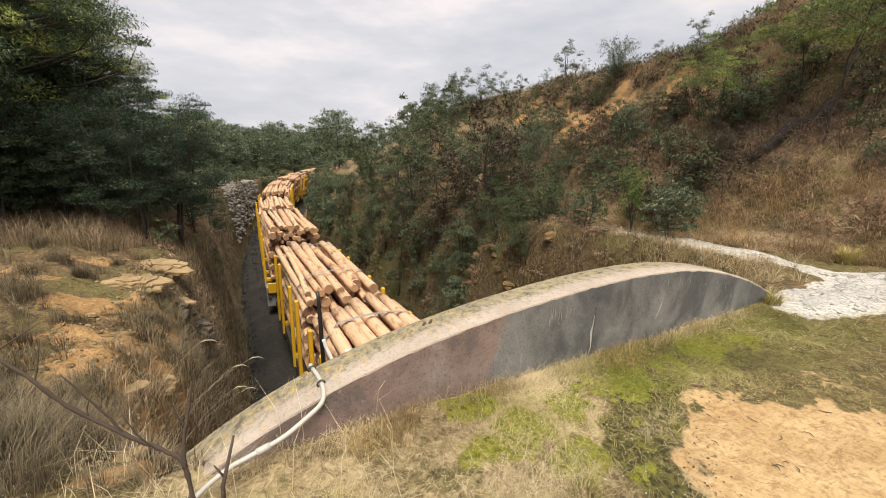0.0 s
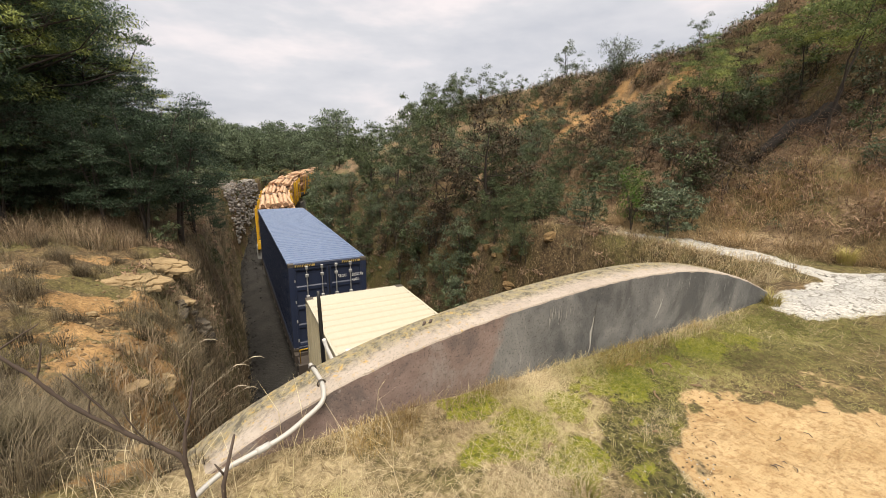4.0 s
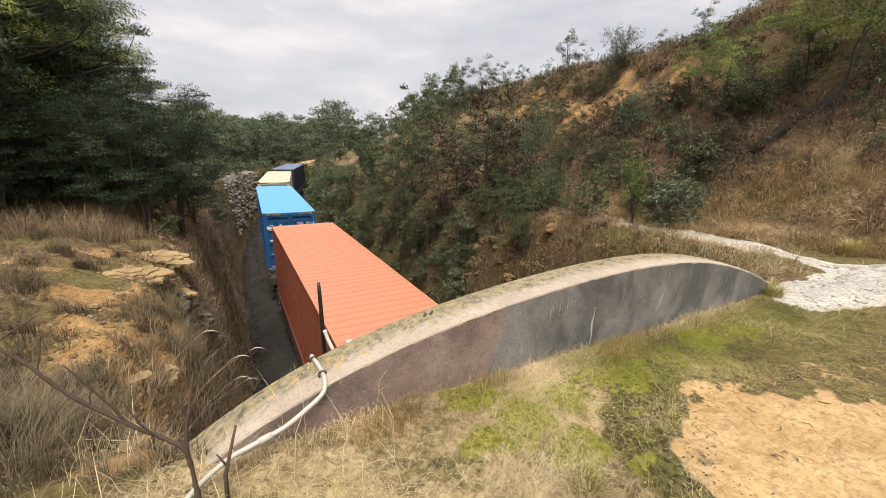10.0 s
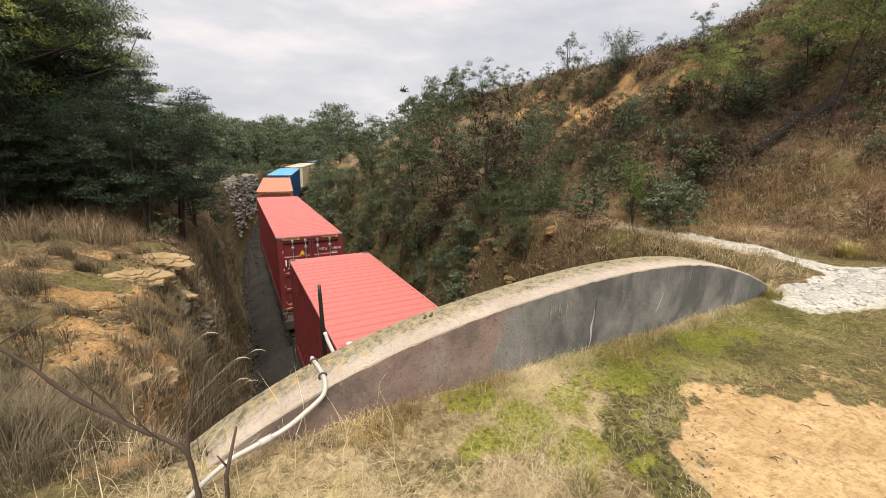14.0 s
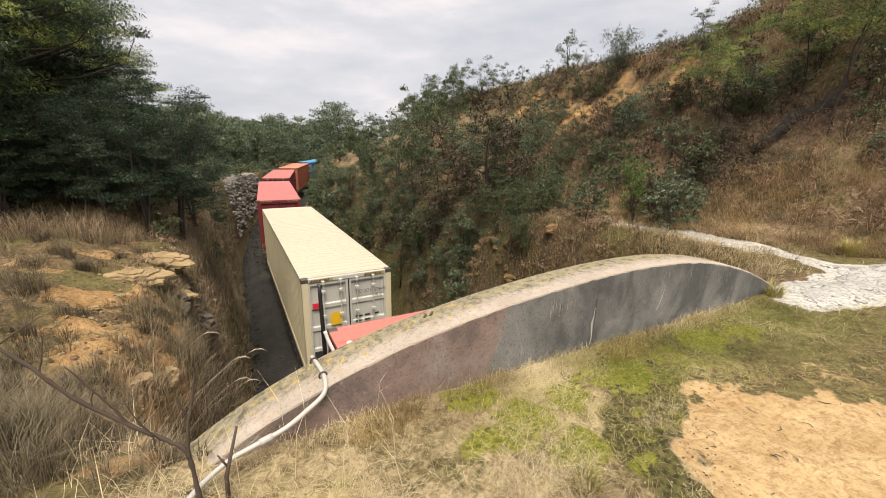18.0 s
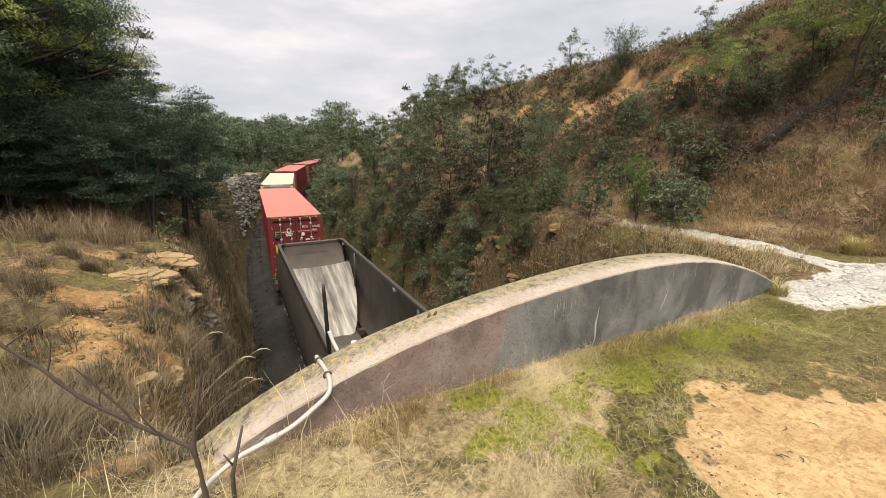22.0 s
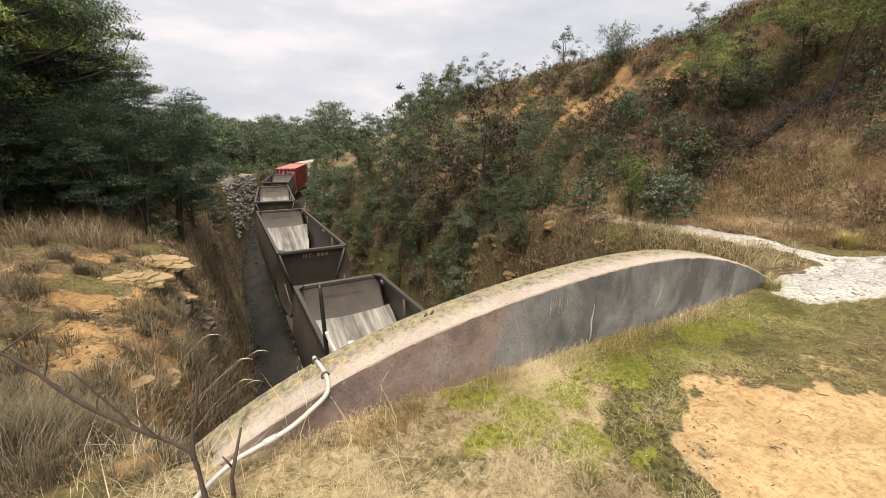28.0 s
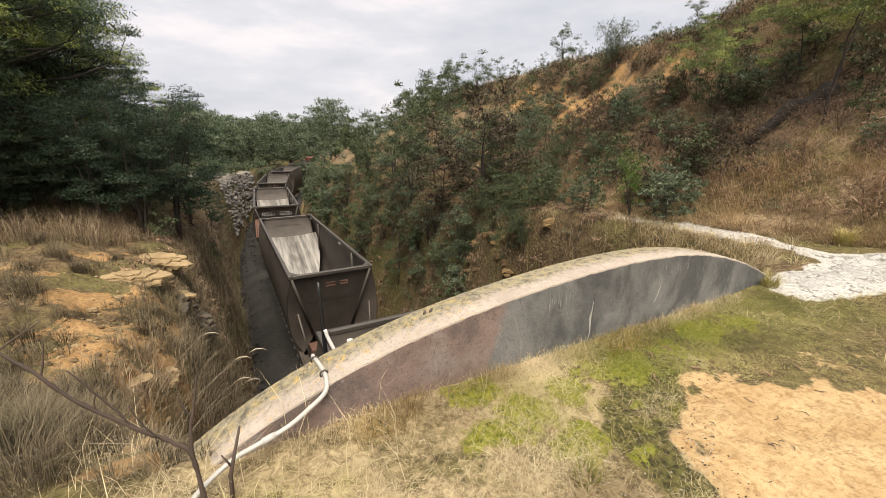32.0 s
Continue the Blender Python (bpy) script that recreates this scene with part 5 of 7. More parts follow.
def leaves_at(rng, centres, radii, per, size, aspect=0.36, flat=0.6, droop=0.25, out=None):
    """Pointed leaves strewn in flattened clumps: an array (n, 3, 3)."""
    C = np.repeat(np.asarray(centres), per, axis=0)
    Rr = np.repeat(np.asarray(radii), per)
    n = len(C)
    d = rng.normal(size=(n, 3))
    d /= np.linalg.norm(d, axis=1, keepdims=True)
    rad = rng.uniform(0.15, 1.0, n) ** 0.6
    off = d * (rad * Rr)[:, None]
    off[:, 2] = np.where(off[:, 2] < 0, off[:, 2] * 0.4, off[:, 2]) * flat
    p = C + off
    a = d + rng.normal(size=(n, 3)) * 0.75
    a[:, 2] -= droop
    a /= np.linalg.norm(a, axis=1, keepdims=True)
    up = np.array([0, 0, 1.0]) + rng.normal(size=(n, 3)) * 0.55
    b = np.cross(a, up)
    b /= np.linalg.norm(b, axis=1, keepdims=True) + 1e-6
    L = size * rng.uniform(0.6, 1.35, n)[:, None]
    W = L * aspect * 0.5
    return np.stack([p + b * W - a * L * 0.4, p + a * L * 0.6, p - b * W - a * L * 0.4], 1)


def grow(seed, height, spread, stems=1, start=0.25, limbs=14, twigs=4, clump=0.5, per=60, leaf=0.12, flat=0.55, rise=0.35, trunk=0.1, shape=0.6, lean=0.0, aspect=0.36):
    """Wood and leaves of one plant. shape: where along the stem the crown is widest."""
    rng = np.random.default_rng(seed)
    wood, C, Rr = [], [], []
    for s in range(stems):
        a0 = rng.uniform(0, 6.28)
        tilt = (0.12 if stems == 1 else rng.uniform(0.15, 0.5)) + lean
        h = height * rng.uniform(0.8, 1.0)
        base = np.array([rng.uniform(-0.12, 0.12), rng.uniform(-0.12, 0.12), -0.25]) * (stems > 1) + np.array([0, 0, -0.2])
        pts = [base]
        for k in range(1, 7):
            u = k / 6
            pts.append(np.array([math.cos(a0) * tilt * h * 0.5 * u ** 1.3 + rng.normal() * 0.02 * h * u, math.sin(a0) * tilt * h * 0.5 * u ** 1.3 + rng.normal() * 0.02 * h * u, u * h * 0.93]))
        r0 = trunk * (1.0 if stems == 1 else 0.7)
        wood.append((pts, [r0 * (1 - 0.85 * k / 6) for k in range(7)]))
        m = max(3, limbs // stems)
        for j in range(m):
            u = start + (0.98 - start) * (j + rng.uniform(0, 1)) / m
            k = min(5, int(u * 6))
            p = pts[k] + (pts[k + 1] - pts[k]) * (u * 6 - k)
            wide = (1 - abs(u - shape) / max(shape, 1 - shape)) ** 0.6
            L = spread * (0.35 + 0.65 * wide) * rng.uniform(0.7, 1.1)
            az = a0 + j * 2.4 + rng.uniform(-0.5, 0.5)
            d = np.array([math.cos(az), math.sin(az), rise * rng.uniform(0.3, 1.4) + (0.9 if u > 0.9 else 0)])
            d /= np.linalg.norm(d)
            mid = p + d * L * 0.55 + np.array([0, 0, -0.03 * L])
            end = p + d * L + np.array([0, 0, rng.uniform(-0.08, 0.08) * L])
            rr = r0 * 0.42 * (1 - 0.6 * u)
            wood.append(([p, mid, end], [rr, rr * 0.6, rr * 0.2]))
            for q in range(twigs):
                v = rng.uniform(0.35, 1.0)
                b = p + (end - p) * v
                e = b + rng.normal(size=3) * np.array([1, 1, 0.5]) * L * 0.28
                wood.append(([b, e], [rr * 0.3, rr * 0.1]))
                C.append(e)
                Rr.append(clump * rng.uniform(0.6, 1.2))
            C.append(end)
            Rr.append(clump * rng.uniform(0.7, 1.2))
    quads = leaves_at(rng, C, Rr, per, leaf, aspect, flat)
    return wood, quads


def plant(name, label, category, group, leafm, seed, bark=None, sides=6, **kw):
    """A plant built once, at the origin; placed by put_plant."""
    ob = thing(name, label, category, group)
    wood, quads = grow(seed, **kw)
    part("trunk", tubes("trunk", wood, bark or M_bark, sides), None, ob)
    part("crown", quads_mesh("crown", quads, leafm), None, ob)
    return ob


PLACED = set()


def put_plant(proto, x, y, turn=0.0, size=1.0, sink=0.05, label=""):
    z = float(surface(np.array([x]), np.array([y]))[0]) - sink
    m = pose(x, y, z, 0, 0, turn) @ Matrix.Scale(size, 4)
    if proto.name in PLACED:
        ob = copy_thing(proto, m)
        ob.matrix_basis = m
    else:
        PLACED.add(proto.name)
        ob = proto
        ob.matrix_basis = m
    if label:
        tagged(ob, label)
    return ob


def at_az(az, d):
    """A place seen from the bridge at that bearing and distance."""
    return -2.57 + d * math.sin(radians(az)), d * math.cos(radians(az))


# tall wattles on the left bank
big = [plant("wattle_tree", "tall dark green wattle tree with layered crown on the bank", "tree", "wattle trees", L_wattle, 100 + k, height=h, spread=sp, start=0.04, limbs=46, twigs=1, sides=4, clump=0.66, per=(520, 520, 220)[k], leaf=(0.070, 0.070, 0.12)[k], flat=0.52, rise=0.42, trunk=0.16, shape=0.45)
       for k, (h, sp) in enumerate(((10.0, 3.0), (9.0, 2.7), (7.5, 2.7)))]
# the last eight are extras behind the others, added to darken the gaps
for az, d, k, turn, size in ((-20.0, 14.5, 0, 20, 1.0), (-17.4, 16.5, 1, 230, 1.08), (-15.6, 18.5, 1, 60, 0.98), (-26.0, 13.0, 1, 250, 1.05), (-22.0, 18.5, 2, 200, 1.4), (-16.5, 21.5, 2, 90, 1.1), (-12.6, 18.0, 2, 300, 0.80), (-31.0, 15.5, 2, 60, 1.2), (-33.5, 13.0, 1, 150, 1.1), (-27.0, 18.5, 2, 10, 1.5), (-24.5, 15.5, 0, 120, 1.1), (-29.5, 14.0, 0, 280, 1.1), (-18.5, 19.5, 2, 20, 1.3), (-13.8, 20.5, 2, 140, 0.95), (-20.5, 24.0, 2, 260, 1.5), (-25.5, 22.5, 2, 80, 1.5), (-31.0, 20.0, 2, 330, 1.5), (-15.5, 26.0, 2, 200, 1.2), (-11.0, 24.0, 2, 30, 0.8), (-36.0, 16.0, 2, 30, 1.4)):
    put_plant(big[k], *at_az(az, d), turn, size)
mid = [plant("bank_tree", "slender tree with shade-darkened green leaves at the edge of the cutting", "tree", "trees at the cutting", L_bank, 120 + k, height=4.9, spread=1.2, stems=3, start=0.24, limbs=36, twigs=3, sides=4, clump=0.33, per=150, leaf=0.064, flat=0.6, rise=0.45, trunk=0.07, shape=0.55) for k in range(2)]
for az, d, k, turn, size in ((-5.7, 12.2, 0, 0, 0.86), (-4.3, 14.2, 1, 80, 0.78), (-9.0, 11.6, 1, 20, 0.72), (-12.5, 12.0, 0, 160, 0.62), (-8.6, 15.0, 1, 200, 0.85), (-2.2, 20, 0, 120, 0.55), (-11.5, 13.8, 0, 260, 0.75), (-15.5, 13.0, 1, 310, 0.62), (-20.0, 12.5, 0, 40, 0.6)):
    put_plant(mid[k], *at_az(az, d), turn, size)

# understorey below the wattles is planted further down
# shrubs over the right-hand slope
shrubs = [plant("shrub", lab, "shrub", "shrubs on the slope", m, 140 + k, height=2.2, spread=1.0, stems=st, start=0.12, limbs=15, twigs=2, sides=4, clump=0.25, per=80, leaf=lf * 0.92, flat=0.9, rise=0.5, trunk=0.045, shape=0.6)
          for k, (m, st, lf, lab) in enumerate(((L_shrub, 3, 0.085, "olive green bushy shrub on the cutting slope"), (L_grey, 3, 0.08, "grey-green shrub on the cutting slope"), (L_brown, 1, 0.085, "dark bronze-leaved shrub above the cutting"), (L_shrub, 2, 0.075, "open olive green shrub on the slope")))]
small = [plant("small_shrub", lab, "shrub", "low shrubs", m, 240 + k, height=0.85, spread=0.42, stems=3, start=0.1, limbs=12, twigs=2, sides=4, clump=0.13, per=17, leaf=0.07, flat=0.7, rise=0.6, trunk=0.016, shape=0.55)
         for k, (m, lab) in enumerate(((L_shrub, "low olive green shrub on the bank"), (L_grey, "low grey-green shrub on the bank"), (L_brown, "low bronze-leaved shrub on the bank")))]
distant = [plant("distant_shrub", "rounded olive green shrub by the bend", "shrub", "shrubs by the bend", m, 250 + k, height=2.2, spread=1.1, stems=3, start=0.05, limbs=14, twigs=2, sides=4, clump=0.38, per=13, leaf=0.22, flat=0.7, rise=0.5, trunk=0.04, shape=0.5, aspect=0.45) for k, m in enumerate((L_shrub, L_grey))]
rng = np.random.default_rng(7)
for x, y, k, size in ((4.5, 10.3, 2, 1.5), (4.0, 12.0, 2, 1.25), (5.2, 11.2, 0, 0.85), (4.1, 9.1, 3, 0.55), (4.0, 14.6, 0, 1.15), (5.2, 13.4, 1, 1.0), (5.9, 15.6, 3, 1.2), (4.3, 17.2, 1, 1.2), (5.8, 18.5, 0, 1.25), (4.2, 20.5, 0, 1.3), (6.0, 21.5, 1, 1.2), (3.4, 15.8, 3, 0.8), (3.3, 18.4, 3, 0.9), (3.6, 23.0, 1, 1.1), (5.3, 24.8, 0, 1.3), (7.2, 17.2, 0, 1.2), (7.6, 20.2, 3, 1.3), (7.4, 13.8, 3, 0.9), (8.6, 23.0, 0, 1.4), (3.35, 10.6, 3, 0.6), (3.2, 12.4, 1, 0.6), (3.1, 13.9, 0, 0.65), (3.7, 7.9, 3, 0.5), (4.6, 7.9, 0, 0.55),
                       (6.2, 9.5, 3, 0.6), (7.0, 11.0, 1, 0.7), (8.2, 12.2, 3, 0.5), (6.6, 7.2, 3, 0.45), (7.8, 7.8, 1, 0.55), (9.0, 7.0, 3, 0.5), (8.4, 5.4, 1, 0.4), (7.3, 5.2, 3, 0.35)):
    put_plant(shrubs[k], x, y, float(rng.uniform(0, 360)), size * float(rng.uniform(0.9, 1.1)))
for az, d, k, size in ((-9.5, 13.2, 0, 0.9), (-12.5, 14.0, 1, 0.8), (-15.0, 13.6, 0, 0.9), (-18.0, 13.2, 1, 0.75), (-21.5, 12.8, 0, 0.9), (-25.0, 12.4, 1, 0.8), (-28.5, 12.4, 0, 1.0), (-16.5, 14.6, 2, 1.2), (-19.5, 14.2, 2, 1.2), (-23.0, 14.0, 2, 1.2), (-26.5, 14.0, 2, 1.2), (-12.0, 15.2, 2, 1.1), (-13.5, 16.0, 0, 1.1), (-17.0, 16.5, 1, 1.1), (-20.5, 15.5, 0, 1.1), (-23.5, 16.0, 0, 1.2), (-10.5, 16.5, 0, 1.1), (-6.8, 16.0, 0, 0.9)):
    put_plant(shrubs[k], *at_az(az, d), float(rng.uniform(0, 360)), size)
for _ in range(30):
    s = float(rng.uniform(9.5, 24))
    p = on_track(s, float(rng.uniform(3.0, 6.4))).translation
    put_plant(shrubs[int(rng.choice([0, 1, 3, 3]))], p.x, p.y, float(rng.uniform(0, 360)), float(rng.uniform(0.45, 0.85)))
for _ in range(26):
    x, y = float(rng.uniform(3.4, 6.6)), float(rng.uniform(6.9, 11.5))
    put_plant(shrubs[int(rng.choice([0, 1, 3]))], x, y, float(rng.uniform(0, 360)), float(rng.uniform(0.28, 0.52)))
for _ in range(14):
    x, y = float(rng.uniform(5.5, 7.2)), float(rng.uniform(4.2, 7.5))
    put_plant(small[int(rng.choice([0, 1, 2]))], x, y, float(rng.uniform(0, 360)), float(rng.uniform(0.7, 1.2)))
# on the upper slope, darker scrub below the crest
for _ in range(16):
    x, y = float(rng.uniform(6.4, 10.8)), float(rng.uniform(2.4, 14.0))
    if cover(np.array([x]), np.array([y]))[2][0] > 0.35 or (6.4 < x < 9.8 and 2.4 < y < 5.6):
        continue
    put_plant(shrubs[int(rng.choice([1, 1, 2, 3]))], x, y, float(rng.uniform(0, 360)), float(rng.uniform(0.28, 0.5)))
# further round the bend, both sides
for _ in range(46):
    s = float(rng.uniform(24, 62))
    q = float(rng.uniform(3.3, 12)) if rng.random() < 0.72 else -float(rng.uniform(3.4, 6))
    p = on_track(s, q).translation
    put_plant(distant[int(rng.integers(2))], p.x, p.y, float(rng.uniform(0, 360)), float(rng.uniform(0.8, 1.4)) * (1.0 if s < 34 else 0.6))
for _ in range(34):
    s = float(rng.uniform(52, 96))
    q = float(rng.uniform(3.4, 9)) if rng.random() < 0.5 else -float(rng.uniform(3.6, 14))
    p = on_track(s, q).translation
    put_plant(distant[int(rng.integers(2))], p.x, p.y, float(rng.uniform(0, 360)), float(rng.uniform(0.8, 1.3)))
for x, y, size in ((6.7, 37.3, 0.80), (7.2, 41.1, 0.90), (7.5, 33.4, 1.00)):
    put_plant(distant[0], x, y, 50 * size, size)
# along the top of the slope
for az, d, k, size in ((21.5, 33, 0, 0.7), (24.0, 31, 1, 0.9), (26.0, 29, 0, 0.85), (28.5, 27, 1, 1.0), (31.0, 26, 1, 1.05), (33.5, 25, 1, 0.95), (36.0, 24.5, 3, 0.6), (38.5, 23, 0, 0.4), (44.3, 21.2, 1, 0.72), (42.0, 22, 3, 0.35), (46.5, 20.8, 3, 0.35), (59.0, 16.6, 1, 0.5), (29.6, 30, 0, 0.9), (35, 28, 1, 0.7), (54.5, 18.3, 3, 0.4), (22.5, 36, 1, 0.7), (27.2, 33, 0, 0.9), (40.5, 19.8, 0, 0.5), (42.5, 19.0, 2, 0.45), (45.2, 18.4, 0, 0.5), (47.2, 17.6, 2, 0.42), (49.0, 17.2, 0, 0.5), (37.6, 21.0, 2, 0.45)):
    put_plant(shrubs[k], *at_az(az, d), float(rng.uniform(0, 360)), size)
# low on the side of the cutting
for _ in range(76):
    s = float(rng.uniform(9, 44))
    p = on_track(s, float(rng.uniform(3.0, 3.9))).translation
    put_plant(small[int(rng.choice([0, 0, 1, 2]))] if s < 20 else distant[int(rng.integers(2))], p.x, p.y, float(rng.uniform(0, 360)), float(rng.uniform(0.8, 1.7)) if s < 20 else float(rng.uniform(0.35, 0.7)))
for _ in range(16):
    s = float(rng.uniform(9, 40))
    p = on_track(s, -float(rng.uniform(3.2, 4.2))).translation
    put_plant(small[int(rng.integers(2))], p.x, p.y, float(rng.uniform(0, 360)), float(rng.uniform(0.5, 1.2)))
for _ in range(105):
    x, y = float(rng.uniform(6.0, 10.6)), float(rng.uniform(3.0, 15.0))
    if cover(np.array([x]), np.array([y]))[2][0] > 0.4 or (6.6 < x < 9.6 and 2.8 < y < 4.6):
        continue
    put_plant(small[int(rng.choice([0, 1, 2]))], x, y, float(rng.uniform(0, 360)), float(rng.uniform(0.5, 1.3)))
wisp = plant("broom_bush", "wispy upright grey-green bush on the skyline", "shrub", "", L_grey, 171, height=2.0, spread=0.75, stems=5, start=0.3, limbs=30, twigs=5, clump=0.18, per=26, leaf=0.09, flat=1.5, rise=1.6, trunk=0.03, shape=0.8, aspect=0.18)
put_plant(wisp, *at_az(50.6, 17.6), 0, 0.95, 0.55)

# light trees on the upper slope
slim = [plant("slope_tree", "thin-trunked tree with yellow-green crown on the slope", "tree", "trees on the slope", L_yellow, 180 + k, height=3.9, spread=1.35, stems=2, start=0.55, limbs=16, twigs=3, sides=5, clump=0.34, per=190, leaf=0.062, flat=0.5, rise=0.25, trunk=0.042, shape=0.72) for k in range(2)]
for x, y, k, turn, size in ((7.9, 3.6, 0, 30, 0.92), (7.9, 5.6, 1, 110, 0.58), (9.2, 4.6, 0, 220, 0.66), (9.6, 2.8, 1, 170, 0.95), (10.6, 4.0, 0, 140, 0.62), (8.8, 6.6, 1, 20, 0.5)):
    put_plant(slim[k], x, y, turn, size)
# saplings beside the white drain
sap = [plant("sapling", lab, "sapling", "saplings by the drain", m, 190 + k, height=1.25, spread=0.45, stems=st, start=0.2, limbs=20, twigs=3, sides=4, clump=0.11, per=24, leaf=0.058, flat=fl, rise=ri, trunk=0.02, shape=0.55, aspect=asp)
       for k, (m, st, fl, ri, asp, lab) in enumerate(((L_grey, 1, 0.5, 0.25, 0.4, "young grey-green wattle sapling beside the chalky drain"), (L_bright, 4, 1.6, 1.5, 0.2, "upright bright green bush beside the chalky drain"), (L_shrub, 1, 0.5, 0.3, 0.4, "young olive green sapling beside the chalky drain")))]
for x, y, k, turn, size in ((4.75, 4.45, 0, 0, 1.15), (4.9, 5.35, 1, 40, 1.05), (4.55, 6.15, 2, 90, 1.0), (4.2, 6.0, 0, 150, 0.8), (5.1, 4.7, 2, 210, 0.8), (4.3, 7.3, 2, 10, 0.9), (5.9, 5.2, 0, 300, 0.7), (7.3, 2.6, 0, 200, 0.55), (7.0, 1.6, 0, 100, 0.4), (3.5, 7.1, 2, 240, 0.5), (3.3, 8.2, 0, 20, 0.5)):
    put_plant(sap[k], x, y, turn, size)
# low shrubs added to darken ground that is only shaded by the slope trees
for x, y, k, size in ((7.4, 2.1, 2, 1.1), (8.0, 1.6, 1, 1.2), (8.5, 2.3, 2, 1.2), (7.9, 2.9, 0, 1.0), (8.9, 3.2, 2, 1.3), (9.4, 3.6, 1, 1.2), (7.0, 1.2, 1, 0.9), (9.2, 2.2, 2, 1.3), (8.4, 4.6, 2, 1.0), (9.7, 4.6, 1, 1.2)):
    put_plant(small[k], x, y, 37 * x, size)
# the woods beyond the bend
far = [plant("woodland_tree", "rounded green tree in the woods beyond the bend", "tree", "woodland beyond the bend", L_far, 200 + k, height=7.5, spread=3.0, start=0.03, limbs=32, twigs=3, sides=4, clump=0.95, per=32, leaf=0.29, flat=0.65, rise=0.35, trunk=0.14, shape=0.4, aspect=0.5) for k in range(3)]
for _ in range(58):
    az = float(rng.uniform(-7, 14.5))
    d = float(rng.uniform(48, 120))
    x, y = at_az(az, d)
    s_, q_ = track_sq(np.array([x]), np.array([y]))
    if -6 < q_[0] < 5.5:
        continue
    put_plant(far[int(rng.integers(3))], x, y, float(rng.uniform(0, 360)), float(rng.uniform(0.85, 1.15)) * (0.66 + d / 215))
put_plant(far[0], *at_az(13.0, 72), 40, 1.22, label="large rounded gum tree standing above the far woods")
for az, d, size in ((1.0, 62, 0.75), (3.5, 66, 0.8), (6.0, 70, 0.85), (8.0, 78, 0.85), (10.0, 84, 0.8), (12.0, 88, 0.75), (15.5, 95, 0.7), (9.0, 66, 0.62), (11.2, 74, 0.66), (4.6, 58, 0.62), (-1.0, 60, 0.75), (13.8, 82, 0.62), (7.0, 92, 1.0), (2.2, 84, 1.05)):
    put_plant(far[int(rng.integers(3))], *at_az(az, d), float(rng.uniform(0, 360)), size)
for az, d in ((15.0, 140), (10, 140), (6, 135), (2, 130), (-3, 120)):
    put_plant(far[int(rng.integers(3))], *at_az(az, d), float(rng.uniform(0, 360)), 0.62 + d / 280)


# ---- grass ----
def grass_material(name, a, b, green=(0.10, 0.115, 0.03)):
    n = Nodes(name)
    t = n.attr("tint")
    col = n.mix(t, a, b)
    col = n.mix(n.ramp(n.noise(0.9, 4), [(0.52, 0.0), (0.68, 0.5)]), col, green)
    m = n.done(col, 0.7, 0.0, 0.25)
    tr = n.t.nodes.new("ShaderNodeBsdfTranslucent")
    n.link(col, tr.inputs["Color"])
    mx = n.t.nodes.new("ShaderNodeMixShader")
    mx.inputs[0].default_value = 0.25
    n.link(n.b.outputs[0], mx.inputs[1])
    n.link(tr.outputs[0], mx.inputs[2])
    n.link(mx.outputs[0], n.t.nodes["Material Output"].inputs["Surface"])
    return m


def blades(rng, x, y, length, width, stand, bearing=None, tint=None):
    """Bent blades, two quads each. stand: 1 upright, 0 lying."""
    n = len(x)
    z = surface(x, y) - 0.01
    az = rng.uniform(0, 2 * np.pi, n) if bearing is None else bearing
    h = np.stack([np.cos(az), np.sin(az), np.zeros(n)], 1)
    side = np.stack([-np.sin(az), np.cos(az), np.zeros(n)], 1) * (width / 2)[:, None]
    p0 = np.stack([x, y, z], 1)
    p1 = p0 + h * (length * (1 - stand) * 0.45)[:, None] + np.array([0, 0, 1.0]) * (length * (0.12 + 0.45 * stand))[:, None]
    p2 = p0 + h * (length * (1.05 - 0.75 * stand))[:, None] + np.array([0, 0, 1.0]) * (length * (0.10 + 0.80 * stand))[:, None]
    q1 = np.stack([p0 - side, p0 + side, p1 + side * 0.8, p1 - side * 0.8], 1)
    q2 = np.stack([p1 - side * 0.8, p1 + side * 0.8, p2 + side * 0.15, p2 - side * 0.15], 1)
    t = rng.uniform(0, 1, n) if tint is None else tint
    return np.concatenate([q1, q2]), np.concatenate([t, t])


def grass_object(name, label, material, sets):
    Q = np.concatenate([q for q, _ in sets])
    T = np.concatenate([t for _, t in sets])
    me = quads_mesh(name, Q, material)
    at = me.attributes.new("tint", "FLOAT", "FACE")
    at.data.foreach_set("value", T.astype(np.float32))
    ob = part(name, me)
    return tagged(ob, label, "grass", kind="stuff")


def tussocks(rng, x, y, per, length, width, spread=0.10, stand=(0.45, 0.98)):
    n = len(x)
    X_, Y_ = np.repeat(x, per), np.repeat(y, per)
    a, r = rng.uniform(0, 2 * np.pi, n * per), np.sqrt(rng.uniform(0, 1, n * per)) * spread * np.repeat(rng.uniform(0.6, 1.3, n), per)
    k = np.repeat(rng.uniform(0.6, 1.25, n), per)
    L = length * k * rng.uniform(0.55, 1.15, n * per)
    return blades(rng, X_ + np.cos(a) * r, Y_ + np.sin(a) * r, L, np.full(n * per, width), rng.uniform(*stand, n * per), a + rng.normal(size=n * per) * 0.6, np.clip(np.repeat(rng.uniform(0, 1, n), per) + rng.normal(size=n * per) * 0.25, 0, 1))


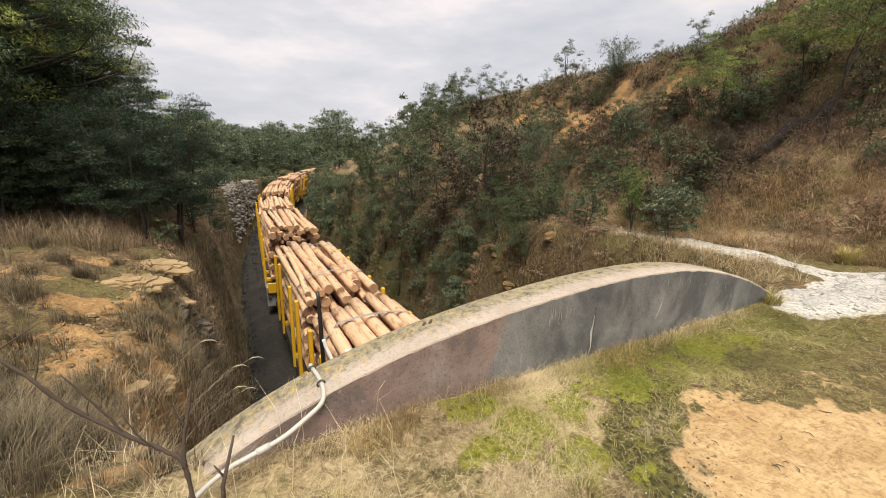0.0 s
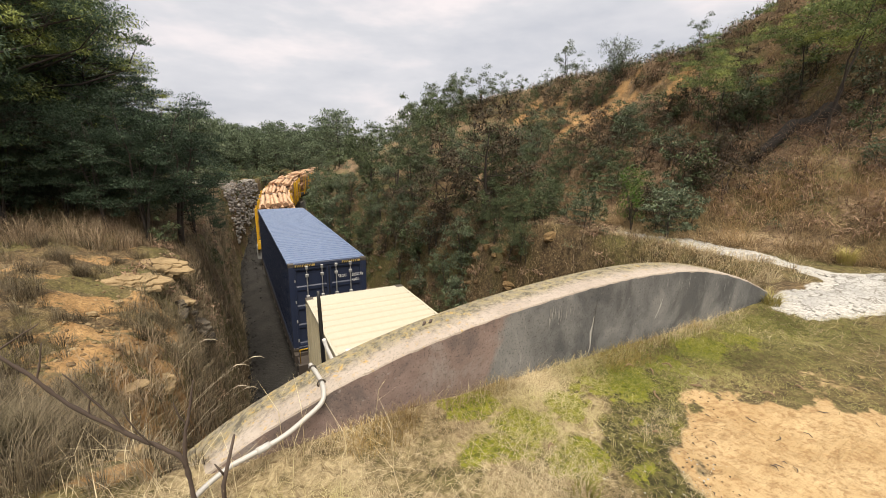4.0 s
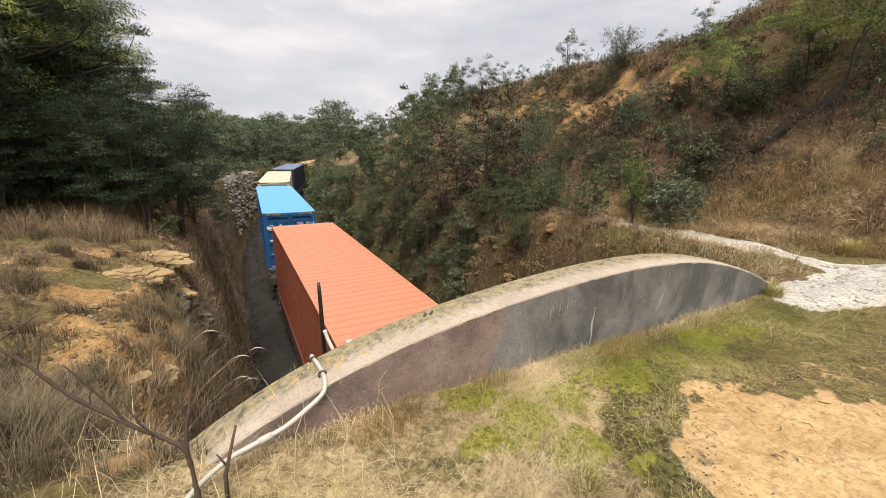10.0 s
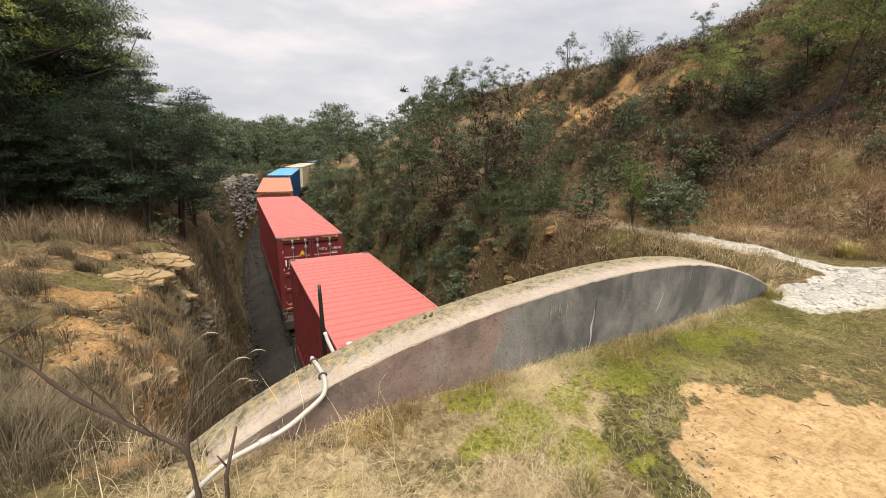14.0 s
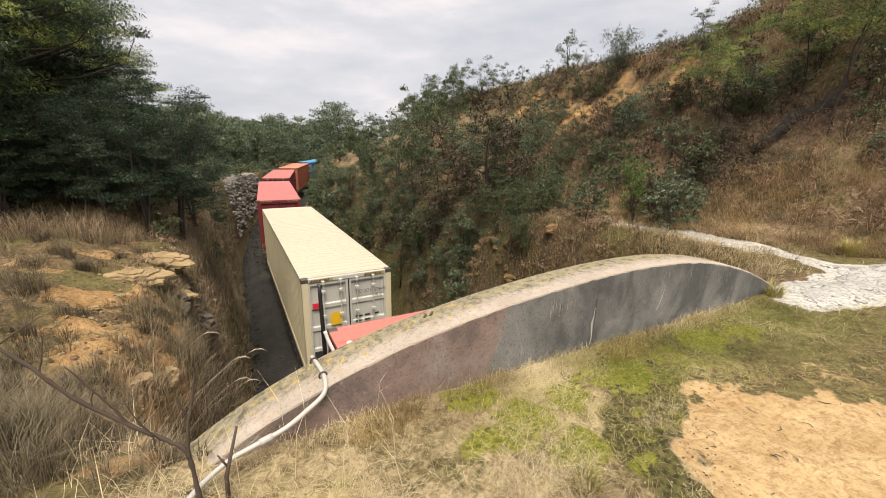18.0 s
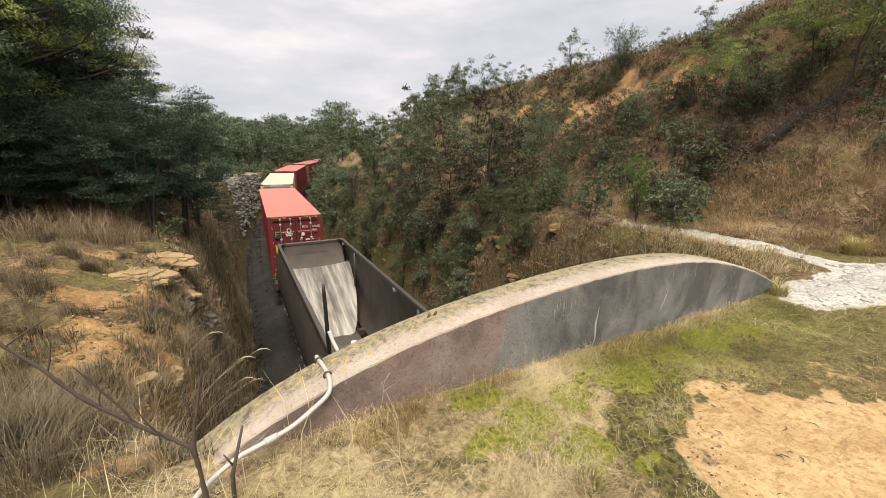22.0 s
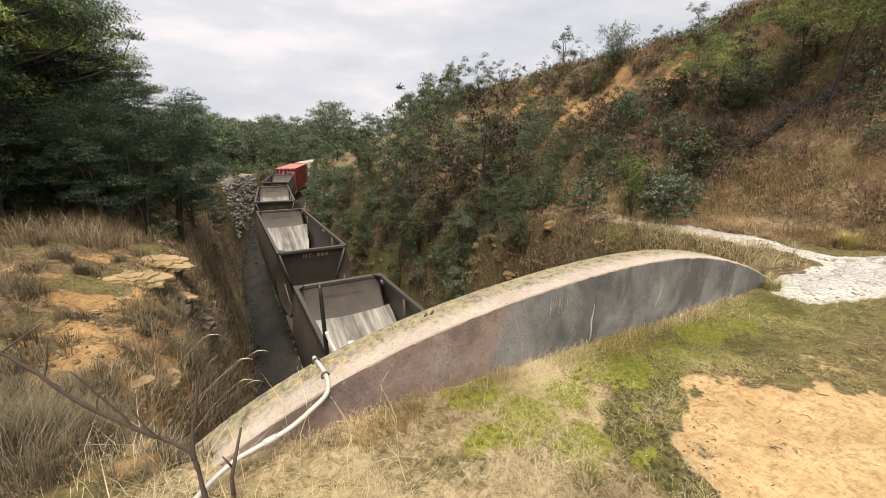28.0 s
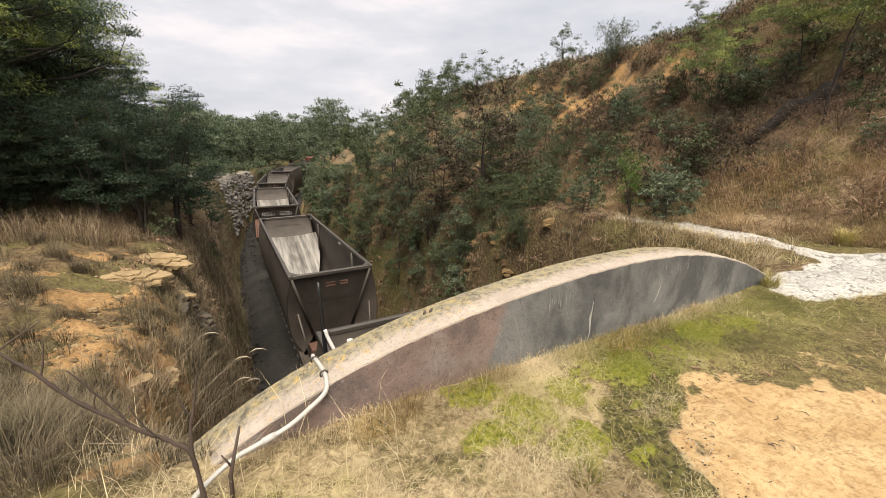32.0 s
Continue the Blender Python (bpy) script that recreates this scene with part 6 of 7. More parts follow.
G_straw = grass_material("dry_straw", (0.24, 0.175, 0.10), (0.70, 0.60, 0.395), (0.36, 0.35, 0.08))
G_brown = grass_material("brown_dead_grass", (0.10, 0.072, 0.046), (0.41, 0.31, 0.205))
G_grey = grass_material("grey_tussock_grass", (0.052, 0.041, 0.027), (0.295, 0.24, 0.158), (0.08, 0.077, 0.036))
G_gold = grass_material("golden_slope_grass", (0.17, 0.115, 0.065), (0.66, 0.51, 0.31), (0.17, 0.145, 0.068))
G_green = grass_material("short_green_grass", (0.11, 0.112, 0.034), (0.46, 0.42, 0.165), (0.16, 0.185, 0.03))
rg = np.random.default_rng(31)


def strewn(n, x0, x1, y0, y1, where=None):
    x, y = rg.uniform(x0, x1, n), rg.uniform(y0, y1, n)
    if where is not None:
        m = rg.uniform(0, 1, n) < where(x, y)
        x, y = x[m], y[m]
    return x, y


def off_sand(x, y):
    sand, moss, clay, chalk = cover(x, y)[:4]
    return (1 - np.clip(sand * 1.2, 0, 1)) * (1 - 0.55 * moss) * (1 - chalk) * (1 - clay * 0.8) * (1 - 0.93 * step(-0.06, 0.12, within(x, y, SAND) + fbm(x, y, 3.0, 3, 40) * 0.5))


def mat_of(n, x0, x1, y0, y1, L, W, where, stand=(0.0, 0.35), clump=2.4):
    x, y = strewn(n, x0, x1, y0, y1, where)
    k = len(x)
    tint = np.clip(0.5 + 1.5 * fbm(x, y, clump, 3, 77) + rg.normal(size=k) * 0.24, 0, 1)
    return blades(rg, x, y, L * rg.uniform(0.5, 1.4, k), np.full(k, W), rg.uniform(*stand, k), None, tint)


def patchy(x, y):
    return off_sand(x, y) * (1 - 0.5 * cover(x, y)[5]) * (0.2 + 0.8 * step(-0.12, 0.12, fbm(x, y, 2.2, 3, 60))) * (1 - 0.7 * step(-0.6, 0.3, x) * (1 - step(1.0, 2.0, x)))


grass_object("dry_grass", "matted straw-coloured dry grass on the bridge fill", G_straw, [
    mat_of(66000, -3.2, 0.3, 0.5, 1.86, 0.085, 0.0019, patchy, (0.0, 0.40)),
    mat_of(3500, -3.2, -0.4, 1.0, 1.87, 0.18, 0.0017, patchy, (0.05, 0.6)),
    mat_of(2600, -2.7, 1.8, 1.72, 1.86, 0.12, 0.0022, off_sand, (0.3, 0.9)),
    mat_of(5000, 1.2, 5.5, -0.8, 1.8, 0.14, 0.0035, patchy, (0.0, 0.35)),
    mat_of(1500, -4.2, -2.6, 1.0, 3.0, 0.17, 0.0022, lambda x, y: 0.8 + 0 * x, (0.1, 0.75)),
    tussocks(rg, *strewn(260, 2.7, 4.7, 1.95, 6.0, lambda x, y: 1 - np.clip(1.6 * cover(x, y)[3], 0, 1)), 30, 0.24, 0.0035, 0.08, (0.3, 0.95)),
    mat_of(3000, 2.7, 4.3, 2.3, 4.0, 0.22, 0.004, lambda x, y: 1 - cover(x, y)[3], (0.2, 0.8)),
])
sx_, sy_ = strewn(170, -3.4, -1.9, 1.3, 3.4)
sk = rg.uniform(0, 2 * np.pi, len(sx_))
grass_object("seed_stalks", "tall pale seed stalks of dry grass by the parapet", G_straw, [
    blades(rg, sx_, sy_, rg.uniform(0.2, 0.5, len(sx_)), np.full(len(sx_), 0.003), rg.uniform(0.5, 0.95, len(sx_)), sk, rg.uniform(0.6, 1, len(sx_)))])
G_lush = grass_material("bright_moss_turf", (0.095, 0.105, 0.014), (0.36, 0.36, 0.045), (0.16, 0.20, 0.018))
grass_object("moss_turf", "bright yellow-green moss and fine turf in patches", G_lush, [
    mat_of(52000, -1.8, 1.6, 0.7, 1.86, 0.028, 0.0022, lambda x, y: cover(x, y)[5] * 0.9, (0.2, 0.95), 5.0)])
G_foot = grass_material("russet_grass", (0.16, 0.105, 0.04), (0.50, 0.36, 0.14), (0.22, 0.22, 0.05))
grass_object("russet_grass", "russet grass growing along the foot of the parapet", G_foot, [
    mat_of(6500, -2.3, 1.2, 1.6, 1.86, 0.10, 0.002, lambda x, y: off_sand(x, y) * step(-0.02, 0.2, fbm(x, y, 2.6, 3, 91) + (y - 1.72) * 0.6), (0.3, 1.0))])
G_turf = grass_material("deep_green_turf", (0.075, 0.095, 0.014), (0.27, 0.29, 0.055), (0.11, 0.15, 0.016))
grass_object("parapet_turf", "short deep green turf below the parapet", G_turf, [
    mat_of(22000, -0.4, 2.2, 1.3, 1.86, 0.045, 0.0024, lambda x, y: step(-0.16, 0.05, fbm(x, y, 2.0, 3, 93) + (y - 1.55) * 0.25), (0.05, 0.6))])
grass_object("green_grass", "short green and mossy grass beside the parapet", G_green, [
    mat_of(62000, -0.5, 3.2, 0.55, 1.86, 0.05, 0.0024, lambda x, y: off_sand(x, y) * (0.35 + 0.65 * step(0.8, 1.3, y)), (0.05, 0.6)),
    mat_of(2600, -1.9, 0.3, 0.7, 1.7, 0.035, 0.002, lambda x, y: cover(x, y)[1], (0.3, 0.9)),
])
tx, ty = strewn(800, -9.5, -3.2, 3.0, 12.5, lambda x, y: (1 - np.clip(cover(x, y)[2] * 1.3, 0, 1)) * (0.15 + 0.85 * step(-0.03, 0.1, fbm(x, y, 0.7, 3, 50))))
bx, by = strewn(150, -4.4, -2.75, 1.9, 4.2, lambda x, y: 1 - cover(x, y)[2])
ux, uy = strewn(60, -4.9, -3.4, 2.0, 3.6, lambda x, y: 1 - cover(x, y)[2])
grass_object("tussock_grass", "grey-brown tussocks of dead grass on the left bank", G_grey, [
    tussocks(rg, tx, ty, 44, 0.26, 0.0042, 0.09, (0.45, 1.0)), tussocks(rg, bx, by, 60, 0.24, 0.0026, 0.07, (0.4, 0.98)), tussocks(rg, ux, uy, 130, 0.42, 0.0028, 0.12, (0.5, 1.0)),
    tussocks(rg, *strewn(380, -3.95, -2.62, 2.6, 9.0, lambda x, y: 1 - cover(x, y)[2]), 40, 0.34, 0.0045, 0.09, (0.45, 1.0)), tussocks(rg, *strewn(420, -3.3, -2.5, 9.0, 30.0), 20, 0.34, 0.006, 0.13, (0.35, 0.95)),
    mat_of(9000, -4.9, -2.9, 2.0, 8.5, 0.07, 0.0024, lambda x, y: 0.35 + 0.65 * step(-0.1, 0.1, fbm(x, y, 3.0, 3, 64)), (0.0, 0.5)), mat_of(17000, -9.5, -3.0, 2.2, 12.5, 0.09, 0.0036, lambda x, y: 1 - np.clip(1.2 * cover(x, y)[2], 0, 1), (0.0, 0.35))])
# clumps that stand out on the left bank: place, height, blades
for x, y, L, n_ in ((-4.74, 7.87, 0.42, 300), (-5.19, 8.63, 0.40, 260), (-4.9, 6.65, 0.36, 240), (-5.33, 7.2, 0.40, 260), (-4.95, 8.2, 0.30, 200), (-4.45, 8.75, 0.28, 180), (-4.2, 9.3, 0.34, 200), (-5.6, 9.3, 0.42, 260), (-3.46, 7.4, 0.34, 220), (-3.95, 7.95, 0.28, 160), (-3.62, 6.6, 0.32, 220), (-4.6, 5.3, 0.34, 240), (-4.5, 4.6, 0.40, 300), (-4.15, 3.75, 0.62, 520), (-3.95, 4.1, 0.34, 260), (-4.45, 3.3, 0.66, 520), (-4.05, 3.1, 0.50, 380), (-3.75, 2.7, 0.40, 300), (-3.3, 6.1, 0.34, 200), (-3.25, 5.0, 0.34, 200), (-3.2, 4.2, 0.32, 220), (-3.1, 3.6, 0.34, 260), (-5.0, 5.5, 0.42, 260), (-5.2, 4.9, 0.45, 280), (-3.45, 9.0, 0.36, 200), (-3.3, 8.3, 0.34, 180)):
    q, t = tussocks(rg, np.array([x]), np.array([y]), n_, L * 0.85, 0.0036, 0.09 + 0.1 * L, (0.6, 1.0))
    me = quads_mesh("blades", q, G_grey)
    me.attributes.new("tint", "FLOAT", "FACE").data.foreach_set("value", np.clip(t * 0.6 + rg.normal(size=len(t)) * 0.2, 0, 1).astype(np.float32))
    tagged(part("grass_tussock", me), "dense grey-brown grass tussock on the clay bank", "grass tussock", "tussocks on the bank")
hang = []
for k in range(3):
    vx, vy = strewn(360, -3.4, -2.5, 3.0, 10.0) if k < 2 else strewn(800, -3.5, -2.5, 10.0, 34.0)
    per = 10 if k < 2 else 7
    n_ = len(vx) * per
    hang.append(blades(rg, np.repeat(vx, per) + rg.normal(size=n_) * 0.035, np.repeat(vy, per) + rg.normal(size=n_) * 0.09, rg.uniform(0.2, 0.5, n_), np.full(n_, 0.006 if k < 2 else 0.012), rg.uniform(0.35, 0.95, n_), rg.normal(size=n_) * 1.6, np.clip(np.repeat(rg.uniform(0, 1, len(vx)), per) + rg.normal(size=n_) * 0.2, 0, 1)))
G_hang = grass_material("grey_straw_bank_grass", (0.082, 0.064, 0.043), (0.42, 0.34, 0.23), (0.11, 0.105, 0.05))
grass_object("hanging_grass", "grey straw-coloured grass hanging down the side of the cutting", G_hang, hang)


def unbare(x, y):
    return 1 - np.clip(1.3 * cover(x, y)[2], 0, 1)


fx, fy = strewn(620, -14, -4.2, 9.6, 14.5)
wx, wy = strewn(800, -3.8, -2.85, 3.5, 40, lambda x, y: 0.9 * (1 - step(14, 40, y) * 0.6))
grass_object("bank_grass", "long brown dead grass on the cutting sides and under the trees", G_brown, [
    tussocks(rg, fx, fy, 30, 0.60, 0.007, 0.2), tussocks(rg, wx, wy, 24, 0.4, 0.006, 0.12, (0.3, 0.9)),
    tussocks(rg, *strewn(330, -2.98, -2.62, 3.5, 34), 16, 0.16, 0.005, 0.08, (0.2, 0.9)),
    tussocks(rg, *strewn(1500, 2.6, 4.5, 4.0, 26, lambda x, y: (0.9 - 0.5 * step(10, 22, y)) * (0.3 + 0.7 * step(-0.05, 0.1, fbm(x, y, 1.1, 3, 97)))), 24, 0.32, 0.006, 0.13, (0.15, 0.85)),
    tussocks(rg, *strewn(700, 5.4, 11.5, 6, 26, unbare), 18, 0.45, 0.011, 0.22, (0.2, 0.8)),
    tussocks(rg, *strewn(320, 10.8, 13.5, 2, 26), 26, 0.5, 0.012, 0.2, (0.4, 0.95))])
hx, hy = strewn(1900, 5.1, 10.6, -2.5, 8.5, lambda x, y: (1 - 0.85 * step(6.5, 7.5, x + fbm(x, y, 0.9, 3, 95) * 1.6)) * (0.25 + 0.75 * step(-0.12, 0.08, fbm(x, y, 1.3, 3, 96))))
PER = 25
downhill = np.pi + rg.normal(size=len(hx) * PER) * 0.7
X_, Y_ = np.repeat(hx, PER) + rg.normal(size=len(hx) * PER) * 0.12, np.repeat(hy, PER) + rg.normal(size=len(hx) * PER) * 0.12
grass_object("slope_grass", "long golden brown grass lying down the slope", G_gold, [
    blades(rg, X_, Y_, rg.uniform(0.25, 0.6, len(X_)), np.full(len(X_), 0.006), rg.uniform(0.05, 0.6, len(X_)), downhill, np.clip(np.repeat(0.5 + 1.7 * fbm(hx, hy, 0.8, 3, 88), PER) + rg.normal(size=len(X_)) * 0.22, 0, 1)),
    tussocks(rg, *strewn(380, 3.3, 5.4, 2.5, 9.5, lambda x, y: 1 - cover(x, y)[3]), 34, 0.22, 0.005, 0.12, (0.1, 0.75))])
def scrub(name, label, material, n, s0, s1, q0, q1, radius, per, leaf, seed):
    r = np.random.default_rng(seed)
    C = []
    for _ in range(n):
        p = on_track(float(r.uniform(s0, s1)), float(r.uniform(q0, q1))).translation
        if cover(np.array([p.x]), np.array([p.y]))[2][0] > 0.4:
            continue
        C.append((p.x, p.y, float(surface(np.array([p.x]), np.array([p.y]))[0]) + 0.08))
    q = leaves_at(r, C, r.uniform(0.5, 1.2, len(C)) * radius, per, leaf, 0.4, 0.8)
    tagged(part(name, quads_mesh(name, q, material)), label, "scrub", kind="stuff")


scrub("bank_scrub", "low olive scrub clinging to the cutting side", L_shrub, 700, 9, 50, 2.75, 4.8, 0.30, 90, 0.06, 71)
scrub("bank_scrub", "low brown scrub clinging to the cutting side", L_bracken, 620, 5, 50, 2.6, 4.4, 0.26, 90, 0.06, 72)
scrub("bank_scrub", "low dead scrub on the side below the trees", L_bracken, 260, 8, 46, -4.2, -2.95, 0.26, 46, 0.07, 73)
scrub("slope_scrub", "low grey-green scrub over the upper slope", L_grey, 300, 3, 24, 6.0, 11.0, 0.3, 50, 0.06, 74)
scrub("bank_scrub", "small green weeds on the cutting side", L_grey, 360, 5, 40, 2.75, 4.4, 0.16, 60, 0.045, 75)
scrub("crest_scrub", "dark scrub overhanging the crest of the cutting", L_brown, 150, 5, 24, 10.7, 11.7, 0.4, 60, 0.09, 76)
scrub("crest_scrub", "olive scrub along the crest of the cutting", L_shrub, 150, 7, 26, 10.7, 11.9, 0.42, 60, 0.09, 77)
kx, ky = strewn(2300, 5.9, 11.2, -1.0, 13.0, unbare)
kz = surface(kx, ky) + 0.12
frond = leaves_at(np.random.default_rng(5), np.stack([kx, ky, kz], 1), np.full(len(kx), 0.3), 40, 0.12, 0.11, 0.7, 0.4)
tagged(part("bracken", quads_mesh("bracken", frond, L_bracken)), "dead reddish-brown bracken tangled over the slope", "bracken", kind="stuff")


# ---- rocks ----
def rock_material(name, a, b, dark):
    n = Nodes(name)
    m1, f1, layer = n.noise(3.0, 6, 0.65), n.noise(30, 6, 0.7), n.noise(2.0, 5, 0.6, (1, 1, 9))
    col = n.mix(n.ramp(m1, [(0.3, 0.0), (0.7, 1.0)]), a, b)
    col = n.mix(n.ramp(layer, [(0.55, 0.0), (0.72, 0.7)]), col, dark)
    col = n.mix(n.ramp(f1, [(0.3, 0.6), (0.45, 0.0)]), col, dark)
    n.bump(n.mix(0.5, f1, layer), 0.7, 0.02)
    return n.done(col, 0.92, 0.0, 0.2)


R_sand = rock_material("yellow_sandstone", (0.19, 0.135, 0.072), (0.37, 0.275, 0.155), (0.055, 0.042, 0.028))
R_chalk = rock_material("white_limestone", (0.32, 0.305, 0.275), (0.56, 0.545, 0.51), (0.13, 0.115, 0.095))
R_brown = rock_material("brown_bank_rock", (0.10, 0.068, 0.038), (0.22, 0.145, 0.075), (0.035, 0.025, 0.016))
R_grey = rock_material("grey_rubble", (0.15, 0.14, 0.128), (0.33, 0.31, 0.28), (0.055, 0.048, 0.04))


def rock_mesh(seed, sx, sy, sz, sub=2, block=0.5):
    """A broken stone: a ball drawn towards a box, then chipped."""
    bm = bmesh.new()
    bmesh.ops.create_icosphere(bm, subdivisions=sub, radius=1.0)
    rng = random.Random(seed)
    off = Vector((rng.uniform(-50, 50), rng.uniform(-50, 50), rng.uniform(-50, 50)))
    for v in bm.verts:
        c = v.co / max(abs(v.co.x), abs(v.co.y), abs(v.co.z))
        p = v.co.lerp(c, block)
        p *= 1 + 0.34 * noise.noise(p * 1.4 + off) + 0.24 * noise.noise(p * 3.1 + off) + 0.12 * noise.noise(p * 8 + off)
        lay = 1 + 0.16 * math.sin(37.7 * math.floor(p.z * 3.2 + 0.4) + seed)
        v.co = (p.x * sx * lay, p.y * sy * lay, p.z * sz)
    bm.normal_update()
    me = bpy.data.meshes.new("rock")
    bm.to_mesh(me)
    bm.free()
    return me


def ground_z(x, y):
    return float(surface(np.array([x]), np.array([y]))[0])


def put_rock(name, label, material, seed, x, y, sx, sy, sz, turn=0, lift=0.3, tilt=0, group=""):
    me = rock_mesh(seed, sx, sy, sz, 4 if max(sx, sy) > 0.3 else 3)
    ob = part(name, me, material, None, at=pose(x, y, ground_z(x, y) + sz * lift, tilt, 0, turn))
    return tagged(ob, label, "rock", group)


def slab_mesh(seed, rx, ry, h, n=34):
    """One layer of bedded rock: a ragged outline with broken edges."""
    r = random.Random(seed)
    ph = [r.uniform(0, 6.28) for _ in range(6)]
    V, rings = [], ((0.90, 0.0), (1.0, 0.12), (0.99, 0.85), (0.93, 1.0), (0.5, 1.05))
    chip = [r.uniform(-0.13, 0.13) if k % 3 else r.uniform(-0.26, 0.1) for k in range(n)]
    for f, u in rings:
        for k in range(n):
            a = 2 * math.pi * k / n
            w = 1 + 0.18 * math.sin(2 * a + ph[0]) + 0.12 * math.sin(3 * a + ph[1]) + chip[k] * (1 if u < 1.02 else 0.5) + r.uniform(-0.03, 0.03)
            V.append((rx * f * w * math.cos(a), ry * f * w * math.sin(a), h * u + r.uniform(-0.16, 0.16) * h))
    V.append((0, 0, h * 1.05))
    F = [(i * n + k, i * n + (k + 1) % n, (i + 1) * n + (k + 1) % n, (i + 1) * n + k) for i in range(4) for k in range(n)]
    F += [(4 * n + k, 4 * n + (k + 1) % n, 5 * n) for k in range(n)]
    return mesh_of("layer", V, F, (R_sand,))


R_dark = rock_material("dark_lichened_rock", (0.038, 0.033, 0.029), (0.14, 0.118, 0.09), (0.016, 0.014, 0.012))
for label, x, y, lean_, layers in (
        ("stepped ledge of yellow bedded sandstone at the bank's edge", -3.88, 9.0, 6, ((-0.02, 0.0, 0.30, 0.42, 0.10), (0.03, -0.04, 0.27, 0.40, 0.06), (0.05, 0.0, 0.33, 0.46, 0.07), (0.04, 0.05, 0.30, 0.40, 0.05), (0.02, 0.1, 0.22, 0.3, 0.035))),
        ("low worn shelf of yellow sandstone in the turf", -4.08, 7.85, 4, ((0.0, 0.0, 0.40, 0.30, 0.06), (0.03, 0.03, 0.43, 0.33, 0.05), (-0.02, 0.08, 0.33, 0.25, 0.04), (-0.06, 0.1, 0.2, 0.16, 0.03))),
        ("broken sandstone slab tilted down the bank", -3.55, 8.1, 16, ((0.0, 0.0, 0.20, 0.16, 0.06), (0.05, -0.03, 0.19, 0.14, 0.05))),
        ("dark lichened rock shelf low on the bank", -3.38, 8.5, 24, ((0.0, 0.0, 0.15, 0.3, 0.07), (0.04, 0.03, 0.14, 0.26, 0.06), (0.07, 0.06, 0.1, 0.2, 0.05)))):
    z = ground_z(x, y) - 0.03
    ledge = thing("sandstone_ledge", label, "rock", "sandstone ledges", at=pose(x, y, z, 4, lean_, 12))
    for k, (dx, dy, rx, ry, h) in enumerate(layers):
        me = slab_mesh(500 + k + int(-x * 10), rx, ry, h)
        if "dark" in label:
            me.materials.clear()
            me.materials.append(R_dark)
        part("layer", me, None, ledge, at=pose(dx, dy, sum(l[4] for l in layers[:k]) * 0.92, 0, 0, 13 * k))
for k, (x, y, sx, sy, sz, turn, lift) in enumerate(((-3.42, 6.1, 0.07, 0.12, 0.05, 0, 0.0), (-3.44, 5.3, 0.08, 0.10, 0.06, 50, 0.1), (-3.40, 5.15, 0.05, 0.07, 0.04, 10, 0.1), (-3.62, 4.55, 0.12, 0.07, 0.05, 30, 0.1), (-3.85, 3.9, 0.10, 0.06, 0.03, 80, 0.1), (-3.45, 4.1, 0.07, 0.05, 0.04, 0, 0.2), (-4.3, 6.4, 0.07, 0.05, 0.03, 0, 0.3), (-3.55, 3.3, 0.08, 0.06, 0.04, 0, 0.2), (-3.36, 3.0, 0.1, 0.06, 0.04, 40, 0.1), (-3.2, 2.45, 0.08, 0.05, 0.03, 70, 0.1), (-4.15, 7.0, 0.06, 0.05, 0.03, 0, 0.3), (-3.75, 6.9, 0.05, 0.05, 0.03, 0, 0.3))):
    put_rock("sandstone_rock", "layered yellow sandstone rock on the clay bank", R_sand, 300 + k, x, y, sx, sy, sz, turn, lift, group="sandstone rocks")
ro = random.Random(23)
for k in range(16):
    u = ro.random()
    put_rock("dark_rock", "dark lichened rock jutting from the bank's side", R_dark, 320 + k, -3.55 + 0.3 * u + ro.uniform(-0.06, 0.06), 7.7 + 1.6 * u + ro.uniform(-0.25, 0.25), ro.uniform(0.05, 0.13), ro.uniform(0.06, 0.16), ro.uniform(0.04, 0.09), ro.uniform(0, 180), 0.1, ro.uniform(-20, 20), "dark rocks in the bank")
rr = random.Random(17)
R_ochre = rock_material("ochre_bank_rock", (0.13, 0.085, 0.042), (0.27, 0.18, 0.085), (0.04, 0.028, 0.018))
for k in range(30):
    y = rr.gauss(8.3, 0.9) if k < 22 else rr.uniform(5.5, 13.0)
    x = rr.uniform(3.2, 3.95)
    put_rock("bank_rock", "ochre brown rock jutting from the side of the cutting", (R_ochre, R_brown)[k % 2], 340 + k, x, y, rr.uniform(0.06, 0.17), rr.uniform(0.06, 0.17), rr.uniform(0.05, 0.14), rr.uniform(0, 90), -0.05, rr.uniform(-25, 25), "rocks in the cutting side")


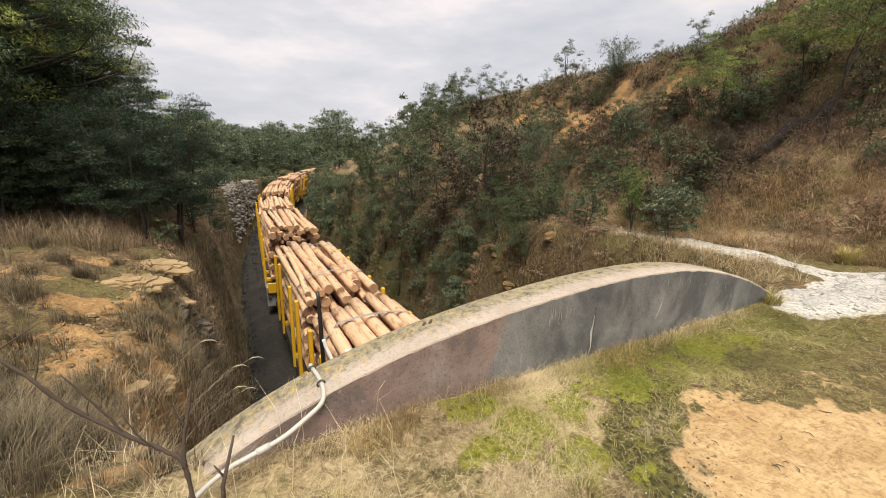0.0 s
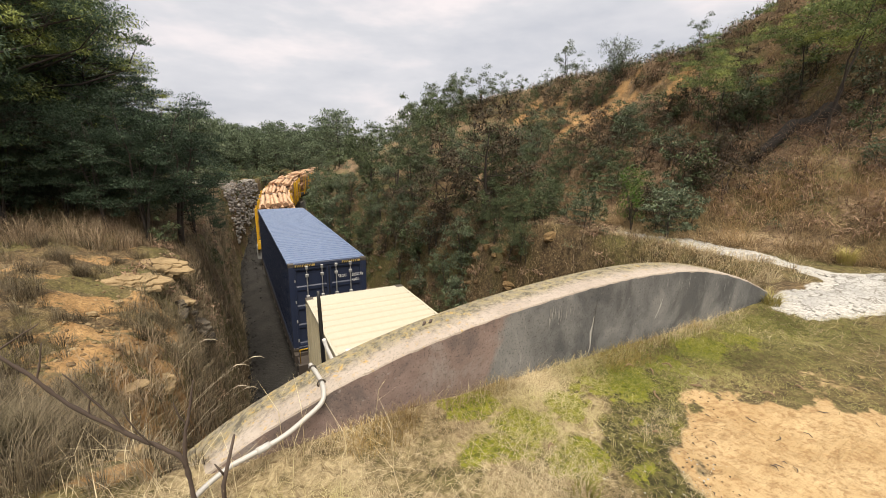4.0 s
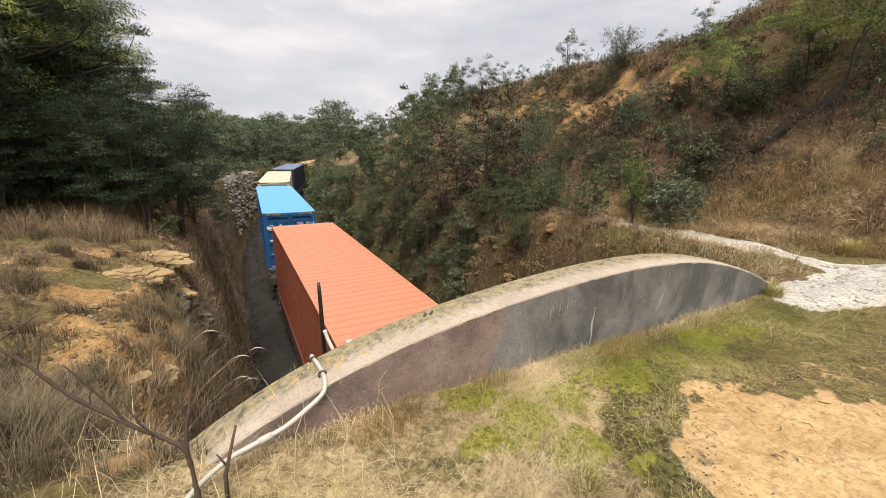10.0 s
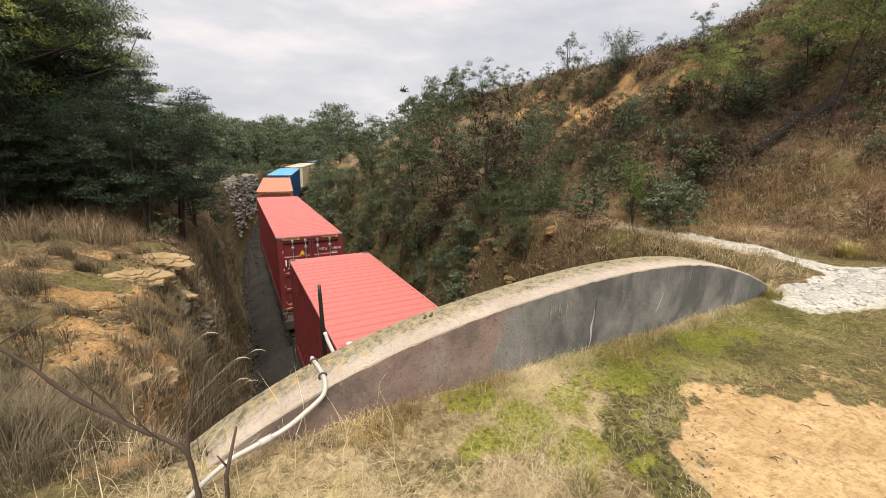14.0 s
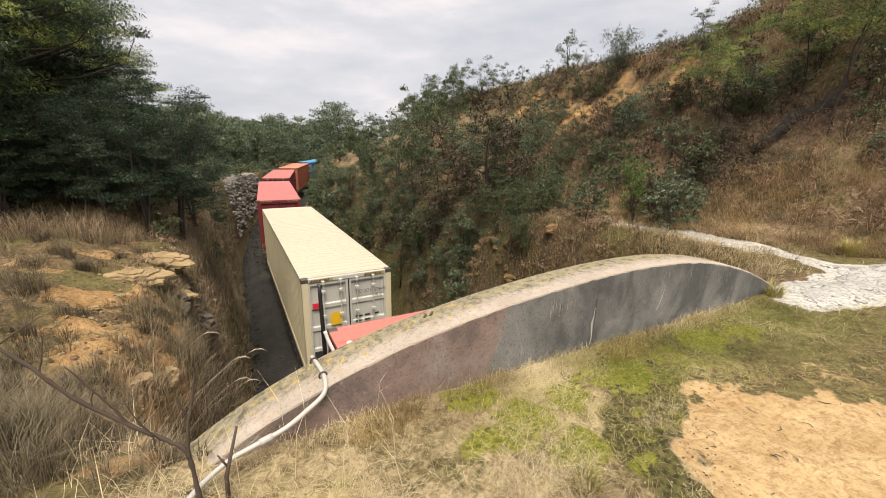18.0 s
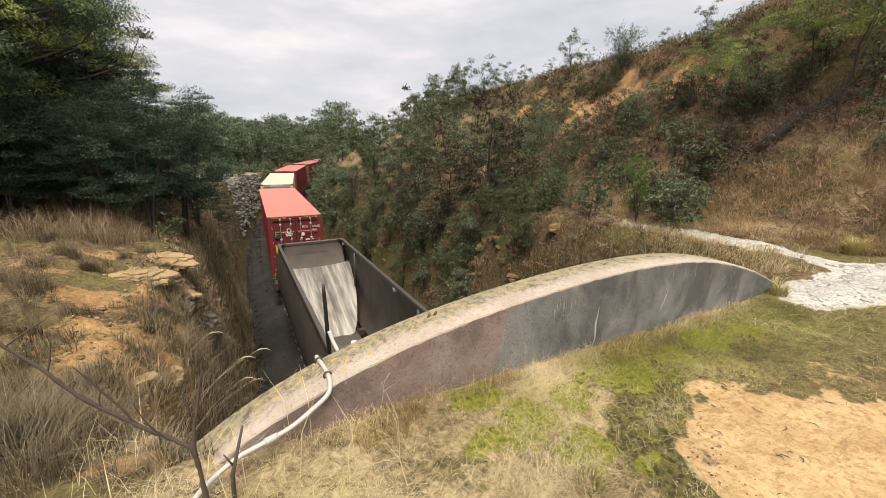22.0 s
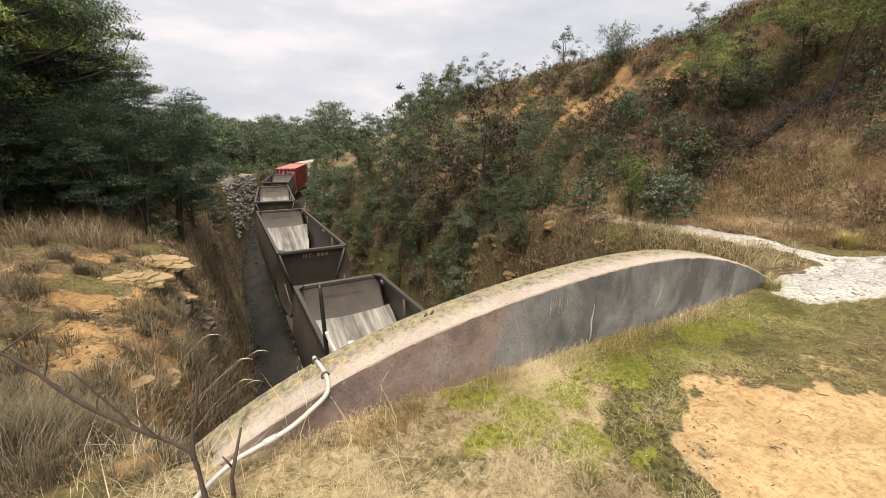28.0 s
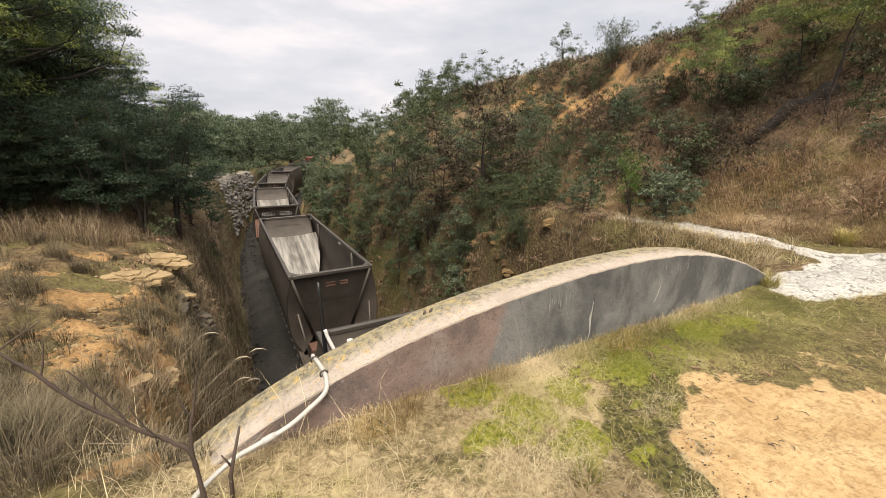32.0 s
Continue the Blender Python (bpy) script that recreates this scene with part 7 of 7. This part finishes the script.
def rubble(name, label, material, places, fine=1):
    """Many stones as one heap."""
    V, F = [], []
    protos = [rock_mesh(400 + i, 1, 1, 0.6, fine, 0.35) for i in range(5)]
    data = [(np.array([v.co for v in m.vertices]), np.array([tuple(p.vertices) for p in m.polygons])) for m in protos]
    for i, (p, size, turn) in enumerate(places):
        vs, fs = data[i % 5]
        m = np.array(pose(*p, rr.uniform(-25, 25), rr.uniform(-25, 25), turn))
        F.append(fs + i // 5 * 5 * len(vs) + (i % 5) * len(vs))
        V.append(vs @ (m[:3, :3].T * size) + m[:3, 3])
    V, F = np.concatenate(V), np.concatenate(F)
    me = bpy.data.meshes.new(name)
    me.vertices.add(len(V))
    me.vertices.foreach_set("co", V.astype(np.float32).reshape(-1))
    me.loops.add(len(F) * 3)
    me.loops.foreach_set("vertex_index", F.astype(np.int32).reshape(-1))
    me.polygons.add(len(F))
    me.polygons.foreach_set("loop_start", np.arange(0, len(F) * 3, 3, dtype=np.int32))
    me.polygons.foreach_set("loop_total", np.full(len(F), 3, dtype=np.int32))
    me.materials.append(material)
    me.update(calc_edges=True)
    return tagged(part(name, me), label, "rubble", kind="stuff")


heap = []
for _ in range(2600):
    s, q = rr.uniform(32, 52), -rr.uniform(2.75, 5.2)
    p = on_track(s, q).translation
    heap.append(((p.x, p.y, ground_z(p.x, p.y) + 0.02), rr.uniform(0.08, 0.22), rr.uniform(0, 360)))
rubble("rubble_slope", "pale grey broken stone tipped down the bank by the bend", R_grey, heap)
heap = []
for _ in range(190):
    s = rr.uniform(3.5, 34)
    q = rr.choice((-1, 1, 1)) * rr.uniform(2.7, 3.6)
    p = on_track(s, q).translation
    size = rr.uniform(0.03, 0.10) * (1.3 if q > 0 else 0.6)
    heap.append(((p.x, p.y, ground_z(p.x, p.y) - 0.5 * size), size, rr.uniform(0, 360)))
cl = []
for _ in range(900):
    x, y = rr.gauss(-3.8, 0.45), rr.uniform(2.2, 9.0)
    if x < -3.05:
        cl.append(((x, y, ground_z(x, y)), rr.choice((0.008, 0.012, 0.016, 0.022, 0.035)), rr.uniform(0, 360)))
rubble("bank_pebbles", "yellow sandstone chips and clods strewn over the clay bank", R_sand, cl[::2])
rubble("bank_crumbs", "dark soil crumbs and litter strewn over the clay bank", R_brown, cl[1::2])
rubble("bank_clods", "brown clods and stones in the sides of the cutting", R_brown, heap, 1)
bx_, by2 = np.meshgrid(np.arange(2.0, 5.7, 0.03), np.arange(0.6, 7.1, 0.03))
edge_ = within(bx_, by2, SEEP) + fbm(bx_, by2, 2.6, 3, 22) * 0.18 + fbm(bx_, by2, 9.0, 3, 23) * 0.14
lump = np.abs(fbm(bx_, by2, 2.6, 3, 81)) * 0.20 + np.abs(fbm(bx_, by2, 7.5, 4, 82)) * 0.13
crust = surface(bx_, by2) - 0.05 + 0.8 * lump + 0.05 * step(0.0, 0.35, edge_) - 0.25 * (1 - step(-0.09, 0.02, edge_))
inside_ = edge_ > -0.12
n = Nodes("white_lime_crust")
v1 = n.t.nodes.new("ShaderNodeTexVoronoi")
v1.feature = "DISTANCE_TO_EDGE"
v1.inputs["Scale"].default_value = 9
n.link(n.tc.outputs["Object"], v1.inputs["Vector"])
f1, f2 = n.noise(45, 6, 0.7), n.noise(6, 6, 0.7)
c = n.mix(n.ramp(f2, [(0.3, 0.0), (0.7, 1.0)]), (0.34, 0.332, 0.315), (0.54, 0.53, 0.51))
c = n.mix(n.ramp(n.noise(4.5, 7, 0.75, (1, 1, 1), distortion=1.2), [(0.40, 0.8), (0.48, 0.0)]), c, (0.13, 0.115, 0.09))
c = n.mix(n.math("MULTIPLY", n.ramp(v1.outputs["Distance"], [(0.02, 0.7), (0.07, 0.0)]), n.ramp(f2, [(0.42, 0.0), (0.55, 1.0)])), c, (0.16, 0.145, 0.12))
c = n.mix(n.ramp(f1, [(0.36, 0.7), (0.47, 0.0)]), c, (0.17, 0.155, 0.13))
n.bump(n.mix(0.6, f1, f2), 0.9, 0.05)
M_crust = n.done(c, 0.9, 0.0, 0.3)
tagged(part("drain_bed", grid_mesh("drain_bed", np.stack([bx_, by2, crust], -1), M_crust, (inside_[:-1, :-1] & inside_[1:, 1:] & inside_[:-1, 1:] & inside_[1:, :-1]), True)), "crusted white limestone bed of a shallow drain beside the bridge", "drain", kind="structure")
heap = []
while len(heap) < 260:
    x, y = rr.uniform(2.4, 5.6), rr.uniform(1.2, 6.8)
    if float(cover(np.array([x]), np.array([y]))[3][0]) > 0.6:
        heap.append(((x, y, ground_z(x, y) + 0.005), rr.uniform(0.01, 0.03), rr.uniform(0, 360)))
rubble("chalk_rubble", "rough white limestone lumps in the drain", R_chalk, heap, 2)
heap = []
for _ in range(900):
    s = rr.uniform(4, 42)
    p = on_track(s, -rr.uniform(1.5, 2.6)).translation
    heap.append(((p.x, p.y, (-0.2 if p.x > -1.6 else -0.38) + rr.uniform(-0.03, 0.02)), rr.uniform(0.03, 0.06), rr.uniform(0, 360)))
rubble("ballast_stones", "loose dark ballast stones beside the rails", M_ballast, heap)
heap = [((x, y, ground_z(x, y)), rr.uniform(0.002, 0.005), rr.uniform(0, 360)) for x, y in ((rr.uniform(-1.3, -0.5), rr.uniform(0.7, 1.25)) for _ in range(110))]
rubble("white_pebbles", "scattered small white pebbles on moss", R_chalk, heap)

# ---- fallen wood, hose and pipes ----
def smooth_path(pts, n=8):
    P = [Vector(p) for p in pts]
    out = []
    for k in range(len(P) - 1):
        a, b, c, d = P[max(k - 1, 0)], P[k], P[k + 1], P[min(k + 2, len(P) - 1)]
        for j in range(n):
            u = j / n
            out.append(0.5 * ((2 * b) + (c - a) * u + (2 * a - 5 * b + 4 * c - d) * u * u + (3 * b - a - 3 * c + d) * u ** 3))
    return out + [P[-1]]


def branch(name, label, category, paths, material, sides=7):
    ob = thing(name, label, category)
    for k, (pts, rad) in enumerate(paths):
        part("stem" if k == 0 else "twig", tubes("stem", [(pts, rad)], material, sides), None, ob)
    return ob


def lying(x0, y0, x1, y1, lift, n=7, seed=1):
    r = random.Random(seed)
    return [(x0 + (x1 - x0) * k / (n - 1), y0 + (y1 - y0) * k / (n - 1) + r.uniform(-0.03, 0.03), ground_z(x0 + (x1 - x0) * k / (n - 1), y0 + (y1 - y0) * k / (n - 1)) + lift + r.uniform(-0.03, 0.03)) for k in range(n)]


branch("fallen_log", "dark rotting fallen log lying on the slope", "log", [(lying(7.15, 4.45, 9.1, 3.95, 0.16), [0.08, 0.10, 0.115, 0.125, 0.14, 0.165, 0.2])], M_charred, 10)
branch("fallen_log", "small dark fallen log in dry grass", "log", [(lying(6.25, 4.9, 6.95, 4.75, 0.03, 5, 3), [0.03, 0.045, 0.05, 0.05, 0.045])], M_charred, 8)
# tangles at y below 3 are mostly added, standing in for tree shade
for k, (x, y) in enumerate(((7.4, 4.9), (8.0, 4.0), (7.0, 3.4), (8.6, 5.6), (9.2, 4.6), (8.2, 6.6), (7.6, 3.2), (8.4, 3.3), (9.0, 3.4), (7.9, 5.2), (8.8, 2.7), (7.2, 2.4), (7.8, 2.0), (8.3, 2.4), (7.5, 1.4), (8.2, 1.5), (7.0, 4.2), (7.3, 5.6), (8.9, 4.2), (7.7, 4.4))):
    r = random.Random(60 + k)
    z = ground_z(x, y)
    paths = []
    for j in range(18):
        a, L = r.uniform(0, 6.28), r.uniform(0.35, 1.0)
        bow = r.uniform(0.1, 0.9)
        paths.append(([(x + math.cos(a) * L * u + r.uniform(-0.05, 0.05) * u, y + math.sin(a) * L * u + r.uniform(-0.05, 0.05) * u, z - 0.05 + L * (bow * 1.6 * u - 0.9 * u * u * bow) + 0.25 * u + r.uniform(-0.04, 0.04) * u) for u in (0, 0.2, 0.4, 0.6, 0.8, 1.0)], [0.006, 0.0055, 0.005, 0.004, 0.003, 0.0015]))
    branch("dead_bush", "tangle of bare dead branches on the slope", "dead bush", paths, M_deadwood, 5)
M_twig = plain("dark_bare_twig", (0.085, 0.062, 0.05), 0.85, 0, 0.35, 40, 0.5)
def knobby(pts, r0, r1, seed, n=5):
    """A twig through the points, slightly crooked and knotted, thinner towards its tip."""
    r = random.Random(seed)
    P = smooth_path(pts, n)
    out = [tuple(c + r.uniform(-0.35, 0.35) * r1 * 1.6 for c in q_) for q_ in P]
    return out, [(r0 + (r1 - r0) * k / (len(P) - 1)) * (r.uniform(0.88, 1.1) if k % 4 else 1.28) for k in range(len(P))]


branch("bare_branch", "bare dead branch arching over the grass", "branch", [
    knobby([(-2.79, 1.6, 5.82), (-2.807, 1.6, 6.08), (-2.816, 1.6, 6.24), (-2.872, 1.6, 6.32), (-2.962, 1.6, 6.416), (-3.107, 1.6, 6.591), (-3.167, 1.6, 6.693), (-3.243, 1.6, 6.809), (-3.34, 1.6, 6.93)], 0.0095, 0.0045, 1),
    knobby([(-2.972, 1.6, 6.42), (-3.0, 1.59, 6.51), (-3.05, 1.58, 6.62), (-3.093, 1.57, 6.715)], 0.0045, 0.0018, 2),
    knobby([(-3.167, 1.6, 6.693), (-3.15, 1.6, 6.75), (-3.135, 1.6, 6.82)], 0.0036, 0.0016, 3),
    knobby([(-3.243, 1.6, 6.809), (-3.2, 1.6, 6.84), (-3.13, 1.6, 6.885)], 0.0034, 0.0014, 4),
    knobby([(-2.816, 1.6, 6.22), (-2.804, 1.6, 6.346), (-2.785, 1.6, 6.43), (-2.766, 1.6, 6.51), (-2.752, 1.6, 6.58)], 0.008, 0.0022, 5),
    knobby([(-2.79, 1.6, 6.40), (-2.81, 1.59, 6.45), (-2.82, 1.58, 6.52)], 0.004, 0.0016, 6),
    knobby([(-2.89, 1.6, 6.335), (-2.93, 1.57, 6.43), (-2.96, 1.55, 6.55)], 0.0036, 0.0014, 7),
    knobby([(-3.06, 1.6, 6.535), (-3.055, 1.6, 6.57), (-3.04, 1.6, 6.6)], 0.003, 0.0014, 8)], M_twig)
branch("dead_sapling", "broken upright dead sapling stem in the grass", "sapling", [([(-2.71, 1.6, 5.85), (-2.70, 1.6, 6.08), (-2.64, 1.6, 6.3)], [0.010, 0.009, 0.005]), ([(-2.69, 1.6, 6.12), (-2.72, 1.6, 6.19)], [0.005, 0.003])], M_twig)

M_hose = plain("pale_grey_plastic", (0.42, 0.405, 0.38), 0.5, 0, 0.15, 12)
M_pvc = plain("white_plastic_pipe", (0.72, 0.70, 0.66), 0.4, 0, 0.1, 10)
M_blackpipe = plain("black_plastic_pipe", (0.014, 0.014, 0.015), 0.4, 0, 0.3, 10)


hose = thing("hose", "pale grey plastic hose clamped over the parapet", "hose")
hp = smooth_path([(-3.1, 1.25, 5.97), (-2.93, 1.52, 5.98), (-2.81, 1.68, 6.0), (-2.69, 1.75, 6.03), (-2.6, 1.77, 6.045), (-2.45, 1.80, 6.07), (-2.34, 1.82, 6.12), (-2.25, 1.845, 6.17), (-2.225, 1.90, 6.205), (-2.222, 2.02, 6.207), (-2.235, 2.17, 6.195), (-2.235, 2.225, 6.13), (-2.23, 2.24, 5.6)])
part("tube", tubes("tube", [(hp, [0.0125] * len(hp))], M_hose, 10), None, hose)
for x, y, z in ((-2.223, 1.965, 6.207), (-2.236, 2.15, 6.197)):
    ring = [(x + 0.021 * math.cos(a), y, z + 0.021 * math.sin(a)) for a in np.linspace(0, 2 * math.pi, 13)]
    part("clamp", tubes("clamp", [(ring, [0.005] * 13)], M_cast, 5), None, hose, "rusty wire clamp")
part("joint", tubes("joint", [(hp[34:38], [0.0175] * 4)], M_hose, 10), None, hose)
pole = thing("vent_pole", "black pipe standing behind the parapet with a white elbow", "pipe")
part("black_pipe", tubes("black_pipe", [([(-2.10, 2.40, 4.6), (-2.115, 2.40, 5.6), (-2.126, 2.40, 6.15), (-2.134, 2.40, 6.5), (-2.136, 2.40, 6.575)], [0.014, 0.014, 0.014, 0.012, 0.009])], M_blackpipe, 10), None, pole)
part("white_pipe", tubes("white_pipe", [(smooth_path([(-2.122, 2.372, 6.26), (-2.108, 2.365, 6.2), (-2.075, 2.34, 6.1), (-2.05, 2.31, 5.98), (-2.04, 2.30, 5.4)], 5), [0.012] * 21)], M_pvc, 10), None, pole, "white plastic pipe")
part("bracket", boxes((-2.13, -2.07, 2.185, 2.385, 5.66, 5.70), (-2.05, -1.99, 2.185, 2.28, 5.5, 5.54)), M_cast, pole)
stub = thing("pipe_stub", "white capped pipe end behind the parapet", "pipe")
part("stub", tubes("stub", [([(-1.99, 2.3, 5.3), (-1.985, 2.3, 6.175)], [0.014, 0.014])], M_pvc, 12), None, stub)
part("cap", tubes("cap", [([(-1.985, 2.3, 6.175), (-1.985, 2.3, 6.19)], [0.02, 0.021])], M_pvc, 14), None, stub)
part("bracket", boxes((-2.02, -1.96, 2.185, 2.285, 5.5, 5.54)), M_cast, stub)
# bark strips and litter on the turf
M_bits = plain("curled_bark", (0.26, 0.17, 0.10), 0.85, 0, 0.4, 30)
for k, (x, y) in enumerate(((-0.05, 1.62), (0.05, 1.55), (0.22, 1.5), (-0.2, 1.35), (0.1, 1.3), (0.45, 0.95), (-0.6, 1.1), (0.7, 0.9), (-1.2, 1.25))):
    r = random.Random(80 + k)
    a, L, z = r.uniform(0, 6.28), r.uniform(0.04, 0.1), ground_z(x, y) + 0.012
    pts = [(x + math.cos(a + u * r.uniform(0.3, 1.2)) * L * u, y + math.sin(a + u) * L * u, z + 0.012 * math.sin(u * 3.1)) for u in (0, 0.33, 0.66, 1.0)]
    tagged(part("bark_strip", tubes("bark_strip", [(pts, [0.004, 0.007, 0.006, 0.003])], M_bits, 6)), "curled strip of brown bark on the turf", "bark", "bark strips")

for dx, L in ((0.0, 0.035), (-0.045, 0.03)):
    pts = [(-1.51 + dx + L * u, 2.08 + 0.01 * math.sin(4 * u), float(crest(-1.51 + dx)) + 0.012 + 0.006 * math.sin(3 * u)) for u in (-0.5, -0.1, 0.2, 0.5)]
    tagged(part("bark_strip", tubes("bark_strip", [(pts, [0.004, 0.010, 0.009, 0.003])], M_twig, 6)), "small dark bark scrap on the parapet's top", "bark", "bark strips")
litter = []
for _ in range(90):
    a = rr.uniform(0, 6.28)
    ring = rr.uniform(0.55, 1.3)
    x, y = 0.2 + 1.15 * ring * math.cos(a), 1.15 * ring * math.sin(a)
    if y < 0.3:
        continue
    z, b, L = ground_z(x, y) + 0.006, rr.uniform(0, 6.28), rr.uniform(0.02, 0.07)
    litter.append(([(x, y, z), (x + L * 0.5 * math.cos(b), y + L * 0.5 * math.sin(b), z + 0.004), (x + L * math.cos(b + 0.4), y + L * math.sin(b + 0.4), z)], [0.0015, 0.003, 0.001]))
tagged(part("twig_litter", tubes("twig_litter", litter, M_twig, 4)), "scattered dark twigs and bark bits on the sand", "litter", kind="stuff")
crumbs = []
for _ in range(420):
    a, ring = rr.uniform(0, 3.1), rr.gauss(1.04, 0.07)
    x, y = 0.2 + 1.15 * ring * math.cos(a), 1.15 * ring * math.sin(a)
    crumbs.append(((x, y, ground_z(x, y)), rr.uniform(0.002, 0.006), rr.uniform(0, 360)))
M_humus = plain("dark_crumbly_soil", (0.07, 0.05, 0.028), 0.95, 0, 0.5, 20)
rubble("soil_crumbs", "dark soil crumbs along the edge of the sand", M_humus, crumbs)

# feathery seed heads over the cutting, beside the parapet
M_feather = plain("pale_seed_head", (0.50, 0.43, 0.31), 0.8, 0, 0.2, 30)
fr = random.Random(91)
for k in range(6):
    x, y = -3.05 + fr.uniform(-0.06, 0.05), 2.4 + fr.uniform(-0.15, 0.25)
    z, L, lean_ = ground_z(x, y), fr.uniform(0.55, 0.8), fr.uniform(0.28, 0.5)
    pts = [(x + lean_ * u * u, y + 0.04 * u, z + L * (u - 0.18 * u * u)) for u in (0, 0.25, 0.5, 0.75, 0.9, 1.0)]
    stalk = thing("seed_stalk", "thin dry grass stalk with a pale feathery seed head", "grass stalk", "seed stalks")
    part("stem", tubes("stem", [(pts, [0.0010, 0.0009, 0.0008, 0.0007, 0.0006, 0.0006])], M_feather, 4), None, stalk)
    tip = Vector(pts[-1])
    part("seed_head", tubes("seed_head", [([tip, tip + Vector((0.03, 0, 0.012)), tip + Vector((0.065, 0, 0.006)), tip + Vector((0.09, 0, -0.012))], [0.001, 0.0030, 0.0025, 0.0008])], M_feather, 5), None, stalk, "pale drooping seed head")

# spiky tussocks that stand alone
G_spike = grass_material("green_tussock_blades", (0.14, 0.13, 0.035), (0.42, 0.36, 0.13), (0.20, 0.21, 0.04))
for x, y, L, n_ in ((2.42, 1.80, 0.20, 150), (5.15, 2.05, 0.46, 320), (4.6, 1.25, 0.30, 160), (3.25, 4.9, 0.34, 170), (3.6, 1.1, 0.16, 90), (2.9, 2.6, 0.2, 90), (3.1, 6.3, 0.3, 120), (-1.3, 0.95, 0.10, 60)):
    q, t = tussocks(rg, np.array([x]), np.array([y]), n_, L, 0.006, 0.07, (0.45, 1.0))
    me = quads_mesh("blades", q, G_spike)
    me.attributes.new("tint", "FLOAT", "FACE").data.foreach_set("value", t.astype(np.float32))
    tagged(part("grass_tussock", me), "spiky yellow-green grass tussock", "grass tussock", "spiky tussocks")

motions()
